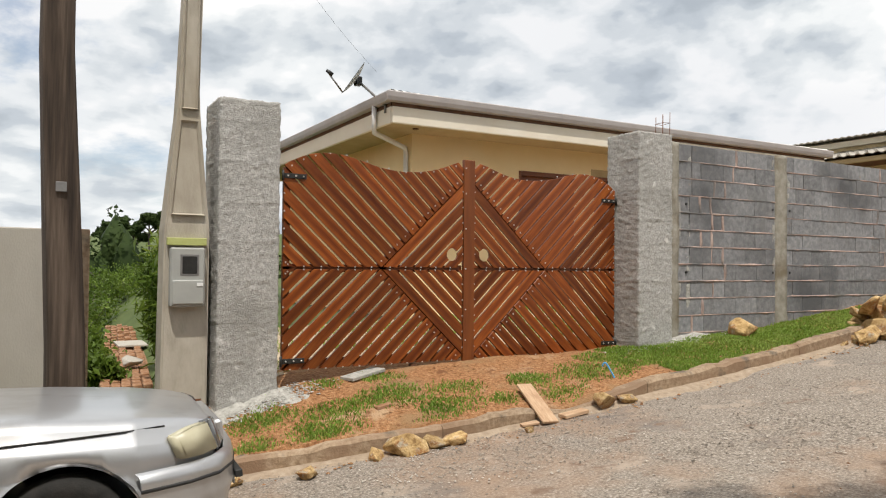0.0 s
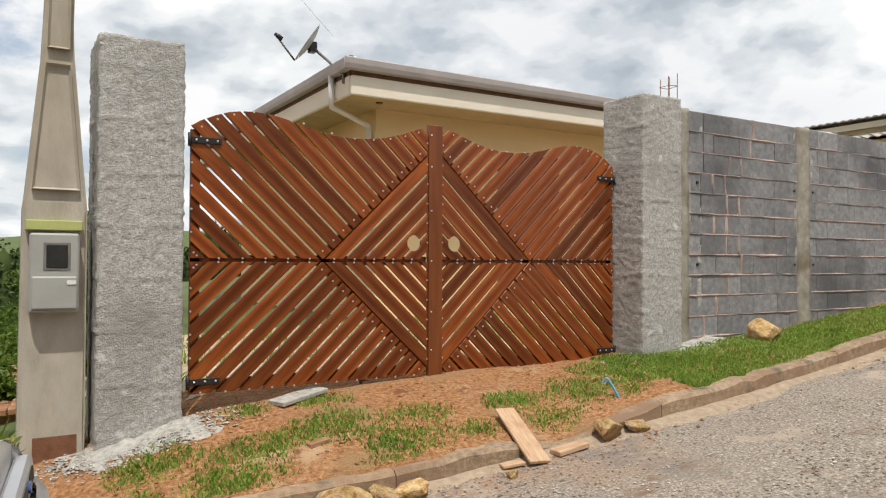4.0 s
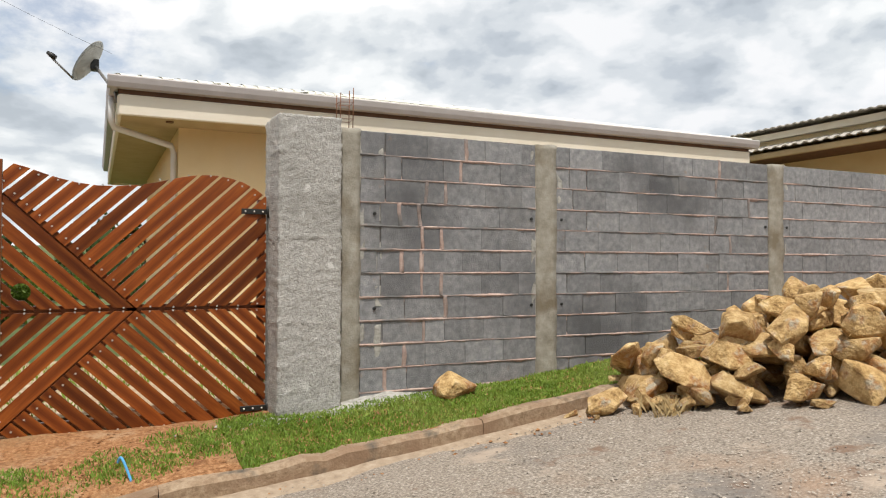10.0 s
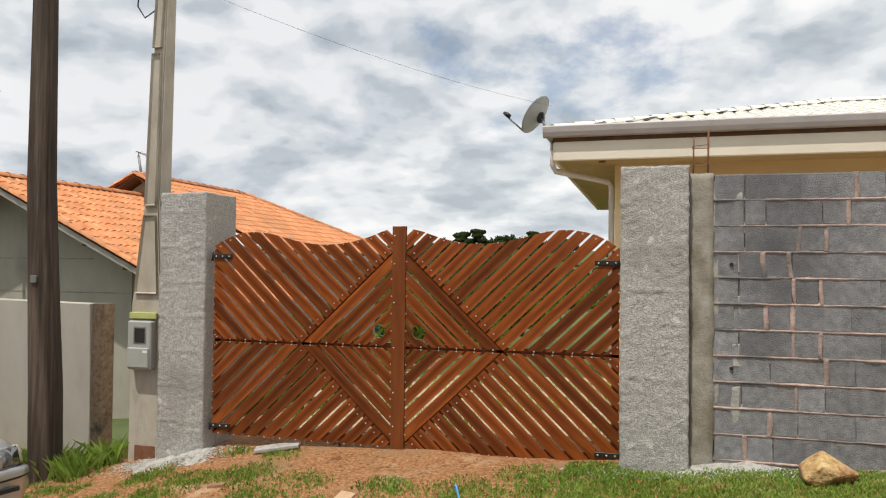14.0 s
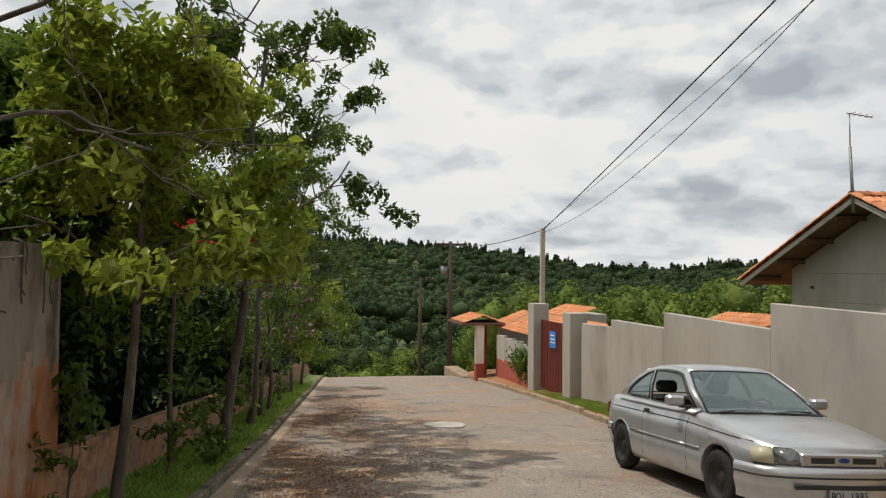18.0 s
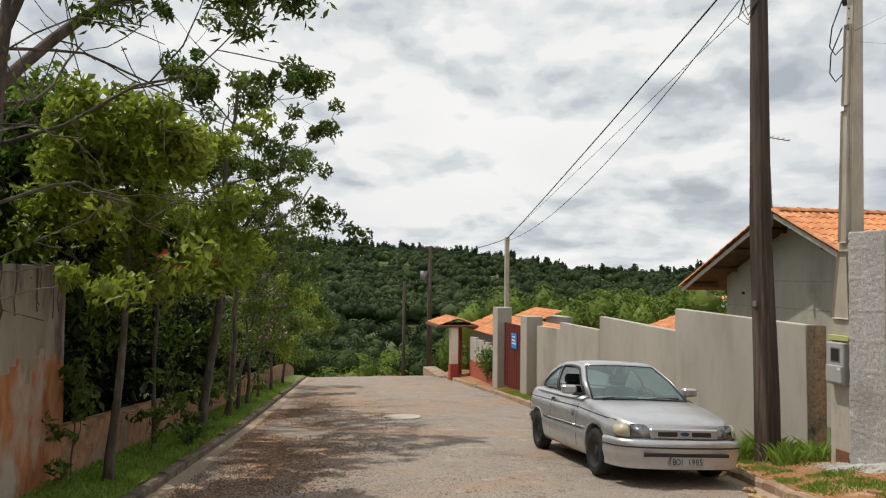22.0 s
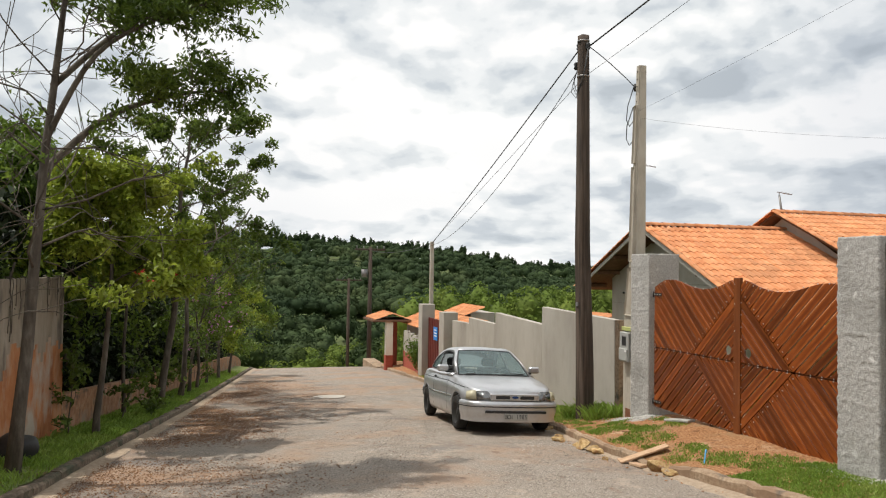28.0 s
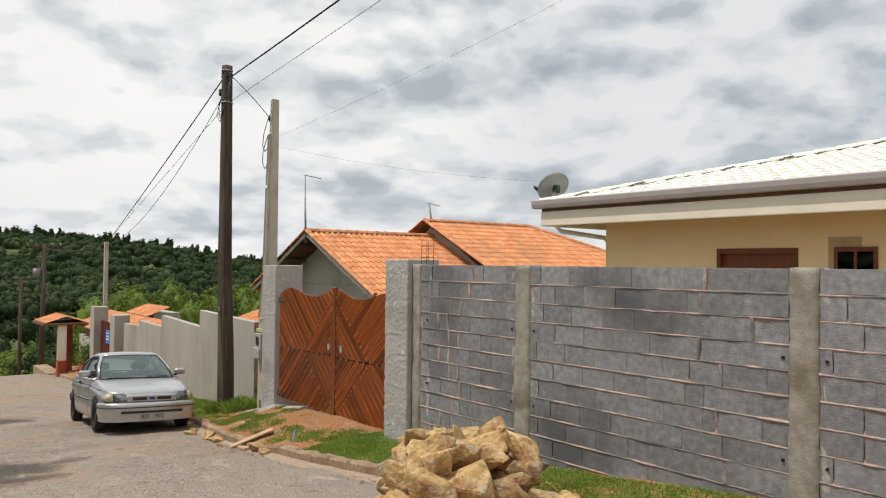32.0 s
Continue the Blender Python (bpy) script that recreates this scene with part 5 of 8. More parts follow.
# ---------------------------------------------------------------- older building up the street
def build_old():
    root = thing("house", label="older ochre house with fibre-cement roof above a tiled verandah roof", category="house")
    # verandah roof with its eave towards the new house
    tiled_plane("verandah_tiles", (16.0, 13.6, 4.06), (0, -1, 0), (.975, 0, .22), 30, 5, 0.22, 0.36, lambda u, v: True, M_FIBRE, root, "weathered verandah tiles", 0.035)
    box("verandah_beam", (16.08, 7.1, 3.92), (16.18, 13.5, 4.03), M_SOFFIT, root)
    box("verandah_ceiling", (16.2, 7.1, 4.0), (17.5, 13.5, 4.04), M_ROOFWOOD, root, "", 0)
    box("wall", (17.5, 9.6, 1.5), (24, 19, 4.62), M_CREAM, root, "", 0)
    # the verandah recess has its shade put into a browner wall colour
    box("wall_shade", (17.9, 6.6, 1.5), (24, 9.59, 4.5), M_SOFFIT, root, "recessed verandah wall, its brown standing for the shade under the roof", 0)
    box("door_post", (17.44, 9.45, 1.5), (17.56, 9.598, 4.0), M_ROOFWOOD, root, "dark door post")
    box("doorway", (17.86, 8.0, 1.5), (17.898, 8.7, 3.75), M_BROWN, root, "dark doorway", 0)
    box("upper_beam", (17.3, 9.55, 4.52), (17.42, 14.0, 4.66), M_FASCIA, root, "pale fascia board")
    box("upper_beam", (17.3, 6.4, 4.50), (17.42, 9.54, 4.64), M_ROOFWOOD, root, "dark bare eave beam")
    tiled_plane("roof_sheet", (17.0, 14.2, 4.68), (0, -1, 0), (.99, 0, .13), 46, 6, 0.18, 0.6, lambda u, v: True, M_FIBRE, root, "grey corrugated fibre-cement sheets", 0.025)
    for y in (6.6, 7.5, 8.4, 9.3):
        box("rafter", (17.05, y, 4.56), (18.4, y + .08, 4.66), M_ROOFWOOD, root, "dark rafter end")
    bm = bmesh.new()
    bmesh.ops.create_uvsphere(bm, u_segments=10, v_segments=8, radius=.09, matrix=Matrix.Translation((17.3, 9.2, 3.86)))
    part("porch_lamp", bm, M_WHITE, root, "round white porch lamp", True)


build_old()


# ---------------------------------------------------------------- poles
def build_wood_pole():
    root = thing("utility_pole", label="round weathered timber utility pole at the kerb", category="pole")
    # roughly squared trunk, its corners worn round
    AXIS = [(-0.40, -0.072), (0.9, -0.088), (3.0, -0.175), (6.72, -0.16)]
    at = lambda z: Vector((ip(AXIS, z), 6.56 - .05 * (z + .35) / 7.07, z))
    n, turn = 40, radians(8)
    vs, fs = [], []
    for i in range(n + 1):
        z = -0.35 + 7.07 * i / n
        h = ip([(-.35, .128), (1.0, .122), (3.0, .105), (6.72, .080)], z)
        c = at(z)
        for k in range(20):
            a = 2 * math.pi * k / 20
            q = h / max(abs(math.cos(a)), abs(math.sin(a)), .80) * (1 + .035 * noise.noise(Vector((math.cos(a) * 2, math.sin(a) * 2, z * .8))) - .03 * max(0, noise.noise(Vector((a * 3, 4, z * .25)))))
            vs.append((c.x + q * math.cos(a + turn), c.y + q * math.sin(a + turn), z))
    for i in range(n):
        for k in range(20):
            fs.append((i * 20 + k, i * 20 + (k + 1) % 20, (i + 1) * 20 + (k + 1) % 20, (i + 1) * 20 + k))
    fs += [tuple(range(20))[::-1], tuple(n * 20 + k for k in range(20))]
    pydata("shaft", vs, fs, M_POLEWOOD, root, smooth=True)
    for z, r in ((6.0, 0.112), (6.62, 0.108)):
        c = at(z)
        tube("steel_band", [c - Vector((0, 0, .012)), c + Vector((0, 0, .012))], r, M_STEEL, root, "", 14)
    box("tag_plate", (at(2.02).x - .035, at(2.02).y - .135, 1.98), (at(2.02).x + .035, at(2.02).y - .112, 2.05), M_STEEL, root, "small square metal tag", 0.003)
    for dx, dy, z in ((-.14, -.02, 6.56), (.13, .02, 6.5), (-.16, -.06, 6.22)):
        c = at(z) + Vector((dx, dy, 0))
        i = tube("insulator", [c + Vector((0, 0, -.07)), c + Vector((0, 0, -.035)), c, c + Vector((0, 0, .035)), c + Vector((0, 0, .07))], [.02, .045, .03, .045, .02], M_BLACK, root, "black insulator", 8)
        tube("bracket", [c, at(z)], 0.014, M_STEEL, root, "", 5)


def build_concrete_pole():
    root = thing("service_pole", label="tapering concrete service pole with recessed faces and a meter box", category="pole")
    cx, cy = 0.795, 7.03
    lean = lambda z: ip([(0, 0), (3.8, .025), (6, .115)], z)
    # broad base, tapering shaft: half widths by height
    prof = [(-0.3, 0.188, 0.15), (1.76, 0.178, 0.15), (1.80, 0.174, 0.15), (1.86, 0.168, .145), (2.72, 0.092, 0.11), (2.92, 0.084, 0.10), (5.95, 0.056, 0.065)]
    bm = bmesh.new()
    rings = []
    for z, w, d in prof:
        x = cx + lean(z)
        rings.append([bm.verts.new((x + sx * w, cy - .02 * z / 6 + sy * d, z)) for sx, sy in ((-1, -1), (1, -1), (1, 1), (-1, 1))])
    for a, b in zip(rings, rings[1:]):
        for i in range(4):
            bm.faces.new((a[i], a[(i + 1) % 4], b[(i + 1) % 4], b[i]))
    bm.faces.new(rings[0][::-1]); bm.faces.new(rings[-1])
    bmesh.ops.bevel(bm, geom=[e for e in bm.edges if abs(e.verts[0].co.z - e.verts[1].co.z) > .02], offset=0.015, segments=2, affect='EDGES')
    # recessed panel on the street face of the taper, and on the shaft above
    bm2, rim = bm, .03
    part("shaft", bm2, M_POLECON, root)
    for z0, z1, w0, w1 in ((1.88, 2.66, 0.132, 0.068), (2.76, 4.3, 0.062, 0.050), (4.36, 5.3, 0.048, 0.04)):
        x0, x1 = cx + lean(z0), cx + lean(z1)
        y = lambda z: cy - .02 * z / 6 - ip([(1.86, .145), (2.72, .11), (2.92, .10), (5.95, .065)], z) - 0.003
        bmr = bmesh.new()
        c = [bmr.verts.new(v) for v in ((x0 - w0, y(z0) - rim, z0), (x0 + w0, y(z0) - rim, z0), (x1 + w1, y(z1) - rim, z1), (x1 - w1, y(z1) - rim, z1))]
        k = [bmr.verts.new((v.co.x, v.co.y + rim + .02, v.co.z)) for v in c]
        fa = bmr.faces.new(c)
        for i in range(4):
            bmr.faces.new((c[i], k[i], k[(i + 1) % 4], c[(i + 1) % 4]))
        bmesh.ops.recalc_face_normals(bmr, faces=bmr.faces)
        r = bmesh.ops.inset_region(bmr, faces=[fa], thickness=0.022 if w0 > .06 else .012, depth=-rim + .003)
        part("recess", bmr, M_POLECON, root, "sunken panel of the pole")
    z = 5.25
    while z < 5.9:
        tube("bolt_hole", [(cx + lean(z), cy - .10, z), (cx + lean(z), cy - .07, z)], 0.010, M_BLACK, root, "", 6)
        z += 0.12
    # meter box
    mb = box("meter_box", (cx - .13, cy - .25, 1.13), (cx + .14, cy - .152, 1.61), M_METER, root, "grey plastic electricity meter box", 0.012)
    box("meter_window", (cx - .04, cy - .2575, 1.40), (cx + .075, cy - .2535, 1.54), M_BLACK, mb, "dark meter window", 0.003)
    box("window_rim", (cx - .055, cy - .254, 1.385), (cx + .09, cy - .2495, 1.555), M_STEEL, mb, "", 0.003)
    box("meter_cover", (cx - .12, cy - .27, 1.15), (cx + .13, cy - .249, 1.35), M_METER, mb, "sloping lower cover", 0.01)
    box("trim", (cx - .15, cy - .20, 1.63), (cx + .16, cy - .152, 1.69), M_LIME, root, "faded yellow-green trim over the meter", 0.004)
    box("seal_tag", (cx + .07, cy - .275, 1.30), (cx + .12, cy - .2695, 1.325), M_WHITE, mb, "", 0)
    box("foot_recess", (cx - .10, cy - .153, 0.06), (cx + .145, cy - .147, 0.37), M_RUST, root, "rust-stained hollow at the pole foot", 0.003)
    for dx, z in ((-.12, 5.62), (-.10, 4.98)):
        c = Vector((cx + .12 + dx, cy - .06, z))
        tube("insulator", [c + Vector((0, 0, -.06)), c, c + Vector((0, 0, .06))], [.025, .04, .025], M_BLACK, root, "black insulator", 8)


build_wood_pole()
build_concrete_pole()


def cable(p, q, sag, r, name="cable", label="black overhead cable", n=14, mat=None, wob=0.0):
    p, q = Vector(p), Vector(q)
    path = [p.lerp(q, i / n) - Vector((0, 0, sag * 4 * (i / n) * (1 - i / n))) + Vector((0, 0, wob * math.sin(i * 2.1))) for i in range(n + 1)]
    ob = tube(name, path, r, mat or M_CABLE, None, "", 5)
    return tagged(ob, label, "cable", "overhead cables")


MAST = (-16.4, 8.42, 3.58)
cable((-0.29, 6.49, 6.50), MAST, 0.05, 0.013, label="thick twisted black cable along the street")
cable((0.0, 6.55, 6.5), (16.5, 6.1, 7.8), 0.06, 0.014, label="thick twisted black cable along the street")
cable((-0.2, 6.5, 6.22), (-16.4, 8.40, 3.5), 0.60, 0.007, label="thin black overhead wire")
cable((-0.2, 6.52, 5.97), (-16.4, 8.44, 3.64), 0.0, 0.005, label="thin black overhead wire")
cable((-0.1, 6.53, 6.0), (16.5, 6.7, 7.95), 0.04, 0.004, label="thin black overhead wire")
cable((0.0, 6.55, 6.48), (0.8, 6.96, 5.62), -0.03, 0.008, label="service drop looping to the concrete pole", n=8)
cable((0.9, 6.95, 5.1), (4.3, 10.9, 4.45), 0.12, 0.0016, label="thin telephone wire to the house")
cable((0.9, 6.95, 5.2), (13, 10.4, 8.6), 0.2, 0.0018, label="thin telephone wire crossing the yard")
for i, (dx, dz, w) in enumerate(((0.02, 5.62, .12), (0.0, 5.3, .1))):
    pts = [(0.72 + .06, 6.94, dz), (0.62 + dx, 6.92, dz - .28), (0.6, 6.92, dz - .5), (0.68, 6.93, dz - .62), (0.78, 6.95, dz - .55)]
    tagged(tube("cable", pts, 0.008, M_CABLE, None, "", 5), "loose loop of cable hanging by the pole", "cable", "cable loops")
for a in range(3):
    pts = [(-0.28, 6.48, 6.2), (-0.4 - .05 * a, 6.45, 6.0 - .1 * a), (-0.25, 6.42, 5.75 - .06 * a), (-0.05, 6.44, 5.9), (0.02 + .03 * a, 6.5, 6.45)]
    tagged(tube("cable", pts, 0.006, M_CABLE, None, "", 5), "loose loop of cable at the pole top", "cable", "cable loops")


# satellite dish on the house corner
def build_dish():
    root = thing("satellite_dish", label="grey satellite dish on an arm at the roof corner", category="antenna")
    c = Vector((4.03, 11.2, 4.40))
    aim = Vector((-0.80, 0.17, 0.55)).normalized()
    q = aim.to_track_quat('Z', 'Y').to_matrix().to_4x4()
    bm = bmesh.new()
    rings = []
    R, dep = 0.335, 0.06
    for k in range(7):
        r = R * k / 6
        if k == 0:
            rings.append([bm.verts.new((0, 0, -dep))])
        else:
            rings.append([bm.verts.new((r * math.cos(a * math.pi / 14), r * 0.9 * math.sin(a * math.pi / 14), -dep + dep * (k / 6) ** 2)) for a in range(28)])
    for i in range(28):
        bm.faces.new((rings[0][0], rings[1][i], rings[1][(i + 1) % 28]))
    for k in range(1, 6):
        for i in range(28):
            bm.faces.new((rings[k][i], rings[k + 1][i], rings[k + 1][(i + 1) % 28], rings[k][(i + 1) % 28]))
    bmesh.ops.solidify(bm, geom=bm.faces[:], thickness=0.006)
    bmesh.ops.transform(bm, matrix=Matrix.Translation(c) @ q, verts=bm.verts)
    part("reflector", bm, M_DISH, root, "", True)
    foot = Vector((4.35, 10.70, 3.79))
    tube("mount_arm", [foot, foot + Vector((0, 0, .12)), c - aim * .10], 0.02, M_STEEL, root, "grey bent mounting arm", 7)
    box("clamp", (c.x + .03, c.y - .06, c.z - .12), (c.x + .13, c.y + .06, c.z + .02), M_BLACK, root, "", 0.01)
    low = c + q.to_3x3() @ Vector((0, -0.295, 0.0))
    if (c + q.to_3x3() @ Vector((0, 0.295, 0.0))).z < low.z:
        low = c + q.to_3x3() @ Vector((0, 0.295, 0.0))
    feed = Vector((3.62, 11.15, 4.38))
    tube("feed_arm", [low, feed], 0.013, M_STEEL, root, "", 6)
    tube("feed_horn", [feed - aim * .06 + Vector((0, 0, .03)), feed + Vector((0, 0, .03)), feed + aim * .06 + Vector((0, 0, .03))], [.03, .035, .02], M_BLACK, root, "", 8)


build_dish()



# ---------------------------------------------------------------- parked hatchback
def paint_material():
    m = material("silver car paint", [(0.50, 0.50, 0.51), (0.56, 0.56, 0.565)], 2.5, 0.31, 0.0, 400, metal=0.64, coat=0.3, spec=0.5,
                 second=[((0.40, 0.385, 0.375), 0.52, 0.78, 3.4)])
    return m


M_PAINT = paint_material()
M_TYRE = material("dusty tyre rubber", [(0.012, 0.012, 0.011), (0.03, 0.027, 0.024)], 14, 0.9, 0.3, 80)
M_RIM = material("dull steel wheel", [(0.02, 0.02, 0.019), (0.05, 0.048, 0.045)], 10, 0.5, 0.1, 60, metal=0.4)
M_TRIM = material("black plastic trim", [(0.02, 0.02, 0.02), (0.035, 0.034, 0.033)], 12, 0.6, 0.1, 80)
M_SEAT = material("dark grey seat cloth", [(0.03, 0.03, 0.032), (0.05, 0.05, 0.05)], 20, 0.95, 0.2, 120)
M_CHROME = material("bright trim metal", [(0.55, 0.55, 0.54), (0.62, 0.62, 0.61)], 8, 0.22, 0, metal=0.9)
M_AMBER = material("yellowed lamp lens", [(0.46, 0.42, 0.28), (0.54, 0.50, 0.36)], 6, 0.35, 0, coat=0.1)
M_BADGE = material("dark blue enamel", [(0.02, 0.05, 0.16), (0.03, 0.07, 0.2)], 5, 0.25, 0)
M_LAMP = material("clouded lamp glass", [(0.08, 0.08, 0.078), (0.24, 0.24, 0.235)], 16, 0.12, 0, metal=0.6, coat=1.0)
# the diffuse share stands for sky mirrored in the dusty panes
glass_material("car glass", (0.50, 0.62, 0.61), dust=0.2)


def build_car():
    car = thing("car", label="silver two-door hatchback parked at the kerb, side window open", category="car")
    AX, AR, RA, AZ = 1.262, -1.262, 0.345, 0.285
    TOP = [(-1.96, 0.78), (-1.92, 0.88), (-1.80, 0.935), (-1.2, 0.95), (-0.3, 0.925), (0.55, 0.92), (0.75, 0.912), (1.2, 0.856), (1.6, 0.79), (1.80, 0.745), (1.92, 0.705), (1.965, 0.67), (2.0, 0.60)]
    WID = [(-1.96, 0.68), (-1.85, 0.765), (-1.6, 0.81), (-1.0, 0.825), (0.4, 0.83), (1.2, 0.815), (1.6, 0.785), (1.78, 0.735), (1.86, 0.69), (1.94, 0.60)]
    SILL = [(-1.96, 0.40), (-1.7, 0.27), (-1.5, 0.2), (1.5, 0.2), (1.8, 0.24), (2.0, 0.30)]
    FRAC = [0.0, 0.08, 0.22, 0.40, 0.415, 0.60, 0.76, 0.775, 0.90, 0.965, 0.99, 1.0, 1.012]
    WFR = [0.94, 0.98, 1.0, 1.003, 0.993, 0.996, 0.988, 0.975, 0.945, 0.905, 0.85, 0.5, 0.0]

    def flank(x, z, out=0.0):
        """Half the body's width at a place along it and a height."""
        sill, top = ip(SILL, x), ip(TOP, x)
        return ip(WID, x) * float(np.interp((z - sill) / (top - sill), FRAC, WFR)) + out
    xs = sorted({*np.round(np.arange(-1.96, 2.0, 0.09), 3), 2.0, *[round(c + RA * math.cos(a * math.pi / 16), 3) for c in (AX, AR) for a in range(17)]})
    xs = [x for x in xs if x < 1.93] + [1.935]
    bm = bmesh.new()
    rings = []
    for x in xs:
        top, w, sill = ip(TOP, x), ip(WID, x), ip(SILL, x)
        low = sill
        for c in (AX, AR):
            if abs(x - c) < RA:
                low = max(low, AZ + math.sqrt(RA * RA - (x - c) ** 2))
        ring = [(w * 0.80, low + 0.005)] + [(w * k, max(low, sill + f * (top - sill))) for f, k in zip(FRAC, WFR)]
        rings.append((x, ring))
    grid = []
    for x, ring in rings:
        left = [bm.verts.new((x, y, z)) for y, z in ring]
        right = [bm.verts.new((x, -y, z)) for y, z in ring[:-1]]
        grid.append(left + right[::-1])
    for a, b in zip(grid, grid[1:]):
        for i in range(len(a) - 1):
            try:
                bm.faces.new((a[i], a[i + 1], b[i + 1], b[i]))
            except ValueError:
                pass
    bm.faces.new(grid[0]); bm.faces.new(grid[-1])
    bmesh.ops.remove_doubles(bm, verts=bm.verts, dist=0.0008)
    # the cabin is open under the glass
    gone = [f for f in bm.faces if -1.55 < f.calc_center_median().x < 0.42 and abs(f.calc_center_median().y) < 0.70 and f.calc_center_median().z > 0.8]
    bmesh.ops.delete(bm, geom=gone, context='FACES')
    body = part("body", bm, M_PAINT, car, "silver painted body", True)
    # wheel wells
    for c in (AX, AR):
        for s in (1, -1):
            vs, fs = [], []
            for k in range(13):
                a = math.pi * k / 12
                for y in (0.45, 0.80):
                    vs.append((c + (RA + .012) * math.cos(a), s * y, AZ + (RA + .012) * math.sin(a)))
            for k in range(12):
                fs.append((2 * k, 2 * k + 1, 2 * k + 3, 2 * k + 2))
            pydata("wheel_arch", vs, fs, M_TRIM, car, "dark wheel arch liner")
    box("underbody", (-1.8, -0.62, 0.21), (1.85, 0.62, 0.30), M_TRIM, car, "dark underside")
    box("bulkhead", (0.62, -.6, 0.3), (0.66, .6, 0.86), M_TRIM, car, "")
    box("cabin_floor", (-1.5, -.68, 0.30), (0.61, .68, 0.34), M_SEAT, car, "")
    # greenhouse: a pressed side frame, roof skin, tailgate and glass
    OUTER = [(0.80, 0.905), (0.42, 1.14), (0.09, 1.325), (-0.10, 1.362), (-0.45, 1.378), (-0.78, 1.365), (-1.02, 1.315), (-1.28, 1.205), (-1.52, 1.075), (-1.74, 0.955)]
    INNER = [(0.60, 0.925), (0.34, 1.095), (0.05, 1.275), (-0.12, 1.305), (-0.45, 1.318), (-0.74, 1.305), (-0.93, 1.255), (-1.12, 1.165), (-1.28, 1.065), (-1.36, 0.965)]

    def cabin_y(x, z):
        return (0.70 if x > -1.2 else 0.70 + (x + 1.2) * .10) - 0.40 * (z - .91) + 0.035 * math.sin(math.pi * min(1, max(0, (z - .91) / .45)))

    def skin(name, rows, lab, mat=M_PAINT, thick=0.02, smooth=True):
        bm = bmesh.new()
        g = [[bm.verts.new(p) for p in r] for r in rows]
        for a, b in zip(g, g[1:]):
            for i in range(len(a) - 1):
                bm.faces.new((a[i], a[i + 1], b[i + 1], b[i]))
        bmesh.ops.recalc_face_normals(bm, faces=bm.faces)
        if thick:
            bmesh.ops.solidify(bm, geom=bm.faces[:], thickness=thick)
        return part(name, bm, mat, car, lab, smooth)

    for s in (1, -1):
        mid = [((a[0] + b[0]) / 2, (a[1] + b[1]) / 2) for a, b in zip(OUTER, INNER)]
        skin("side_frame", [[(x, s * (cabin_y(x, z) - k), z) for x, z in line] for line, k in ((OUTER, .028), (mid, 0.0), (INNER, .004))], "silver side frame round the windows", thick=-.02 * s)
        skin("centre_pillar", [[(x + d, s * (cabin_y(x, z) + .004), z) for x, z in ((-.58, .93), (-.66, 1.12), (-.735, 1.31))] for d in (-.035, .035)], "silver pillar behind the door", thick=.016)
        skin("belt", [[(x, s * (cabin_y(x, .93) + q), z + .012 * (x < -.5)) for x in (.74, .3, -.2, -.7, -1.1, -1.42)] for q, z in ((.10, .89), (.03, .918), (.0, .935))], "painted sill under the windows", thick=.01)
        tube("window_seal", [(x, s * (cabin_y(x, z) + .006), z) for x, z in ((.60, .936), (.2, .936), (-.56, .940))], 0.008, M_TRIM, car, "black window seal", 5)
        tube("window_seal", [(x, s * (cabin_y(x, z) + .004), z) for x, z in ((.59, .925), (.34, 1.085), (.05, 1.265), (-.12, 1.295), (-.45, 1.308), (-.70, 1.30), (-.62, 1.12), (-.545, .94))], 0.010, M_TRIM, car, "black window seal", 5)
        rear = [(-.625, .95), (-.70, 1.12), (-.775, 1.30), (-.93, 1.25), (-1.12, 1.16), (-1.28, 1.06), (-1.355, .97)]
        tube("window_seal", [(x, s * (cabin_y(x, z) + .002), z) for x, z in rear + rear[:1]], 0.008, M_TRIM, car, "black window seal", 5)
        panes = [("rear_side_glass", rear)] + ([("front_side_glass", [(.60, .93), (.34, 1.09), (.05, 1.27), (-.12, 1.30), (-.45, 1.31), (-.70, 1.30), (-.62, 1.12), (-.545, .935)])] if s > 0 else [])
        for nm, pts in panes:
            gl = pydata(nm, [(x, s * (cabin_y(x, z) - .006), z) for x, z in pts], [tuple(range(len(pts)))], MATS["car glass"], car, "tinted side window")
            gl.visible_shadow = False
    rows = []
    for x, z in OUTER[2:7]:
        y = cabin_y(x, z) - .026
        rows.append([(x + (.06 if x > 0 else 0) * (1 - t * t), y * t, z + .024 * (1 - t * t) + .004) for t in [j / 5 - 1 for j in range(11)]])
    skin("roof", rows, "silver roof panel", thick=.03)
    for nm, line, bow, rise in (("windscreen", OUTER[:3], .085, 0.0), ("rear_window", OUTER[6:], -.05, .014)):
        vs, fs, n = [], [], 10
        for x, z in line:
            y = cabin_y(x, z) - (.045 if bow > 0 else .12)
            for i in range(n + 1):
                t = 2 * i / n - 1
                vs.append((x + bow * (1 - t * t) * (1 if nm == "windscreen" else 1), y * t, z + rise + .014 * (1 - t * t)))
        for r in range(len(line) - 1):
            for i in range(n):
                fs.append((r * (n + 1) + i, r * (n + 1) + i + 1, (r + 1) * (n + 1) + i + 1, (r + 1) * (n + 1) + i))
        gl = pydata(nm, vs, fs, MATS["car glass"], car, "tinted glass", True)
        gl.visible_shadow = False
        m = len(line) - 1
        for pts in (vs[:n + 1], vs[m * (n + 1):], vs[0::n + 1], vs[n::n + 1]):
            tube("glass_seal", pts, 0.010, M_TRIM, car, "", 5)
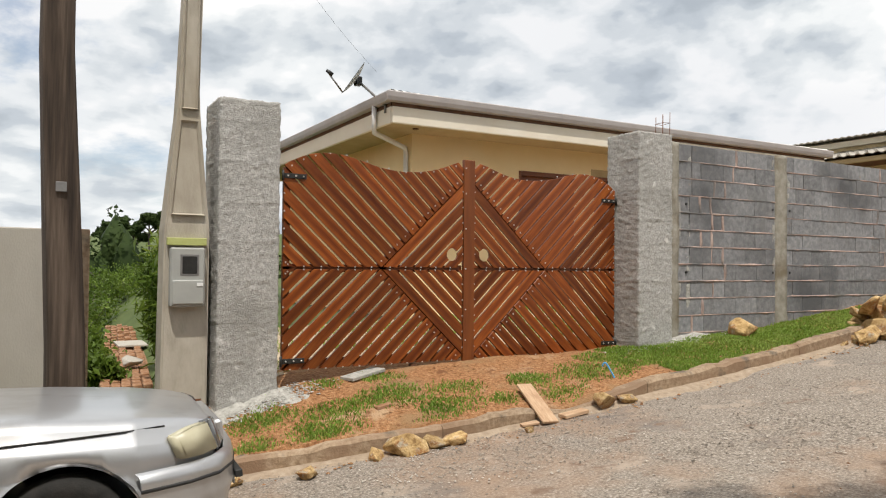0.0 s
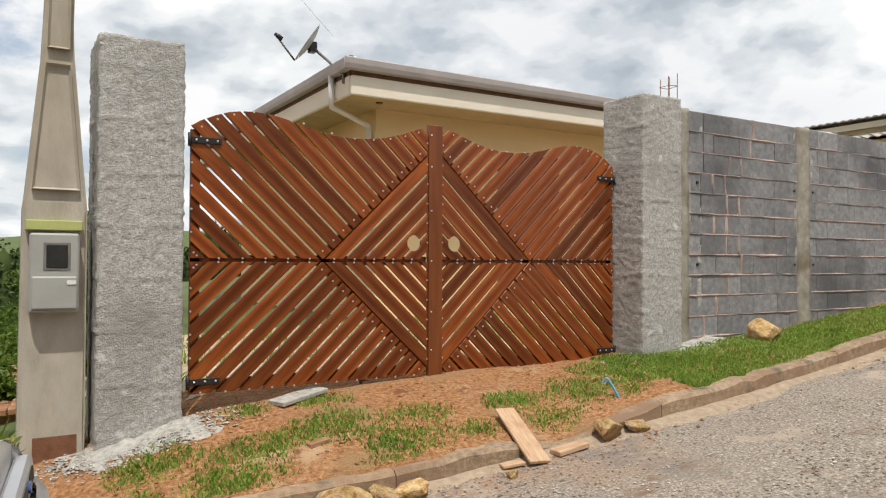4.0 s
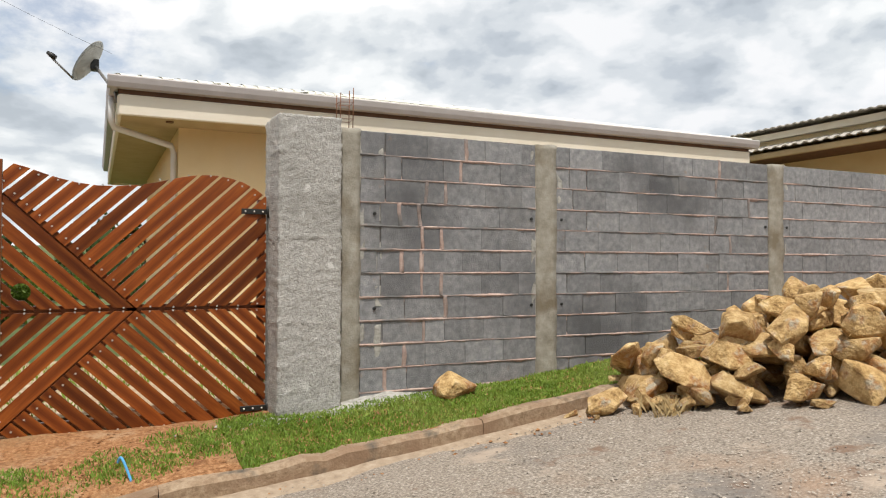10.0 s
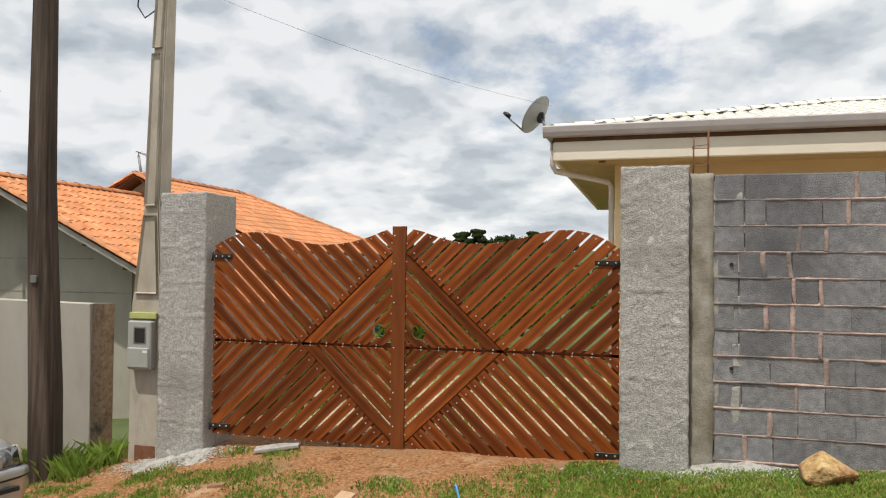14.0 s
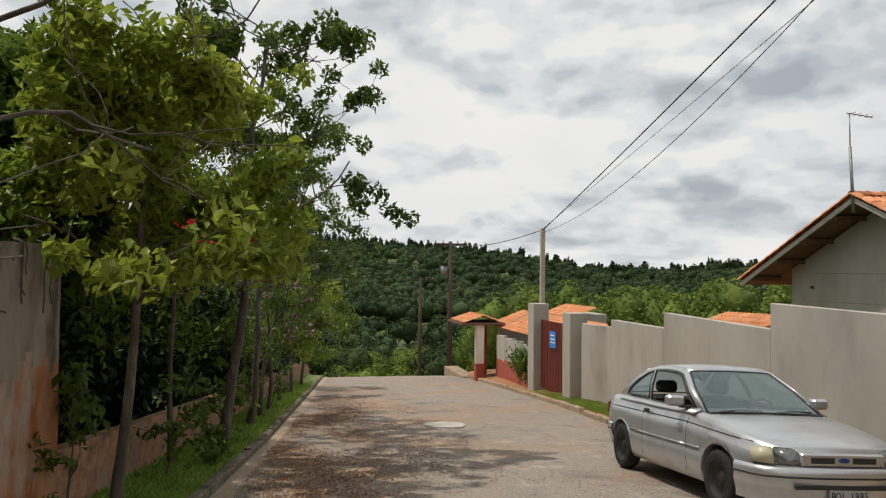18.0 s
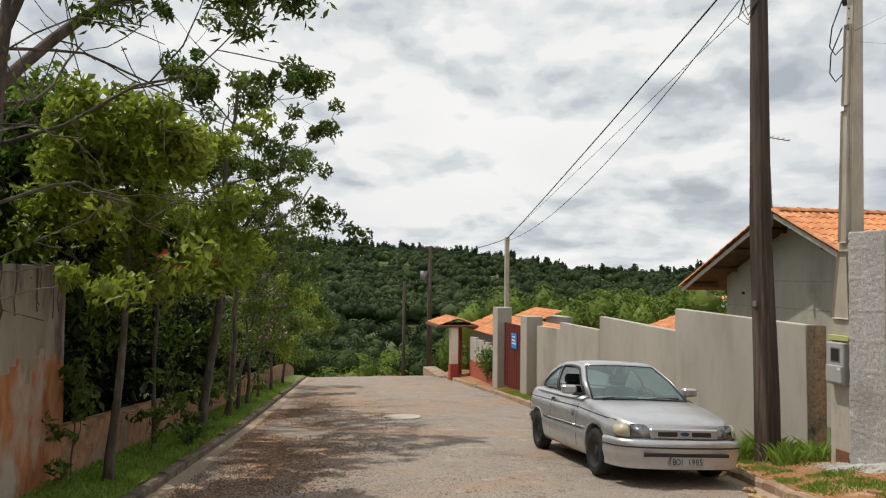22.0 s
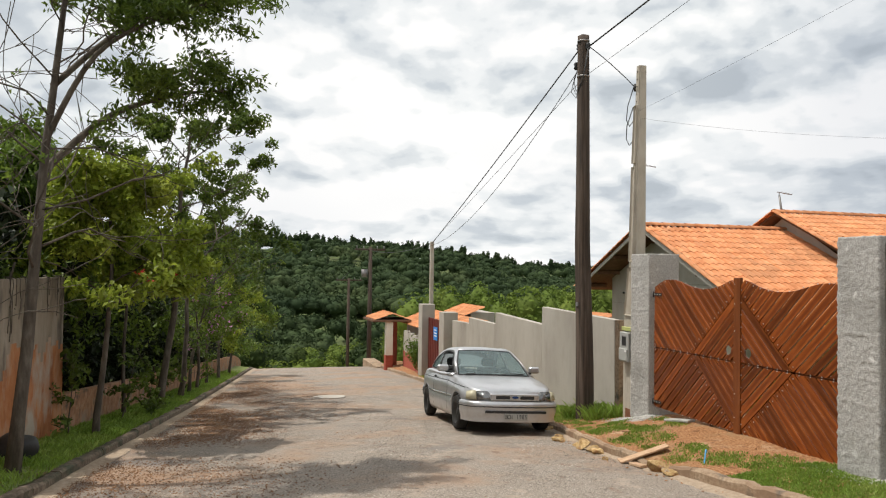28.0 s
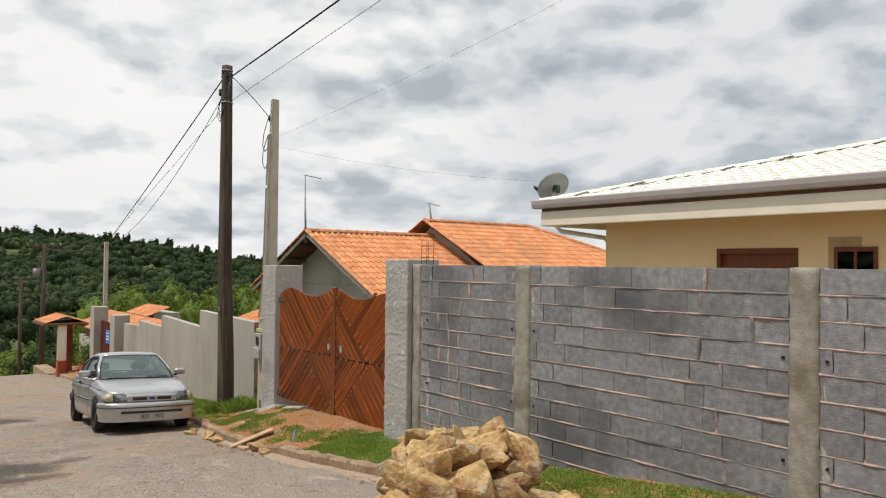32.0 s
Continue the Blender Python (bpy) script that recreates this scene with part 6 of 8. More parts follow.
        if bow < 0:
            for s in (1, -1):
                skin("tailgate_edge", [[(x, s * (cabin_y(x, z) - q), z + .012) for x, z in line] for q in (.025, .13)], "silver tailgate frame", thick=.02)
    tube("wiper", [(0.87, -.55, .915), (0.80, -.28, .935), (0.825, -.04, .93)], 0.012, M_TRIM, car, "black wiper", 5)
    tube("wiper", [(0.89, .06, .915), (0.82, .30, .935), (0.80, .56, .93)], 0.012, M_TRIM, car, "black wiper", 5)
    box("cowl", (0.62, -.66, .87), (0.86, .66, .908), M_TRIM, car, "black cowl panel", 0.006)
    # inside
    for y in (-.36, .36):
        seat = box("seat", (-.75, y - .25, .34), (-.2, y + .25, .56), M_SEAT, car, "dark cloth seat", 0.05)
        box("seat_back", (-.92, y - .24, .5), (-.74, y + .24, 1.0), M_SEAT, seat, "", 0.05)
        box("headrest", (-.90, y - .14, 1.02), (-.79, y + .14, 1.18), M_SEAT, seat, "", 0.04)
    box("rear_bench", (-1.5, -.6, .34), (-1.3, .6, .95), M_SEAT, car, "dark rear bench", 0.04)
    box("dashboard", (.25, -.66, .55), (.61, .66, .88), M_TRIM, car, "black dashboard", 0.04)
    ring = [(.12 + .05 * math.sin(a * math.pi / 10), .36 + .18 * math.cos(a * math.pi / 10), .86 + .17 * math.sin(a * math.pi / 10)) for a in range(21)]
    tube("steering_wheel", ring, 0.014, M_TRIM, car, "black steering wheel", 6)
    # bumpers
    def bumper(name, sgn, nose, zs):
        plan = [(1.60, .80), (1.80, .775), (1.93, .70), (2.0, .55), (2.035, .3), (2.045, 0)]
        plan = [(x + nose, y) for x, y in plan]
        plan = plan + [(x, -y) for x, y in plan[-2::-1]]
        prof = [(0.0, zs[0]), (0.0, zs[0] + .06), (0.025, zs[0] + .13), (0.04, zs[0] + .17), (0.03, zs[1] - .10), (0.045, zs[1] - .07), (0.035, zs[1] - .015), (0.0, zs[1])]
        vs, fs = [], []
        for x, y in plan:
            n = Vector((max(0, x - 1.2), y * .9, 0)).normalized()
            for o, z in prof:
                vs.append((sgn * (x + n.x * o), y + n.y * o, z))
        m = len(prof)
        for i in range(len(plan) - 1):
            for k in range(m - 1):
                fs.append((i * m + k, i * m + k + 1, (i + 1) * m + k + 1, (i + 1) * m + k))
        b = pydata(name, vs, fs, M_PAINT, car, "silver plastic bumper", True)
        strip_pts = []
        for x, y in plan:
            n = Vector((max(0, x - 1.2), y * .9, 0)).normalized()
            strip_pts.append((sgn * (x + n.x * .038), y + n.y * .038, zs[1] - .085))
        tube("rub_strip", strip_pts, 0.010, M_TRIM, b, "black rubbing strip", 5)
        return b
    fb = bumper("front_bumper", 1, -0.02, (0.20, 0.53))
    rb = bumper("rear_bumper", -1, -0.07, (0.26, 0.56))
    box("lower_grille", (2.03, -.52, .345), (2.066, .52, .385), M_TRIM, fb, "black air slot", 0.004)
    # grille between the lamps, with slots and a plain oval
    gr = box("grille", (1.94, -.42, .535), (2.005, .42, .655), M_PAINT, car, "silver grille panel", 0.014)
    for a, b in ((-.33, -.09), (.09, .33)):
        box("slot", (1.99, a, .568), (2.0095, b, .622), M_TRIM, gr, "black slot", 0.004)
    bm = bmesh.new()
    bmesh.ops.create_cone(bm, cap_ends=True, segments=20, radius1=.04, radius2=.04, depth=.012, matrix=Matrix.Translation((2.009, 0, .598)) @ pose(0, 0, 0, 0, 90) @ Matrix.Diagonal((.55, 1.35, 1, 1)))
    part("badge", bm, M_BADGE, gr, "plain dark blue oval badge")
    for s in (1, -1):
        def lens(name, pts, mat, lab, depth=.05):
            bm = bmesh.new()
            f = [bm.verts.new(p) for p in pts]
            b = [bm.verts.new((p[0] - depth, p[1] * .96, p[2])) for p in pts]
            bm.faces.new(f); bm.faces.new(b[::-1])
            for i in range(len(f)):
                bm.faces.new((f[i], b[i], b[(i + 1) % len(f)], f[(i + 1) % len(f)]))
            bmesh.ops.bevel(bm, geom=bm.edges[:], offset=.008, segments=2, affect='EDGES')
            return part(name, bm, mat, car, lab, True)
        lens("headlight", [(2.012, s * .36, .545), (1.955, s * .64, .54), (1.915, s * .64, .70), (1.955, s * .47, .692), (1.995, s * .36, .60)], M_LAMP, "clouded headlight")
        lens("indicator", [(1.953, s * .648, .55), (1.875, s * .745, .55), (1.80, s * .788, .555), (1.765, s * .768, .672), (1.845, s * .715, .695), (1.913, s * .648, .698)], M_AMBER, "yellowed corner indicator")
        m_ = box("mirror", (.40, s * .78 - .20 * (s < 0), .945), (.53, s * .78 + .20 * (s > 0), 1.065), M_PAINT, car, "silver door mirror", 0.028)
        box("mirror_foot", (.42, min(s * .68, s * .82), .925), (.52, max(s * .68, s * .82), .957), M_TRIM, m_, "", 0.008)
        box("door_handle", (-.48, s * .818 - .012, .805), (-.37, s * .818 + .012, .845), M_TRIM, car, "black door handle", 0.006)
        for xa, xb in ((-1.86, -1.62), (-.90, .60), (.62, .90)):
            tube("side_moulding", [(xa + (xb - xa) * i / 5, s * flank(xa + (xb - xa) * i / 5, .545, .006), .545) for i in range(6)], 0.011, M_CHROME, car, "pale side moulding", 5)
        tube("shoulder_groove", [(-1.88 + 3.60 * i / 22, s * flank(-1.88 + 3.60 * i / 22, ip([(-1.88, .80), (.6, .79), (1.8, .715)], -1.88 + 3.6 * i / 22), .003), ip([(-1.88, .80), (.6, .79), (1.8, .715)], -1.88 + 3.6 * i / 22)) for i in range(23)], 0.0055, M_TRIM, car, "dark groove along the shoulder", 4)
        for x in (-.56, .61):
            tube("door_gap", [(x + .03 * (.9 - z) ** 2, s * flank(x, z, .0005), z) for z in (.90, .82, .72, .62, .5, .4, .3, .22)], 0.004, M_TRIM, car, "", 4)
        box("tail_lamp", (-1.95, min(s * .50, s * .74), .66), (-1.90, max(s * .50, s * .74), .82), M_REDGATE, car, "red tail lamp", 0.012)
        for c in (AX, AR):
            w = thing("wheel", (c, s * .725, AZ))
            w.parent = car
            vs, fs = [], []
            prof = [(.19, .085), (.235, .095), (.275, .085), (.288, .06), (.290, 0), (.288, -.06), (.275, -.085), (.235, -.095), (.19, -.085)]
            n = 32
            for i in range(n):
                a = 2 * math.pi * i / n
                for r, y in prof:
                    vs.append((r * math.cos(a), y, r * math.sin(a)))
            m = len(prof)
            for i in range(n):
                j = (i + 1) % n
                for k in range(m - 1):
                    fs.append((i * m + k, i * m + k + 1, j * m + k + 1, j * m + k))
            pydata("tyre", vs, fs, M_TYRE, w, "dusty black tyre", True)
            vs, fs = [], []
            prof = [(.0, .055), (.05, .06), (.06, .045), (.10, .035), (.15, .05), (.172, .075), (.192, .088)]
            for i in range(n):
                a = 2 * math.pi * i / n
                for r, y in prof:
                    vs.append((r * math.cos(a), s * y, r * math.sin(a)))
            m = len(prof)
            for i in range(n):
                j = (i + 1) % n
                for k in range(m - 1):
                    fs.append((i * m + k, i * m + k + 1, j * m + k + 1, j * m + k))
            pydata("rim", vs, fs, M_RIM, w, "dull dark steel rim", True)
    # number plate
    pl = box("number_plate", (2.055, -.20, .235), (2.066, .20, .345), M_METER, fb, "grey number plate", 0.004)
    for k, ch in enumerate("BOI 1985"):
        if ch == " ":
            continue
        fc = bpy.data.curves.new("character", 'FONT')
        fc.body, fc.size, fc.extrude, fc.align_x, fc.align_y = ch, 0.098, 0.0015, 'CENTER', 'CENTER'
        tmp = bpy.data.objects.new("character", fc)
        scene.collection.objects.link(tmp)
        me = bpy.data.meshes.new_from_object(tmp)
        bpy.data.objects.remove(tmp)
        me.materials.clear()
        tx = link("character", me, M_TRIM, pl, "dark plate character")
        tx.matrix_basis = Matrix.Translation((2.136, (k - 3.5) * .047, .288)) @ pose(0, 0, 0, 90, 0, 90) @ Matrix.Diagonal((.80, 1.0, 1, 1))
    # the nose reaches a little farther out over the bumper
    for ob in car.children_recursive:
        if ob.type == 'MESH' and ob.name[:3] not in ("tyr", "rim", "cha"):
            for v in ob.data.vertices:
                v.co.x += .12 * max(0.0, v.co.x - 1.5)
    # stand it on the road
    px, py, head = -1.285, 5.088, -4.2
    k = 0.955
    zf, zb = road_z(px + 1.2, py - .75), road_z(px - 1.2, py - .66)
    zn, zk = road_z(px, py - .72), road_z(px, py + .72)
    car.matrix_basis = pose(px, py, (zn + zk) / 2 + 0.016, math.degrees(math.atan2(zk - zn, 1.44)), -math.degrees(math.atan2(zf - zb, 2.4)), head) @ Matrix.Scale(k, 4)


build_car()



# ---------------------------------------------------------------- stones
def stone_mesh(seed, shape=(1, .8, .62), cuts=11):
    """A quarried lump: a block cut by random planes, its arrises chipped."""
    rng = random.Random(seed)
    bm = bmesh.new()
    for _ in range(cuts + 4):
        d = Vector((rng.gauss(0, 1), rng.gauss(0, 1), rng.gauss(0, 1))).normalized() * rng.uniform(.44, .64)
        bm.verts.new((d.x * shape[0], d.y * shape[1], d.z * shape[2]))
    h = bmesh.ops.convex_hull(bm, input=bm.verts)
    bmesh.ops.delete(bm, geom=list({v for v in h["geom_interior"] + h["geom_unused"] if isinstance(v, bmesh.types.BMVert)}), context='VERTS')
    bmesh.ops.bevel(bm, geom=bm.edges[:], offset=.022, segments=1, affect='EDGES', profile=.6)
    bmesh.ops.triangulate(bm, faces=bm.faces[:])
    bmesh.ops.subdivide_edges(bm, edges=[e for e in bm.edges if e.calc_length() > .12], cuts=2, use_grid_fill=True)
    for v in bm.verts:
        p = v.co * 1.0
        v.co *= 1 + .035 * noise.noise(p * 2.6 + Vector((seed, 0, 0))) + .018 * noise.noise(p * 8 + Vector((seed, 3, 0)))
    bmesh.ops.recalc_face_normals(bm, faces=bm.faces)
    me = bpy.data.meshes.new("stone")
    bm.to_mesh(me); bm.free()
    me.materials.append(M_ROCK)
    return me


STONES = [stone_mesh(i + 1, random.Random(i).choice([(1.1, .8, .6), (1.2, .75, .7), (1.3, .8, .5), (1.0, .9, .75), (1.25, .95, .55)])) for i in range(24)]


def stone(x, y, z, size, seed, label="yellow broken field stone", group="", tilt=1.0):
    rng = random.Random(seed)
    ob = new("stone", STONES[seed % len(STONES)])
    ob.matrix_basis = pose(x, y, z, rng.uniform(-35, 35) * tilt, rng.uniform(-35, 35) * tilt, rng.uniform(0, 360)) @ Matrix.Scale(size, 4)
    return tagged(ob, label, "stone", group)


PILE_TOP = [(6.95, 0.78), (7.8, 0.86), (7.95, 1.20), (8.2, 1.33), (8.43, 1.44), (8.74, 1.57), (9.27, 1.74), (9.9, 1.68), (10.3, 1.50), (11.0, 1.45), (11.5, 1.4)]
PILE_MID = [(6.9, 5.42), (7.9, 5.38), (8.4, 5.08), (8.8, 4.80), (9.4, 4.48), (10.2, 4.08), (11.4, 3.72)]
PILE_HALF = [(6.9, .14), (7.3, .34), (7.9, .48), (8.5, .60), (9.2, .70), (10.2, .86), (11.0, .84), (11.5, .60)]


def build_pile():
    rng = random.Random(21)
    n = 0
    for layer in range(7):
        x = 7.98 + 0.11 * (layer % 2)
        while x < 11.45:
            cy = ip(PILE_MID, x)
            base = road_z(x, cy - .3)
            high = ip(PILE_TOP, x) - base
            z = base + 0.10 + layer * 0.138
            if z - base + 0.08 <= high:
                k = max(0.0, 1 - (z - base - .1) / high)
                half = ip(PILE_HALF, x) * (.25 + .75 * k)
                y = cy - half + rng.uniform(0, .06)
                while y < cy + half:
                    s = rng.choice((rng.uniform(0.18, 0.28), rng.uniform(0.26, 0.36), rng.uniform(.33, .43)))
                    outer = abs(y - cy) > half - 0.45 or z - base + 0.30 > high
                    if outer or rng.random() < .7:
                        stone(x + rng.uniform(-.08, .08), y + rng.uniform(-.05, .05), z + rng.uniform(-.04, .02), s, 100 + n, group="stones of the pile")
                    n += 1
                    y += s * 0.76
            x += rng.uniform(.25, .34)
    # strays at the foot of the heap
    for x, y, s in ((7.62, 5.28, .30), (7.75, 5.10, .13), (7.85, 5.18, .28), (7.95, 4.95, .16), (8.1, 4.86, .26), (7.38, 5.40, .12), (7.45, 5.46, .08), (7.48, 5.22, .07), (7.55, 5.38, .10), (7.66, 5.46, .14), (8.2, 4.52, .12), (8.6, 4.22, .14), (9.1, 4.02, .22), (9.8, 3.85, .2)):
        n += 1
        stone(x, y, road_z(x, y) + s * .22, s, 400 + n, group="stones of the pile", tilt=.5)


build_pile()
for x, y, s, sd, lab in ((6.83, 6.26, 0.38, 2, "pale yellow boulder lying on the grass by the wall"), (2.10, 5.40, .27, 4, "flat pale stone at the kerb"), (2.33, 5.40, .19, 5, "flat pale stone at the kerb"),
                         (2.49, 5.38, .19, 6, "flat pale stone at the kerb"), (1.90, 5.45, .19, 9, "small grey stone at the kerb"), (1.35, 5.38, .17, 7, "small pale stone on the road edge"),
                         (3.97, 5.37, .26, 8, "rounded brown stone at the broken kerb"), (4.20, 5.37, .18, 10, "rounded brown stone at the broken kerb"), (3.05, 5.20, .09, 12, "small pale stone at the kerb"), (-0.05, 5.85, .16, 13, "small pale stone at the kerb"), (0.9, 5.6, .14, 14, "small pale stone at the kerb")):
    z = (soil_z(x, y) if y > yR(x) else road_z(x, y)) + s * .20
    stone(x, y, z, s, sd, lab, tilt=.25)

# planks, tile and hose on the verge
def lying(name, p, q, width, thick, mat, label, category):
    p, q = Vector(p), Vector(q)
    d = q - p
    rz = math.atan2(d.y, d.x)
    ry = -math.atan2(d.z, math.hypot(d.x, d.y))
    bm = bmesh.new()
    add_box(bm, (0, -width / 2, 0), (d.length, width / 2, thick), 0.004)
    ob = part(name, bm, mat)
    ob.matrix_basis = Matrix.Translation(p) @ Euler((0, ry, rz)).to_matrix().to_4x4()
    return tagged(ob, label, category)


lying("plank", (3.45, 5.84, soil_z(3.45, 5.84) + .05), (3.30, 5.26, road_z(3.30, 5.26) + .012), .135, .022, M_PLANK, "raw plank leaning over the kerb", "plank")
lying("plank", (3.47, 5.33, road_z(3.47, 5.33) + .012), (3.72, 5.34, road_z(3.72, 5.34) + .014), .10, .03, M_PLANK, "short raw plank lying at the kerb", "plank")
lying("plank", (3.10, 5.38, road_z(3.1, 5.38) + .014), (3.24, 5.34, road_z(3.24, 5.34) + .014), .07, .02, M_PLANK, "short raw plank under the leaning one", "plank")
lying("floor_tile", (2.15, 6.70, soil_z(2.15, 6.70) + .004), (2.53, 6.84, soil_z(2.53, 6.84) + .004), .17, .03, M_CEMENT, "pale cement slab lying on the verge", "slab")
lying("brick", (2.12, 6.0, soil_z(2.12, 6.0) - .012), (2.26, 6.03, soil_z(2.26, 6.03) - .012), .06, .035, M_LATERITE, "broken orange brick on the verge", "brick")


def eased(pts, n=6):
    """A smooth path through the points."""
    p = [Vector(q) for q in pts]
    out = []
    for i in range(len(p) - 1):
        a, b, c, d = p[max(i - 1, 0)], p[i], p[i + 1], p[min(i + 2, len(p) - 1)]
        for k in range(n):
            t = k / n
            out.append(.5 * ((2 * b) + (c - a) * t + (2 * a - 5 * b + 4 * c - d) * t * t + (3 * b - a - 3 * c + d) * t ** 3))
    return out + [p[-1]]


pts = [(4.29, 5.78, soil_z(4.29, 5.78) + .10), (4.31, 5.755, soil_z(4.31, 5.75) + .135), (4.35, 5.71, road_z(4.35, 5.6) + .20), (4.39, 5.66, road_z(4.39, 5.6) + .08), (4.43, 5.60, road_z(4.43, 5.58) + .016), (4.50, 5.55, road_z(4.5, 5.55) + .014)]
tagged(tube("hose", eased(pts), 0.008, M_HOSE, None, "", 7), "thin blue water hose sticking out of the soil", "hose")


# loose gravel on the road, clods on the verge
def scatter(name, spots, size, mat, label, category, seed):
    rng = np.random.RandomState(seed)
    oct_v = np.array([(1, 0, 0), (-1, 0, 0), (0, 1, 0), (0, -1, 0), (0, 0, 1), (0, 0, -.6)], float)
    oct_f = np.array([(0, 2, 4), (2, 1, 4), (1, 3, 4), (3, 0, 4), (2, 0, 5), (1, 2, 5), (3, 1, 5), (0, 3, 5)])
    n = len(spots)
    s = rng.uniform(*size, (n, 1, 1)) * rng.uniform(.6, 1.2, (n, 6, 3)) * np.array([1, 1, .55])
    a = rng.uniform(0, 6.28, n)
    c, d = np.cos(a), np.sin(a)
    v = oct_v[None] * s
    v = np.stack([v[..., 0] * c[:, None] - v[..., 1] * d[:, None], v[..., 0] * d[:, None] + v[..., 1] * c[:, None], v[..., 2]], -1) + np.array(spots)[:, None, :]
    f = (oct_f[None] + (np.arange(n) * 6)[:, None, None]).reshape(-1, 3)
    ob = pydata(name, v.reshape(-1, 3).tolist(), f.tolist(), mat)
    return tagged(ob, label, category, kind="stuff")


M_PEBBLE = material("loose gravel", [(0.19, 0.16, 0.13), (0.31, 0.265, 0.22), (0.50, 0.45, 0.395)], 3, 0.9, 0.3, 90, island=0.42)
rg = random.Random(31)
spots = []
for _ in range(110000):
    x = rg.triangular(-16, 14, 4)
    y = yL(x) + (yR(x) - yL(x)) * rg.random()
    k = noise.noise(Vector((x * .5, y * .9, 2)))
    edge = min(y - yL(x), yR(x) - y)
    if rg.random() < .45 + k + (0.35 if edge < .8 else 0):
        spots.append((x, y, road_z(x, y) + .006))
scatter("loose_gravel", spots, (.003, .012), M_PEBBLE, "loose grey gravel strewn over the road", "gravel", 3)
spots = []
for _ in range(5000):
    x = rg.uniform(-8, 13)
    y = yR(x) + (yW(x) - yR(x)) * rg.random() * .95 - .35 * (rg.random() < .3)
    spots.append((x, y, (soil_z(x, y) if y > yR(x) + .1 else road_z(x, y) + .005)))
scatter("soil_clods", spots, (.005, .022), M_SOIL, "crumbs of red soil on the verge", "soil", 4)
spots = []
for _ in range(6000):
    if rg.random() < .5:
        x, y = 1.22 + rg.gauss(0, .26), 6.70 + rg.gauss(0, .10)
    else:
        x, y = 6.15 + rg.gauss(0, .42), 6.45 + rg.gauss(0, .075)
    spots.append((x, y, soil_z(x, y) + .004))
scatter("cement_crumbs", spots, (.004, .017), M_CEMENT, "pale grey cement crumbs at the pillar feet", "cement", 5)
spots = []
for _ in range(60000):
    x = rg.triangular(-20, 9, -3)
    y = yL(x) + .05 + abs(rg.gauss(0, 1.3))
    if y < yL(x) + 4.5 and noise.noise(Vector((x * .45, y * .8, 7))) > rg.uniform(-.35, .25):
        spots.append((x, y, road_z(x, y) + .008))
M_LITTER = material("dry leaf litter", [(0.10, 0.045, 0.02), (0.19, 0.095, 0.045), (0.28, 0.16, 0.08)], 3, 0.9, 0, island=0.35)
scatter("leaf_litter", spots, (.004, .016), M_LITTER, "brown leaf litter blown over the road", "litter", 6)

# splashed cement footings at the pillars
def apron(x0, x1, y0, y1, seed):
    vs, fs = [], []
    nx, ny = 40, 16
    for i in range(nx + 1):
        for j in range(ny + 1):
            u, v = i / nx, j / ny
            x, y = x0 + (x1 - x0) * u, y0 + (y1 - y0) * v
            h = .05 * (1 - max(abs(2 * u - 1), 1 - v) ** 2) - .026 + .03 * noise.noise(Vector((x * 4, y * 4, seed))) + .016 * noise.noise(Vector((x * 17, y * 17, seed)))
            vs.append((x, y, soil_z(x, y) + h))
    for i in range(nx):
        for j in range(ny):
            fs.append((i * (ny + 1) + j, (i + 1) * (ny + 1) + j, (i + 1) * (ny + 1) + j + 1, i * (ny + 1) + j + 1))
    tagged(pydata("cement_apron", vs, fs, M_CEMENT, smooth=True), "rough grey cement splashed round the pillar foot", "cement")


apron(.78, 1.85, 6.38, 6.86, 1)
apron(5.30, 6.95, 6.22, 6.58, 2)



# ---------------------------------------------------------------- leaves
def leaf_cloud(name, centres, size, mat, seed, parent=None, label="", droop=0.0, slim=0.45, flat=0.0, out=None):
    """Many small folded leaves, one at each centre, as one mesh."""
    rng = np.random.RandomState(seed)
    c = np.asarray(centres, float)
    n = len(c)
    d = rng.normal(size=(n, 3)); d[:, 2] = d[:, 2] * (1 - flat) - droop
    d /= np.linalg.norm(d, axis=1, keepdims=True)
    u = rng.normal(size=(n, 3)); u[:, 2] += 1.2
    if out is not None:
        u = np.asarray(out) + rng.normal(size=(n, 3)) * .45
        d -= u * ((d * u).sum(1) / (u * u).sum(1))[:, None]
        d /= np.linalg.norm(d, axis=1, keepdims=True) + 1e-9
    s = np.cross(d, u); s /= np.linalg.norm(s, axis=1, keepdims=True) + 1e-9
    up = np.cross(s, d)
    L = rng.uniform(*size, (n, 1))
    w = L * slim * rng.uniform(.8, 1.2, (n, 1))
    p0, p3 = c - d * L * .5, c + d * L * .5 - up * L * .12
    p1, p2 = c + s * w * .5 + up * w * .18, c - s * w * .5 + up * w * .18
    v = np.stack([p0, p1, p3, p2], 1).reshape(-1, 3)
    k = np.arange(n)[:, None] * 4
    f = np.concatenate([k + np.array([[0, 1, 2]]), k + np.array([[0, 2, 3]])], 1).reshape(-1, 3)
    me = bpy.data.meshes.new(name)
    me.vertices.add(len(v)); me.vertices.foreach_set("co", v.ravel())
    me.loops.add(len(f) * 3); me.loops.foreach_set("vertex_index", f.ravel().astype(np.int32))
    me.polygons.add(len(f)); me.polygons.foreach_set("loop_start", (np.arange(len(f)) * 3).astype(np.int32))
    me.update(calc_edges=True)
    me.validate()
    return link(name, me, mat, parent, label)


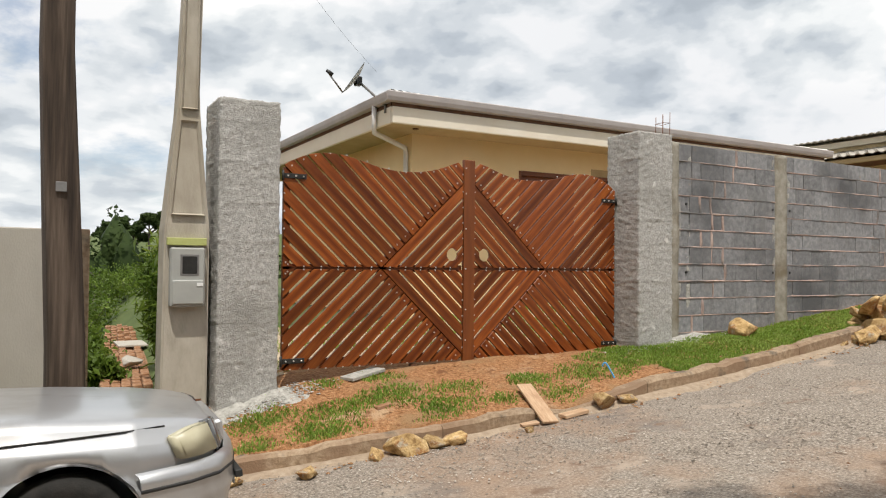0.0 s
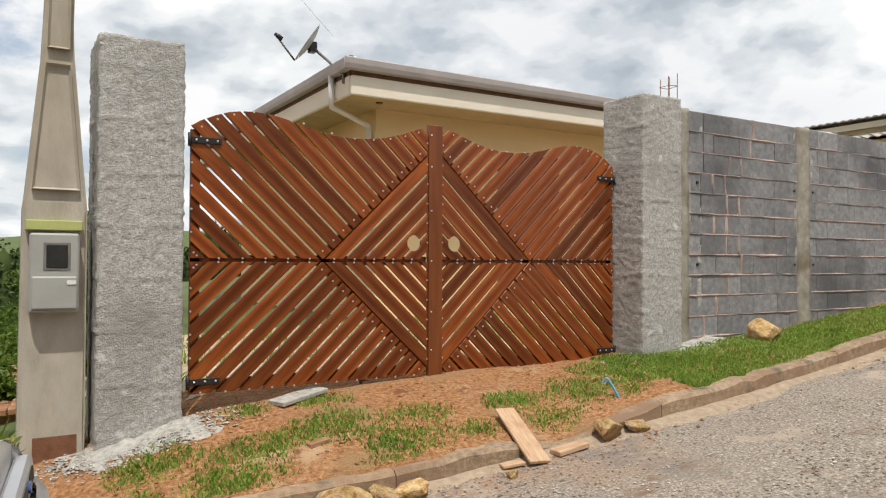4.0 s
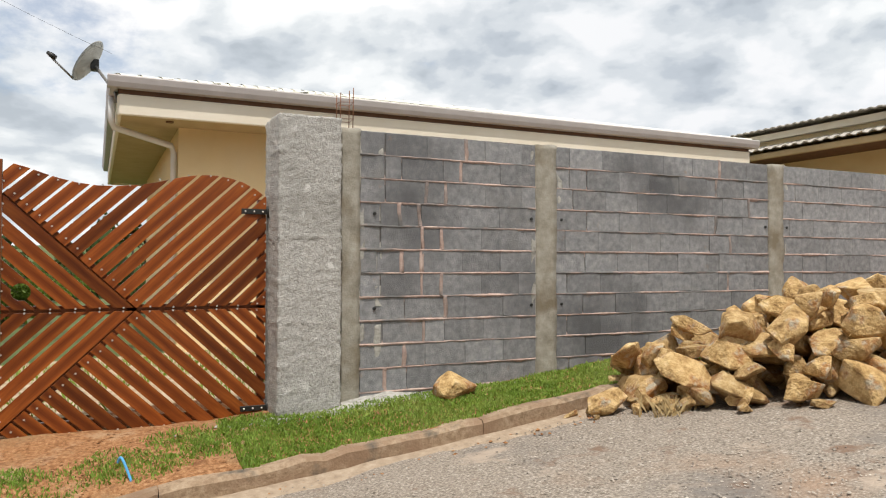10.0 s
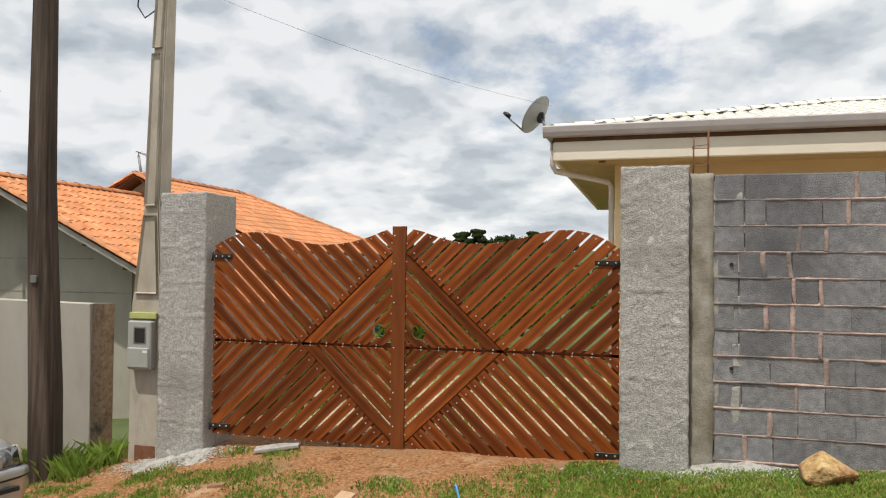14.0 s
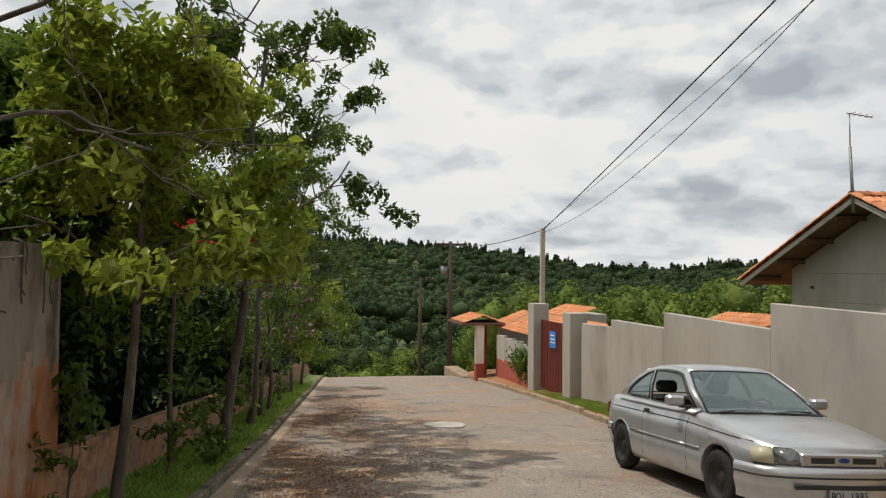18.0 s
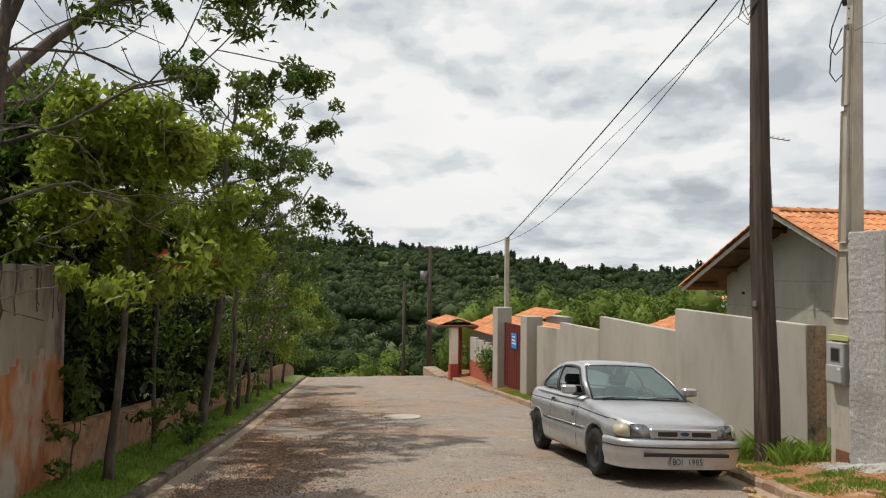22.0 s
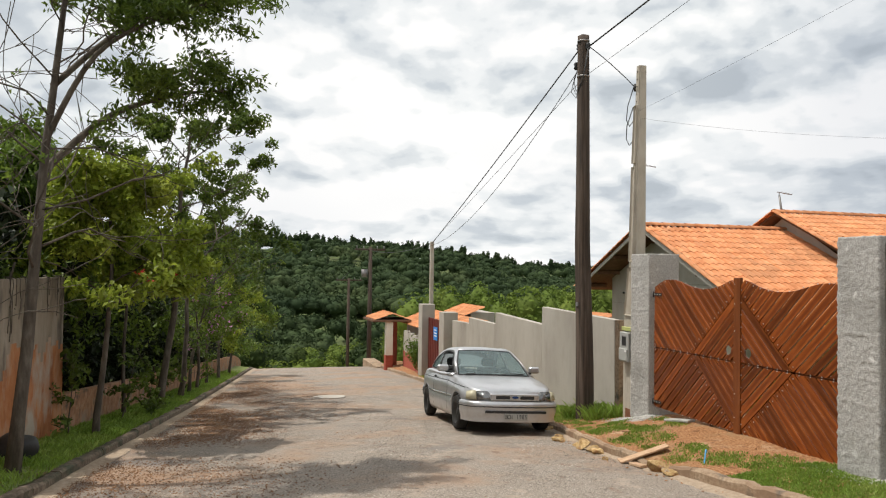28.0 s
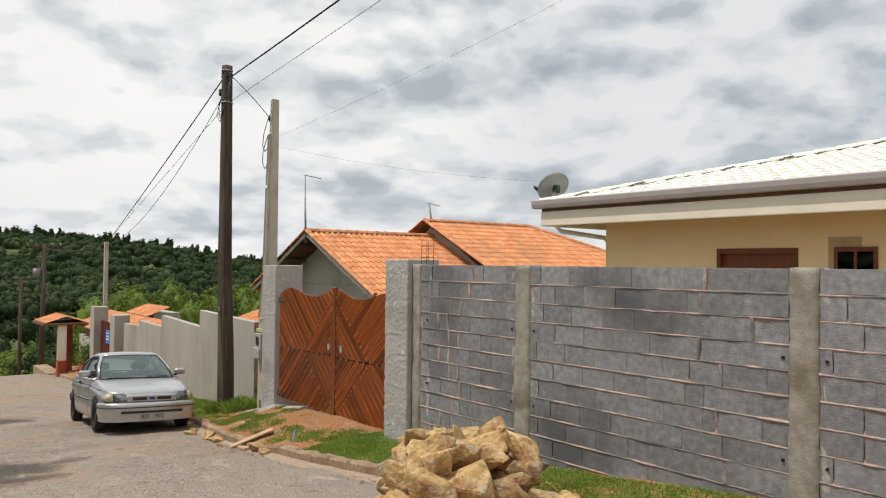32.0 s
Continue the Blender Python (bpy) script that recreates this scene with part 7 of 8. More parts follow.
def grow(rng, p, d, length, r, depth, limbs, tips, spread=0.7, up=0.25, twist=0.16, keep=0.72, kids=(2, 3)):
    """Adds a limb with its branches: limbs takes (path, radii), tips the twig points that bear leaves."""
    n = 5 if depth > 1 else 4
    path, radii = [p.copy()], [r]
    q, e = p.copy(), d.normalized()
    for i in range(n):
        e = (e + Vector((rng.gauss(0, twist), rng.gauss(0, twist), rng.gauss(0, twist) + up * .12))).normalized()
        q = q + e * (length / n)
        path.append(q.copy()); radii.append(r * (1 - .45 * (i + 1) / n))
        if depth <= 1:
            tips.append(q.copy())
    limbs.append((path, radii))
    if depth <= 0:
        return
    for k in range(rng.randint(*kids)):
        t = rng.uniform(.45, 1.0)
        i = min(n - 1, int(t * n))
        b = path[i].lerp(path[i + 1], t * n - i if t < 1 else 1)
        side = Vector((rng.gauss(0, 1), rng.gauss(0, 1), rng.gauss(0, .45) + up))
        nd = (e * (1 - spread) + side.normalized() * spread).normalized()
        grow(rng, b, nd, length * keep * rng.uniform(.75, 1.15), radii[i] * .62, depth - 1, limbs, tips, spread, up, twist, keep, kids)


def tree(name, base, height, lean, r, seed, label, leaf_mat, leaves, leaf_size, depth=4, crown_from=0.35, spread=.65, blob=.22, blooms=None, bare=0.0, up=.25, arms=7, reach=.42, slim=.45, axis_bend=.15, deep=.72, limb=.55, leaf_from=0.0, share=.6):
    rng = random.Random(seed)
    root = thing(name, base, 0, label, "tree")
    limbs, tips = [], []
    n = 9
    path, radii = [], []
    q = Vector((0, 0, -0.12))
    d = (Vector((lean[0], lean[1], 1))).normalized()
    for i in range(n + 1):
        path.append(q.copy()); radii.append(r * (1.25 if i == 0 else 1 - .75 * i / n))
        d = (d + Vector((rng.gauss(0, axis_bend * .5), rng.gauss(0, axis_bend * .5), .05))).normalized()
        q = q + d * (height / n)
    limbs.append((path, radii))
    starts = []
    for k in range(arms):
        starts.append(len(limbs))
        t = crown_from + (1 - crown_from) * (k + rng.random()) / arms
        i = min(n - 1, int(t * n))
        b = path[i].lerp(path[i + 1], t * n - i)
        a = k * 2.4 + rng.uniform(-.5, .5)
        nd = Vector((math.cos(a), math.sin(a), rng.uniform(.15, .7)))
        grow(rng, b, nd, height * reach * rng.uniform(.6, 1.0) * (1.15 - .6 * (t - crown_from) / (1 - crown_from)), radii[i] * limb, depth - 2, limbs, tips, spread, up, .2, deep)
    vs_fs = [tube_data(pth, [max(x, .004) for x in rd], 7 if rd[0] > .02 else 5) for pth, rd in limbs]
    merged("trunk", vs_fs[:1], M_BARK, root, "", True)
    for a, b in zip(starts, starts[1:] + [len(vs_fs)]):
        merged("limb", vs_fs[a:b], M_BARK, root, "", True)
    if leaves:
        cs = []
        live = [t for t in tips if rng.random() > bare and t.z > leaf_from * height]
        live = rng.sample(live, max(8, int(len(live) * share)))
        sizes = [rng.uniform(.45, 1.0) for _ in live]
        for _ in range(leaves):
            k = rng.randrange(len(live))
            t, q = live[k], sizes[k] * blob * .72
            v = Vector((rng.gauss(0, 1), rng.gauss(0, 1), rng.gauss(0, .75)))
            v *= q / max(.5, v.length * .72) if v.length > 1.6 else q
            cs.append((t.x + v.x, t.y + v.y, t.z + v.z))
        ob = leaf_cloud("crown", cs, leaf_size, leaf_mat, seed, root, "", droop=.25, slim=slim)
    if blooms:
        mat, count, size = blooms
        cs = []
        for _ in range(count // 9):
            t = rng.choice(tips)
            for _ in range(9):
                cs.append((t.x + rng.gauss(0, .07), t.y + rng.gauss(0, .07), t.z + rng.gauss(0, .06) + .05))
        leaf_cloud("blossom", cs, size, mat, seed + 1, root, "bright blossom", slim=.8)
    return root


def strip_y(x, k=.45):
    return yL(x) - .1 - k * .8


# street trees on the grass strip
tree("street_tree", (-0.40, -1.20, verge_l(-.4, -1.2)), 3.75, (.0, -.02), .055, 9, "crooked street tree with fresh light green crown and red blossom", M_LEAFBRIGHT, 15000, (.08, .15), 4, .50, .62, .24, blooms=(M_REDBLOOM, 63, (.05, .08)), arms=12, reach=.36, axis_bend=.16, limb=.42, leaf_from=.50, share=.5)
tree("street_tree", (-4.6, -.66, verge_l(-4.6, -.66)), 6.0, (.02, .08), .085, 4, "slender street tree with leaf tufts at its twig ends", M_LEAFMID, 11000, (.08, .14), 4, .42, .62, .19, arms=13, reach=.32, limb=.42, leaf_from=.40, share=.45)
tree("street_tree", (-3.2, -1.14, verge_l(-3.2, -1.14)), 4.3, (.02, .06), .04, 27, "slim street tree with fresh yellow-green leaves", M_LEAFBRIGHT, 9000, (.08, .14), 4, .45, .62, .2, arms=12, reach=.33, limb=.42, leaf_from=.45, share=.5)
tree("street_tree", (-7.6, strip_y(-7.6), verge_l(-7.6, -1)), 5.2, (.03, .10), .07, 14, "tall airy street tree with small leaf tufts at its twig ends", M_LEAFMID, 8500, (.06, .11), 4, .45, .66, .17, arms=13, reach=.34, limb=.4, leaf_from=.4, share=.42)
tree("street_tree", (-9.2, strip_y(-9.2), verge_l(-9.2, -.9)), 3.9, (.14, .16), .05, 19, "leaning airy street tree with sparse leaf tufts", M_LEAFMID, 3200, (.06, .11), 4, .5, .66, .15, arms=9, reach=.48, limb=.45, leaf_from=.5, share=.4)
tree("street_tree", (-10.6, strip_y(-10.6), verge_l(-10.6, -.9)), 3.2, (.05, .12), .05, 17, "low street tree with pink blossom", M_LEAF, 6500, (.07, .13), 4, .35, .66, .26, blooms=(M_PINK, 330, (.06, .11)), arms=9, reach=.48, limb=.45)
tree("street_tree", (-13.0, strip_y(-13), verge_l(-13, -.5)), 2.8, (.0, .10), .05, 23, "thin half-bare street tree", M_LEAF, 1500, (.07, .12), 4, .30, .66, .22, arms=12, reach=.5, bare=.3, limb=.4)
tree("street_tree", (-16.5, strip_y(-16.5), verge_l(-16.5, 0)), 3.4, (.0, .05), .06, 29, "leafy street tree down the hill", M_LEAFBRIGHT, 4500, (.09, .16), 4, .3, .66, .26, arms=9, reach=.42, limb=.45)
tree("street_tree", (-21.0, strip_y(-21), verge_l(-21, .5)), 3.6, (.0, .05), .06, 31, "leafy street tree down the hill", M_LEAF, 4500, (.1, .18), 4, .3, .66, .28, arms=9, reach=.42, limb=.45)
# the near tree with many bare twigs
bare = tree("bare_tree", (2.72, -1.55, verge_l(2.7, -1.5)), 6.3, (-.03, .07), .075, 43, "tall street tree, its lower twigs bare", M_LEAFMID, 2500, (.07, .12), 4, .34, .62, .20, bare=.1, arms=20, reach=.26, axis_bend=.05, limb=.28, leaf_from=.80, share=.55)


def leafy_limb(root, pts, r, leaves, seed, from_=.5):
    """A long limb with leaf tufts on its outer twigs; the points are in the world."""
    rng = random.Random(seed)
    o = root.matrix_basis.translation
    path = [p - o for p in eased(pts, 5)]
    n = len(path) - 1
    pieces = [tube_data(path, [r * (1 - .8 * i / n) for i in range(n + 1)], 6)]
    cs = []
    for k in range(26):
        t = rng.uniform(.25, 1.0)
        q = path[min(n, int(t * n))]
        d = Vector((rng.gauss(0, .8), rng.gauss(0, .8) + .3, rng.gauss(0, .5) + .15)).normalized() * rng.uniform(.25, .6)
        m = q + d * .5 + Vector((0, 0, .04))
        pieces.append(tube_data([q, m, q + d], [.009, .006, .003], 4))
        if t > from_:
            for tip in (q + d, m):
                for _ in range(leaves // 30):
                    cs.append((tip.x + rng.gauss(0, .10), tip.y + rng.gauss(0, .10), tip.z + rng.gauss(0, .06)))
    merged("limb", pieces, M_BARK, root, "", True)
    leaf_cloud("crown", cs, (.07, .125), M_LEAFMID, seed, root, "leaf tufts at the twig ends", droop=.1, slim=.32)


leafy_limb(bare, [(2.70, -1.40, 3.5), (2.45, -.75, 4.25), (2.2, .0, 4.62), (2.02, .52, 4.75)], .045, 2600, 3)
leafy_limb(bare, [(2.66, -1.28, 4.5), (2.4, -.6, 5.3), (2.2, .05, 5.7), (2.1, .6, 5.85)], .035, 3000, 5, .4)
leafy_limb(bare, [(2.68, -1.33, 3.9), (3.0, -.8, 4.8), (3.0, -.1, 5.3), (2.9, .3, 5.5)], .035, 2200, 7, .5)
tree("bare_tree", (4.6, strip_y(4.6, .65), verge_l(4.6, -1.6)), 3.3, (-.20, .0), .035, 47, "thin bare street tree with twisted grey twigs", M_LEAF, 250, (.05, .09), 4, .30, .66, .12, bare=.4, arms=14, reach=.36, limb=.26, leaf_from=.8)
# larger trees in the garden behind the old wall
tree("garden_tree", (-2.3, -2.75, land(-2.3, -2.75)), 4.1, (.0, .03), .12, 53, "dark leafy tree behind the old wall", M_LEAF, 26000, (.08, .16), 4, .42, .62, .34, arms=12, reach=.36, limb=.35, share=.7)
tree("garden_tree", (-5.2, -3.0, land(-5.2, -3.0)), 4.6, (.0, .03), .12, 59, "dark leafy tree behind the old wall", M_LEAF, 16000, (.10, .18), 4, .42, .62, .34, arms=11, reach=.36, limb=.35, share=.7)


# saplings and weeds on the strip
def sapling(x, k, h, seed, mat=None):
    tree("sapling", (x, strip_y(x, k), verge_l(x, strip_y(x, k))), h, (0.05, .05), .014, seed, "small leafy sapling in the grass", mat or M_LEAFMID, 230, (.08, .15), 3, .25, .6, .12, arms=6, reach=.4)


for i, (x, k, h) in enumerate(((-2.4, .6, 1.25), (-3.1, .25, .7), (-5.4, .55, 1.0), (-6.4, .8, 1.3), (-8.4, .5, 1.1), (-0.3, .85, 1.2), (-11.5, .5, 1.2))):
    sapling(x, k, h, 60 + i)


# the thicket behind the low wall: inner leaves painted dark for its shade
def thicket(name, x0, x1, depth, z_of, count, mat, size, seed, label, back=0.5, low=.1):
    rng = random.Random(seed)
    cs = []
    clumps = []
    for _ in range(int((x1 - x0) * 9)):
        x = rng.uniform(x0, x1)
        y = yL(x) - 1.25 - back * rng.random() - depth * rng.random() ** 1.6
        clumps.append((x, y, rng.uniform(low, 1.0) * z_of(x, y) + land(x, y), rng.uniform(.3, .75)))
    for _ in range(count):
        x, y, z, r = rng.choice(clumps)
        v = Vector((rng.gauss(0, 1), rng.gauss(0, 1), rng.gauss(0, 1))).normalized() * r * rng.uniform(.55, 1.0)
        cs.append((x + v.x, min(y + v.y, yL(x) - 1.0), max(land(x, y), z + v.z * .8)))
    ob = leaf_cloud(name, cs, size, mat, seed, droop=.2)
    return tagged(ob, label, "foliage", kind="stuff")


def tall(x, y):
    return ip([(-30, 3.2), (-20, 3.0), (-14, 3.0), (-9, 3.3), (-4, 3.5), (0, 3.6), (4, 3.4)], x) * (.75 + .35 * noise.noise(Vector((x * .6, y * .6, 4))))


thicket("thicket", -30, 4.5, 3.5, tall, 70000, M_LEAFDARK, (.12, .24), 71, "dense thicket behind the low wall, its shade put into the leaf colour")
# the sunlit outside is painted too, as a thin layer of lighter leaves
thicket("thicket", -16, 4.0, 1.2, lambda x, y: tall(x, y) * 1.08, 9000, M_LEAF, (.09, .18), 73, "outer leaves of the thicket, in a lighter colour standing for sunlight", .2, .62)
thicket("thicket", -4, 9, 2.6, lambda x, y: 3.3, 30000, M_LEAFDARK, (.14, .28), 75, "dense thicket behind the old wall, its shade put into the leaf colour", .6)
# stems in the thicket, then an added dark sheet for the shade behind
rg = random.Random(77)
for i in range(26):
    x = rg.uniform(-14, 4)
    y = yL(x) - 1.3 - rg.random() * 1.6
    z = land(x, y)
    a = Vector((x, y, z - .1))
    b = a + Vector((rg.gauss(0, .3), rg.gauss(0, .3), rg.uniform(2.2, 4.2)))
    ob = tube("stem", [a, a.lerp(b, .4) + Vector((rg.gauss(0, .1), 0, 0)), a.lerp(b, .7) + Vector((rg.gauss(0, .1), 0, 0)), b], [.05, .04, .03, .015], M_BARK, None, "", 6)
    tagged(ob, "thin grey stem standing in the thicket", "stem", "thicket stems")
# added backing sheet; its blackness stands for shade deep in the thicket
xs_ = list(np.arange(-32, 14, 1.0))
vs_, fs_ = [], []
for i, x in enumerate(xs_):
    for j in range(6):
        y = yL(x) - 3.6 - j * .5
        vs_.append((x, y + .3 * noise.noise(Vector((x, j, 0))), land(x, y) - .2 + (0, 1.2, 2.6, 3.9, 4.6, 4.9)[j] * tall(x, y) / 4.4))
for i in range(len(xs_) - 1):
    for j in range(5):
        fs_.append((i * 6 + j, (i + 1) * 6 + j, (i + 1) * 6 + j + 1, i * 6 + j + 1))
tagged(pydata("bank", vs_, fs_, M_BACKSHADE, smooth=True), "added near-black sheet standing for the shade at the back of the thicket", "bank", kind="structure")


# ---------------------------------------------------------------- old walls on that side
def wall_run(name, x0, x1, step, off, thick, top, mat, label, nz=12):
    vs, fs = [], []
    xs = list(np.arange(x0, x1 - 1e-6, step)) + [x1]
    for x in xs:
        y = yL(x) - off
        zb, zt = verge_l(x, y) - .3, top(x)
        for k in range(nz + 1):
            z = zb + (zt - zb) * k / nz
            vs.append((x, y + .008 * noise.noise(Vector((x * 3, z * 3, 1))), z + (.012 * noise.noise(Vector((x * 5, 0, 2))) if k == nz else 0)))
        vs.append((x, y - thick, zt)); vs.append((x, y - thick, zb))
    m = nz + 3
    for i in range(len(xs) - 1):
        for k in range(m - 1):
            fs.append((i * m + k, (i + 1) * m + k, (i + 1) * m + k + 1, i * m + k + 1))
    fs += [tuple(range(m)), tuple((len(xs) - 1) * m + k for k in range(m))]
    ob = pydata(name, vs, fs, mat)
    bm = bmesh.new(); bm.from_mesh(ob.data); bmesh.ops.recalc_face_normals(bm, faces=bm.faces); bm.to_mesh(ob.data); bm.free()
    return tagged(ob, label, "wall", kind="structure")


old = wall_run("wall_old", -0.46, 14.0, .1, .92, .16, lambda x: 2.40, M_OLDWALL, "old stained render wall, orange with splashed soil", 40)
old.data.materials.append(M_SPLASHED)
for f in old.data.polygons:
    c = f.center
    edge = verge_l(c.x, c.y) + 1.32 + .35 * noise.noise(Vector((c.x * 1.3, 2, 0))) + .22 * noise.noise(Vector((c.x * 4, c.z * 2, 5))) - .12 * max(0, c.x)
    if c.z < edge:
        f.material_index = 1
wall_run("wall_low", -34, -0.47, .4, .94, .15, lambda x: ip(ROAD_Z, x) + .74, M_LATERITE, "low orange-stained boundary wall before the thicket")
# dry roots hanging over the old wall
rg = random.Random(83)
for i in range(22):
    x = rg.uniform(-.4, 2.6)
    y = yL(x) - .905
    pts = [(x, y - .05, 2.43), (x + .01, y + .012, 2.40)]
    z = 2.4
    for k in range(rg.randint(2, 6)):
        z -= rg.uniform(.06, .16)
        pts.append((x + rg.gauss(0, .03), y + .014, z))
    tagged(tube("root", pts, .006, M_BARK, None, "", 4), "thin dry root creeping down the old wall", "root", "wall roots")
bm = bmesh.new()
bmesh.ops.create_icosphere(bm, subdivisions=3, radius=.22)
for v in bm.verts:
    v.co *= 1 + .25 * noise.noise(v.co * 7)
    v.co.z *= .8
bag = part("rubbish_bag", bm, M_TRIM, None, "", True)
bag.matrix_basis = Matrix.Translation((1.85, -1.72, verge_l(1.85, -1.72) + .14))
tagged(bag, "crumpled black rubbish bag by the wall", "bag")


# ---------------------------------------------------------------- grass
def grass(name, spots, size, seed, label, mat=None):
    rng = np.random.RandomState(seed)
    c = np.asarray(spots, float)
    n = len(c)
    a = rng.uniform(0, 6.28, n)
    h = rng.uniform(*size, n)
    w = rng.uniform(.004, .009, n)
    lean = rng.normal(0, .45, (n, 2)) * h[:, None]
    sx, sy = np.cos(a) * w, np.sin(a) * w
    p0 = c + np.stack([sx, sy, np.zeros(n) - .01], 1)
    p1 = c - np.stack([sx, sy, np.zeros(n) + .01], 1)
    p2 = c + np.stack([lean[:, 0] * .4 - sx * .7, lean[:, 1] * .4 - sy * .7, h * .6], 1)
    p3 = c + np.stack([lean[:, 0], lean[:, 1], h], 1)
    v = np.stack([p0, p1, p2, p3], 1).reshape(-1, 3)
    k = np.arange(n)[:, None] * 4
    f = np.concatenate([k + np.array([[0, 1, 2]]), k + np.array([[0, 2, 3]])], 1).reshape(-1, 3)
    ob = pydata(name, v.tolist(), f.tolist(), mat or M_GRASS)
    return tagged(ob, label, "grass", kind="stuff")


TUFTS = [(2.40, 6.65, .42), (2.0, 6.7, .28), (2.28, 6.22, .42), (2.93, 6.10, .36), (2.64, 5.84, .5), (3.17, 5.74, .24), (3.68, 6.05, .28), (3.80, 5.74, .30), (4.35, 5.98, .5), (4.85, 6.2, .5),
         (1.25, 6.32, .36), (1.84, 6.15, .36), (1.64, 5.82, .42), (1.08, 5.85, .3)]


def verge_green(x, y):
    """How grassy the verge is: thick uphill of the second pillar, patchy before the gate."""
    g = .55 * noise.noise(Vector((x * 1.1, y * 1.6, 5))) + .35 * noise.noise(Vector((x * 3, y * 3, 8)))
    v = (y - yR(x)) / max(.1, yW(x) - yR(x))
    if x > 5.0:
        g += .75 - .9 * sm(.78, 1.0, v)
    elif x > 0.7:
        g += .95 * max(-.2, max(1 - math.hypot((x - a) / r, (y - b) / (r * .75)) for a, b, r in TUFTS)) - .12
    elif x > -1.4:
        g += .12
    else:
        g += .5
    return g


rg = random.Random(91)
spots = []
while len(spots) < 150000:
    x = rg.triangular(-16, 13, 4)
    y = yR(x) + .08 + (yW(x) - yR(x)) * rg.random()
    if verge_green(x, y) > (rg.uniform(-.05, .35) if x > 5.0 or x < .7 else rg.uniform(-.02, 1.0)):
        spots.append((x, y, soil_z(x, y)))
grass("verge_grass", spots, (.009, .032), 5, "short bright green grass on the verge")
spots = []
while len(spots) < 40000:
    x = rg.triangular(-24, 6, -2)
    y = yL(x) - .1 - .85 * rg.random()
    if noise.noise(Vector((x * 1.3, y * 2, 1))) > rg.uniform(-.8, .2):
        spots.append((x, y, verge_l(x, y)))
grass("strip_grass", spots, (.03, .10), 6, "short green grass below the old wall")
spots = []
for cx, cy in ((-.45, 6.5), (-.05, 6.72), (.35, 6.9), (-.3, 6.8), (.25, 6.55), (-.6, 6.9)):
    for _ in range(170):
        x, y = cx + rg.gauss(0, .09), cy + rg.gauss(0, .09)
        spots.append((x, y, verge_r(x, y)))
grass("weeds", spots, (.10, .30), 7, "taller green weeds round the pole foot")
spots = [(7.98 + rg.gauss(0, .10), 4.93 + rg.gauss(0, .05), road_z(7.5, 4.8) + .01) for _ in range(260)]
grass("straw", spots, (.05, .17), 8, "tuft of dry straw at the stone heap", M_DRY)
# the yard behind the gate: pale soil and grass seen between the boards
def yard_z(x, y):
    return land(x, y) + .012
strip("yard", list(np.arange(1.2, 17, .6)), [lambda x, k=k: 7.45 + k * .5 for k in range(9)], yard_z, M_YARD, "pale dry soil of the yard behind the gate", "yard")
spots = []
for _ in range(7000):
    x, y = rg.uniform(1.3, 9), rg.uniform(7.5, 11)
    if noise.noise(Vector((x, y, 3))) > -.05:
        spots.append((x, y, yard_z(x, y)))
grass("yard_grass", spots, (.03, .10), 9, "patchy grass in the yard")



# ---------------------------------------------------------------- passage beside the concrete pole
def build_passage():
    root = thing("garden_wall", label="crumbling low brick wall running back beside the pole", category="wall")
    rng = random.Random(3)
    # courses of old bricks along the wall top and its near end
    b = bmesh.new()
    a, c = Vector((0.74, 9.3, 0)), Vector((1.58, 18.5, 0))
    d = (c - a); L = d.length; d = d / L
    s = Vector((d.y, -d.x, 0))
    core = bmesh.new()
    vs = []
    for k, (t, w) in enumerate(((0.1, .25), (L, .22))):
        p = a + d * t
        for q in (p - s * w, p + s * w):
            vs += [core.verts.new((q.x, q.y, -1.0)), core.verts.new((q.x, q.y, 0.07))]
    for f in ((0, 1, 3, 2), (4, 6, 7, 5), (0, 4, 5, 1), (2, 3, 7, 6), (1, 5, 7, 3)):
        core.faces.new([vs[i] for i in f])
    part("core", core, M_LATERITE, root, "orange mortar core of the wall")
    me = bpy.data.meshes.new("brick")
    bb = bmesh.new(); add_box(bb, (0, 0, 0), (.2, .10, .06), .008); bb.to_mesh(me); bb.free()
    me.materials.append(M_LATERITE)
    t = 0.0
    while t < L - .3:
        for j in range(5):
            if rng.random() < .9:
                p = a + d * (t + rng.uniform(0, .03)) + s * (-.27 + j * .11)
                ob = new("brick", me); ob.parent = root
                ob.matrix_basis = pose(p.x, p.y, .072 + rng.uniform(-.01, .02), rng.uniform(-3, 3), rng.uniform(-3, 3), math.degrees(math.atan2(d.y, d.x)) + rng.uniform(-4, 4))
        t += .215 if t < 4 else .5
    tagged(box("white_slab", (.95, 13.3, .14), (1.40, 14.1, .17), M_PATCH), "white slab lying on the garden wall", "slab")
    s_ = stone(.84, 10.8, .22, .28, 5, "whitewashed stone lying on the garden wall", tilt=.2)
    s_.data = s_.data.copy()
    s_.data.materials[0] = M_PATCH
    return root


build_passage()


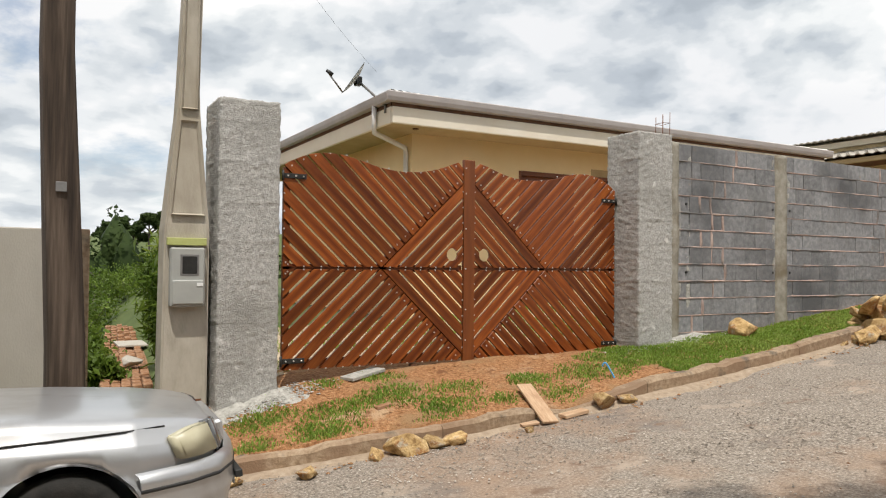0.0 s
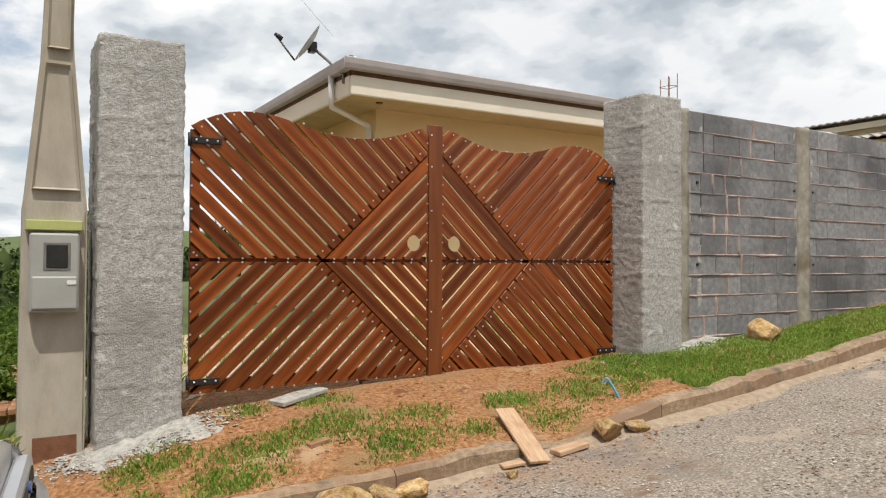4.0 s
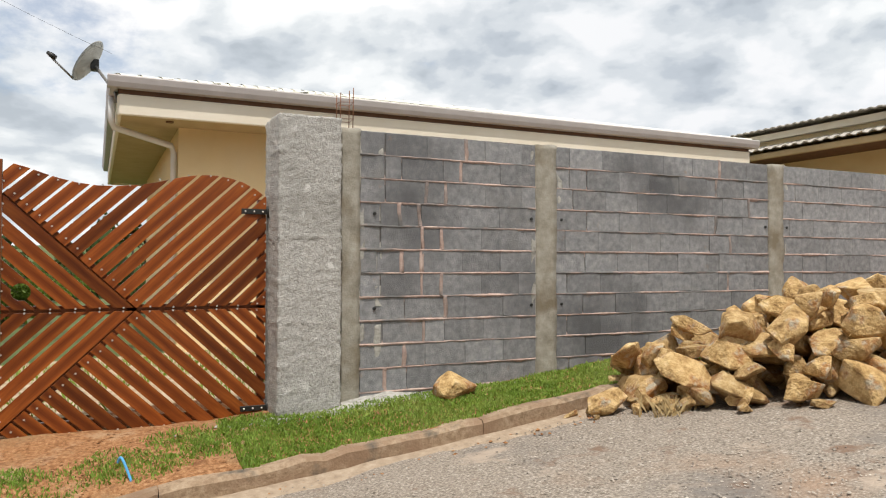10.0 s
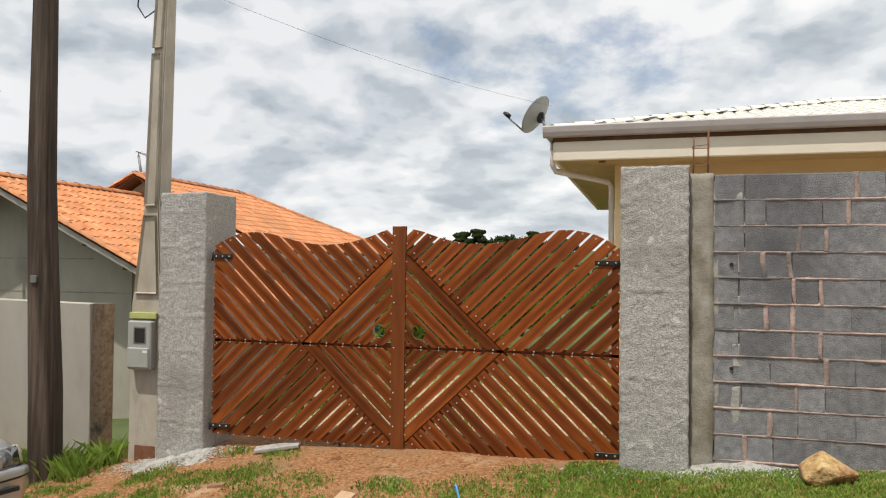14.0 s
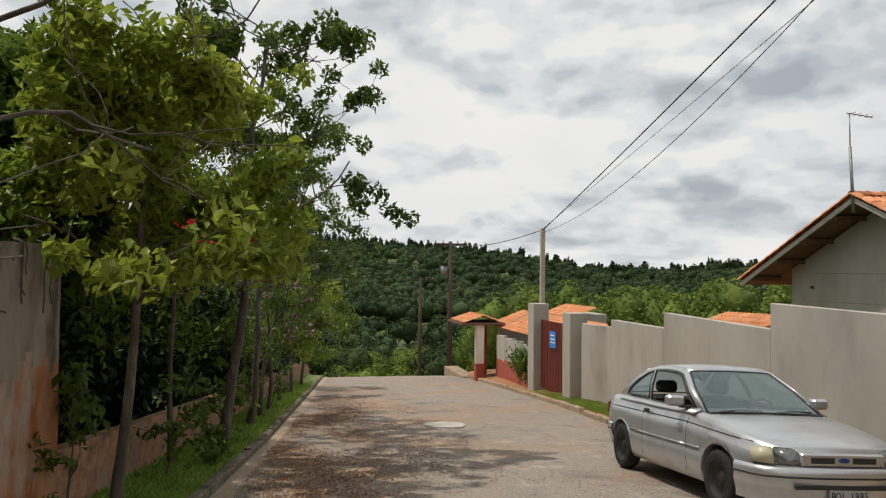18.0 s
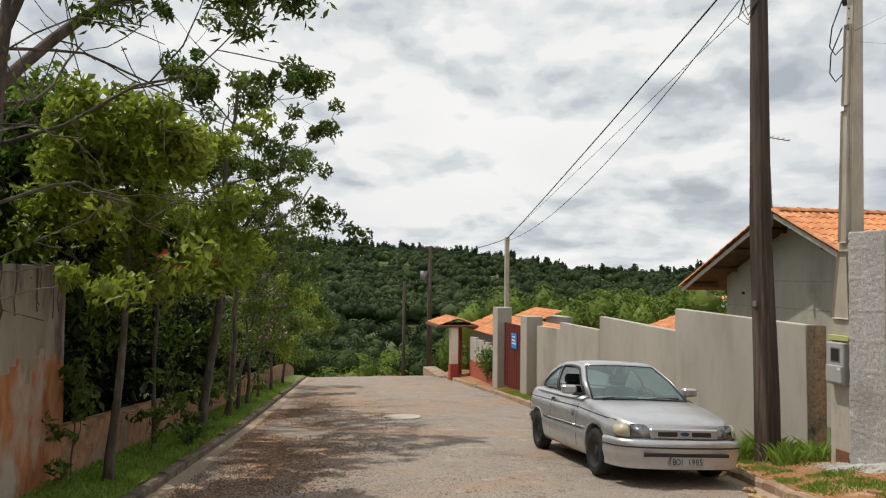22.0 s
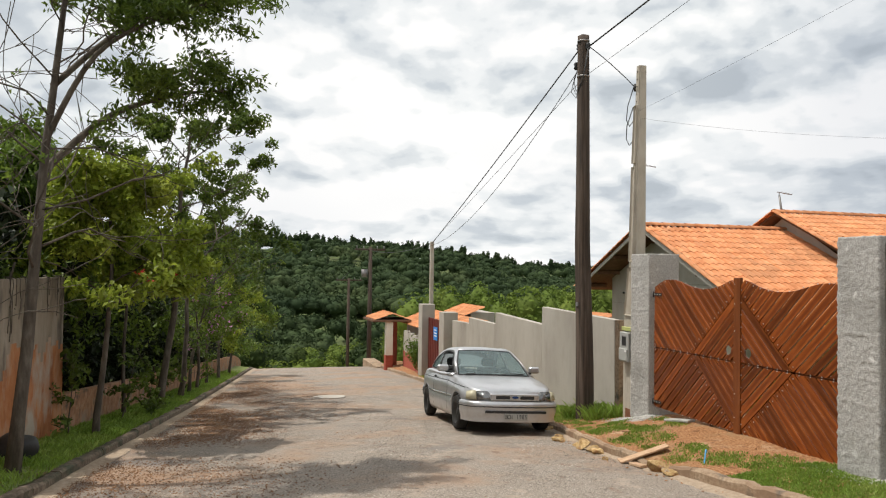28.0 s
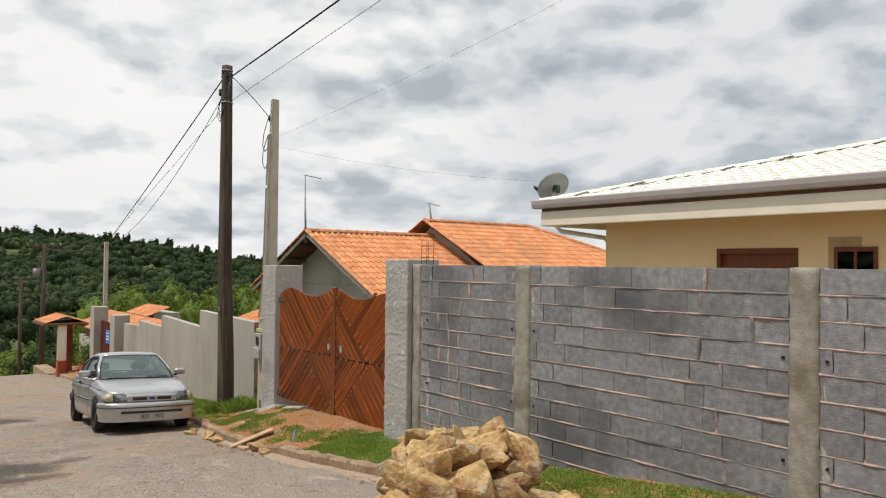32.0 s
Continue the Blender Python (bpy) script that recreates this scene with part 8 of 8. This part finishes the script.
# shrubs by the passage
def shrub(x, y, h, w, n, mat, seed, label, size=(.08, .16), slim=.45, droop=.3):
    rng = random.Random(seed)
    root = thing("shrub", (x, y, land(x, y)), 0, label, "shrub")
    limbs, cs = [], []
    for k in range(9):
        a = k * .7 + rng.random()
        e = Vector((math.cos(a) * w * rng.uniform(.3, .9), math.sin(a) * w * rng.uniform(.3, .9), h * rng.uniform(.55, 1)))
        path = [Vector((0, 0, -.05)), e * .5 + Vector((0, 0, h * .12)), e]
        limbs.append(tube_data(path, [.02, .012, .005], 5))
        for _ in range(n // 9):
            t = rng.uniform(.25, 1.05)
            p = path[0].lerp(path[1], t * 2) if t < .5 else path[1].lerp(path[2], t * 2 - 1)
            cs.append((p.x + rng.gauss(0, w * .22), p.y + rng.gauss(0, w * .22), max(.02, p.z + rng.gauss(0, h * .08))))
    merged("stems", limbs, M_BARK, root, "", True)
    leaf_cloud("leaves", cs, size, mat, seed, root, "", droop=droop, slim=slim)
    return root


shrub(1.13, 9.65, 1.25, .30, 1500, M_LEAF, 5, "tall clump of narrow-leaved grass behind the pole", (.12, .30), .13, .1)
shrub(1.24, 10.6, 1.35, .34, 1700, M_LEAF, 6, "tall clump of narrow-leaved grass behind the pole", (.12, .30), .13, .1)
shrub(1.62, 12.4, 1.55, .42, 2000, M_LEAFBRIGHT, 16, "tall bright green shrub in the yard", (.10, .24), .2)
shrub(2.0, 14.0, 1.6, .6, 2200, M_LEAF, 7, "leafy green shrub in the yard", (.06, .14))
for k_, (x_, y_, h_, w_) in enumerate(((.36, 10.0, .45, .3), (.38, 11.3, .5, .35), (.42, 12.7, .6, .4), (.5, 14.4, .7, .5), (.6, 16.4, .8, .6), (.5, 18.8, 1.0, .8), (1.0, 21.5, 1.3, 1.0), (1.9, 24.5, 1.1, 1.3), (-.2, 23.5, 1.2, 1.2), (2.6, 18.5, 1.2, .7), (.6, 28.0, 1.2, 1.6), (3.0, 30.0, .9, 1.6))):
    shrub(x_, y_, h_, w_, 1900, M_LEAF, 40 + k_, "leafy green shrub beside the garden wall", (.07, .15))
shrub(-17.0, 8.2, 1.35, .6, 1500, M_LEAF, 12, "dark flowering shrub by the lower gate", (.08, .15))
shrub(-18.4, 8.5, 1.2, .6, 1300, M_LEAF, 13, "dark flowering shrub by the lower gate", (.08, .15))


# ---------------------------------------------------------------- down the street
mp = thing("service_pole", label="thin concrete service pole behind the gate post", category="pole")
bm = bmesh.new()
add_box(bm, (-16.47, 8.36, -1.4), (-16.33, 8.50, 3.66), .012)
part("shaft", bm, M_POLECON, mp)


def far_pole(x, y, zb, zt, arm, label):
    root = thing("utility_pole", label=label, category="pole")
    tube("shaft", [(x, y, zb), (x, y, zt)], [.16, .11], M_POLEWOOD, root, "", 8)
    box("crossarm", (x - .06, y - arm, zt - .22), (x + .06, y + arm, zt - .10), M_POLEWOOD, root, "timber crossarm", .01)
    for k in (-.9, -.45, .45, .9):
        tube("insulator", [(x, y + k * arm, zt - .1), (x, y + k * arm, zt + .06)], [.04, .03], M_STEEL, root, "", 6)
    return root


p1_ = far_pole(-34, 9.45, -4.2, 3.9, .95, "timber utility pole with crossarm and transformer")
tube("transformer", [(-34.0, 9.1, 2.0), (-34.0, 9.1, 2.5)], [.2, .2], M_STEEL, p1_, "small grey transformer", 10)
far_pole(-50, 10.8, -9.5, 1.7, 1.1, "far timber utility pole with crossarm")
cable((-34, 9.5, 3.7), (-16.4, 8.42, 3.6), .25, .014, label="thin overhead wire down the street")
cable((-34, 9.0, 3.8), (-50, 10.2, 1.6), .2, .014, label="thin overhead wire down the street")


def build_lower_house():
    root = thing("house", label="low house with orange tiled roof and tiled entrance canopy", category="house")
    # entrance canopy: a small ridged roof on white posts
    zc = .02
    for x0, y0, al, up, cols in (((-27.0), 7.9, (1, 0, 0), (0, .95, .31), 12), ((-27.0), 9.65, (1, 0, 0), (0, -.95, .31), 12)):
        tiled_plane("canopy_tiles", (x0, y0, zc), al, up, cols, 3, .2, .33, lambda u, v: True, M_OTILE, root, "orange canopy tiles", .05)
    box("canopy_boards", (-27.0, 7.75, zc - .1), (-24.4, 9.7, zc - .01), M_ROOFWOOD, root)
    box("white_pier", (-24.9, 8.45, -1.75), (-24.55, 8.80, zc - .1), M_FASCIA, root, "pale painted pier", .01)
    box("pier_base", (-24.92, 8.43, -3.0), (-24.53, 8.82, -1.752), M_REDWALL, root, "red painted pier base", .01)
    box("pier", (-26.6, 9.0, -3.2), (-26.2, 9.4, zc - .1), M_REDWALL, root, "red painted pier", .01)
    z = -.25
    for i, x in enumerate((-24.45, -22.2, -20.2, -18.4)):
        x1 = (-22.22, -20.22, -18.42, -16.6)[i]
        y = yW(x) - .35
        y1 = yW(x1) - .35
        zt = (-.35, -.28, -.20, -.15)[i]
        zb = ip(WALL_Z, x)
        slab("garden_wall_red", (x1, y1), (x, y), -.14, zb - .5, zb + .85, zb + .75, M_REDWALL, root, "red painted wall base")
        slab("garden_wall_white", (x1, y1 + .01), (x, y + .01), -.12, zb + .76, zt, zt - .15, M_PLASTER, root, "pale wall above the red base")
    for (ox, oy, oz), cols, rows in (((-26.6, 9.55, -.22), 46, 5), ((-24.0, 11.3, .45), 16, 3)):
        tiled_plane("roof_tiles", (ox, oy, oz), (1, 0, 0), (0, .93, .36), cols, rows, .2, .36, lambda u, v: True, M_OTILE, root, "orange clay tiles", .05)
        box("wall", (ox + .3, oy + .4, -4.5), (ox + cols * .2 - .3, oy + rows * .33 + .6, oz + .12), M_PLASTER, root)
    return root


build_lower_house()
shrub(-28.5, 9.6, 2.0, .5, 1200, M_LEAF, 21, "clipped dark green hedge plant by the canopy", (.1, .2))
box_ = box("culvert_kerb", (-31.5, 8.6, -3.2), (-27.6, 9.3, -2.72), M_KERB, None, "", .03)
tagged(box_, "pale concrete driveway edge", "kerb")


# ---------------------------------------------------------------- woods
def crown_points(rng, n, x, y, z, r, h):
    a = rng.uniform(0, 6.2832, n)
    u = rng.uniform(-.55, 1, n)
    k = np.sqrt(np.clip(1 - u * u, 0, 1)) * r * rng.uniform(.75, 1.05, n)
    way = np.stack([np.cos(a) * k / r, np.sin(a) * k / r, u], 1)
    return np.stack([x + np.cos(a) * k, y + np.sin(a) * k, z + h * .45 + u * h * .5], 1), way


def ico():
    bm = bmesh.new()
    bmesh.ops.create_icosphere(bm, subdivisions=1, radius=1)
    v = np.array([tuple(p.co) for p in bm.verts]); f = np.array([[p.index for p in q.verts] for q in bm.faces])
    bm.free()
    return v, f


ICO_V, ICO_F = ico()


def woods(name, places, leaf, mat, per, seed, label):
    rng = np.random.RandomState(seed)
    pts, ways, cores = [], [], []
    for x, y, r, h in places:
        z = land(x, y)
        lobes = rng.randint(4, 7)
        for _ in range(lobes):
            ax, ay = rng.normal(0, r * .42, 2)
            rr = r * rng.uniform(.4, .75)
            hh = h * rng.uniform(.45, .75)
            zl = z + h - hh + rng.uniform(-.2, .05) * h
            c, w = crown_points(rng, per // lobes, x + ax, y + ay, zl, rr, hh)
            cores.append(((x + ax, y + ay, zl + hh * .45), rr, hh))
            pts.append(c); ways.append(w)
    ob = leaf_cloud(name, np.concatenate(pts), leaf, mat, seed, slim=.8, out=np.concatenate(ways))
    tagged(ob, label, "trees", kind="stuff")
    # the dense inner mass of each crown
    vs, fs = [], []
    for k, (c, r, h) in enumerate(cores):
        q = ICO_V * (rng.uniform(.72, .92, (len(ICO_V), 1)) * np.array([r, r, h * .5]))
        vs.append(q + np.array(c)); fs.append(ICO_F + k * len(ICO_V))
    inner = pydata("inner_foliage", np.concatenate(vs).tolist(), np.concatenate(fs).tolist(), mat, ob, "dense inner foliage", True)
    return ob


def ring_places(seed, count, az, rad, r, h):
    rng = random.Random(seed)
    out = []
    for _ in range(count):
        a = radians(rng.uniform(*az))
        d = math.exp(rng.uniform(math.log(rad[0]), math.log(rad[1])))
        x, y = d * math.cos(a), d * math.sin(a)
        if yL(max(-70, min(60, x))) - 4 < y < yR(max(-70, min(60, x))) + 5 and x > -60:
            continue
        out.append((x, y, rng.uniform(*r), rng.uniform(*h)))
    return out


# bright mixed trees close behind the neighbours, darker woods beyond
woods("near_woods", ring_places(1, 150, (134, 165), (40, 66), (1.6, 2.8), (5.0, 7.6)), (.13, .30), M_CANOPYL, 1500, 3, "bright green trees behind the houses")
woods("valley_woods", ring_places(2, 300, (95, 228), (62, 135), (2.2, 4.0), (4.5, 7.5)), (.22, .5), M_CANOPY, 1000, 4, "mixed woodland filling the valley")
woods("valley_woods", ring_places(5, 130, (95, 200), (55, 120), (1.8, 3.4), (4.5, 6.5)), (.22, .46), M_CANOPYL, 900, 8, "lighter crowns among the valley woods")
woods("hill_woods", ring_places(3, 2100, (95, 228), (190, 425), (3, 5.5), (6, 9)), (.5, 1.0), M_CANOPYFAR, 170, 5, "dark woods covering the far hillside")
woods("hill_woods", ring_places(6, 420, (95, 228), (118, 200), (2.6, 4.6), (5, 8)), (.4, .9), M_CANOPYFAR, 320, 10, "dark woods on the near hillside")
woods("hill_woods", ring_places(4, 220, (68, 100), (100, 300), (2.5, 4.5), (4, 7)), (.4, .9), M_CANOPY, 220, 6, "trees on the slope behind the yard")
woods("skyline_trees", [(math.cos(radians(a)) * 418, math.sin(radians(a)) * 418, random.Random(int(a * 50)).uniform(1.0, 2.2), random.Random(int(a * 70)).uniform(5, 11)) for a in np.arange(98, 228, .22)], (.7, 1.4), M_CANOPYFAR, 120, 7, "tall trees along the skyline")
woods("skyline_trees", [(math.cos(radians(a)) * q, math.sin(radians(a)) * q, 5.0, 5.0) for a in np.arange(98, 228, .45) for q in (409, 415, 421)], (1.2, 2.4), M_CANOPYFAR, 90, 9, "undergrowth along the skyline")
rgw = random.Random(33)
woods("slope_woods", [(rgw.uniform(-6, 17), rgw.uniform(52, 80), rgw.uniform(1.8, 3.2), rgw.uniform(7.5, 12.0)) for _ in range(90)], (.2, .42), M_CANOPY, 700, 12, "dark trees on the slope beyond the passage")
# umbrella pines above the gate, lower trees beyond the passage
def pine(x, y, top, w, seed):
    z = land(x, y)
    rng = random.Random(seed)
    root = thing("pine_tree", (x, y, z), 0, "tall dark umbrella pine on the slope beyond the yard", "tree", "pines beyond the yard")
    h = top - z
    tube("trunk", [(0, 0, -.2), (.1, 0, h * .5), (0, .1, h * .97)], [.22, .16, .06], M_BARK, root, "", 7)
    cs, ways = [], []
    for k in range(9):
        a, q = k * 2.4, (k % 4) / 4
        lx, ly, lz = math.cos(a) * w * .62 * (1 - .75 * q), math.sin(a) * w * .62 * (1 - .75 * q), h - 1.5 + 1.3 * q - .25 * rng.random()
        tube("limb", [(0, 0, lz - .7), (lx * .6, ly * .6, lz - .25), (lx, ly, lz)], [.07, .05, .02], M_BARK, root, "", 5)
        for _ in range(420):
            v = Vector((rng.gauss(0, 1), rng.gauss(0, 1), rng.gauss(0, 1))).normalized()
            r = w * .42 * rng.uniform(.7, 1)
            cs.append((lx + v.x * r, ly + v.y * r, lz + v.z * r * .42)); ways.append(tuple(v))
    leaf_cloud("crown", cs, (.12, .28), M_CANOPY, seed, root, "", slim=.6, out=np.array(ways))


for k, (x, y, top, w) in enumerate(((-9.6, 60.3, 5.5, 1.25), (-8.3, 60.6, 5.75, 1.1), (-6.3, 61.1, 5.1, 1.1), (-3.8, 61.5, 5.7, .9), (-10.9, 60.5, 4.7, .9), (-5.0, 61.3, 4.5, .8), (-7.4, 61.5, 4.6, 1.0),
                                    (6.1, 73.3, 5.6, 1.5), (7.1, 73.2, 6.1, 1.3), (9.4, 73.0, 6.5, 1.6), (10.8, 72.8, 6.7, 1.5), (8.2, 74, 5.4, 1.6))):
    pine(x, y, top, w, 200 + k)
# far houses
for x, y, w, mat, rm in ((6.2, 83, 4, M_CREAM, M_OTILE), (10.5, 92, 6, M_CREAM, M_OTILE), (-170, 112, 14, M_WHITE, M_OTILE), (-190, 135, 10, M_WHITE, M_OTILE)):
    z = land(x, y)
    zz = z + (5 if x > 0 else 6)
    h_ = thing("house", (x, y, 0), 0, "small far house among the trees of the valley", "house", "far houses")
    box("wall", (-w / 2, -2, z - 1), (w / 2, 2, zz), mat, h_, "", 0)
    bm = bmesh.new()
    v = [bm.verts.new(p) for p in ((-w / 2 - .4, -2.4, zz), (w / 2 + .4, -2.4, zz), (w / 2 + .4, 2.4, zz), (-w / 2 - .4, 2.4, zz), (-w / 2 - .4, 0, zz + 1.3), (w / 2 + .4, 0, zz + 1.3))]
    for f in ((0, 1, 5, 4), (2, 3, 4, 5), (1, 2, 5), (3, 0, 4), (3, 2, 1, 0)):
        bm.faces.new([v[i] for i in f])
    part("roof", bm, rm, h_, "orange tiled roof")
    for k in (-.25, .2):
        box("window", (k * w - .4, -2.03, zz - 1.6), (k * w + .4, -1.99, zz - .6), M_BROWN, h_, "dark window", 0)
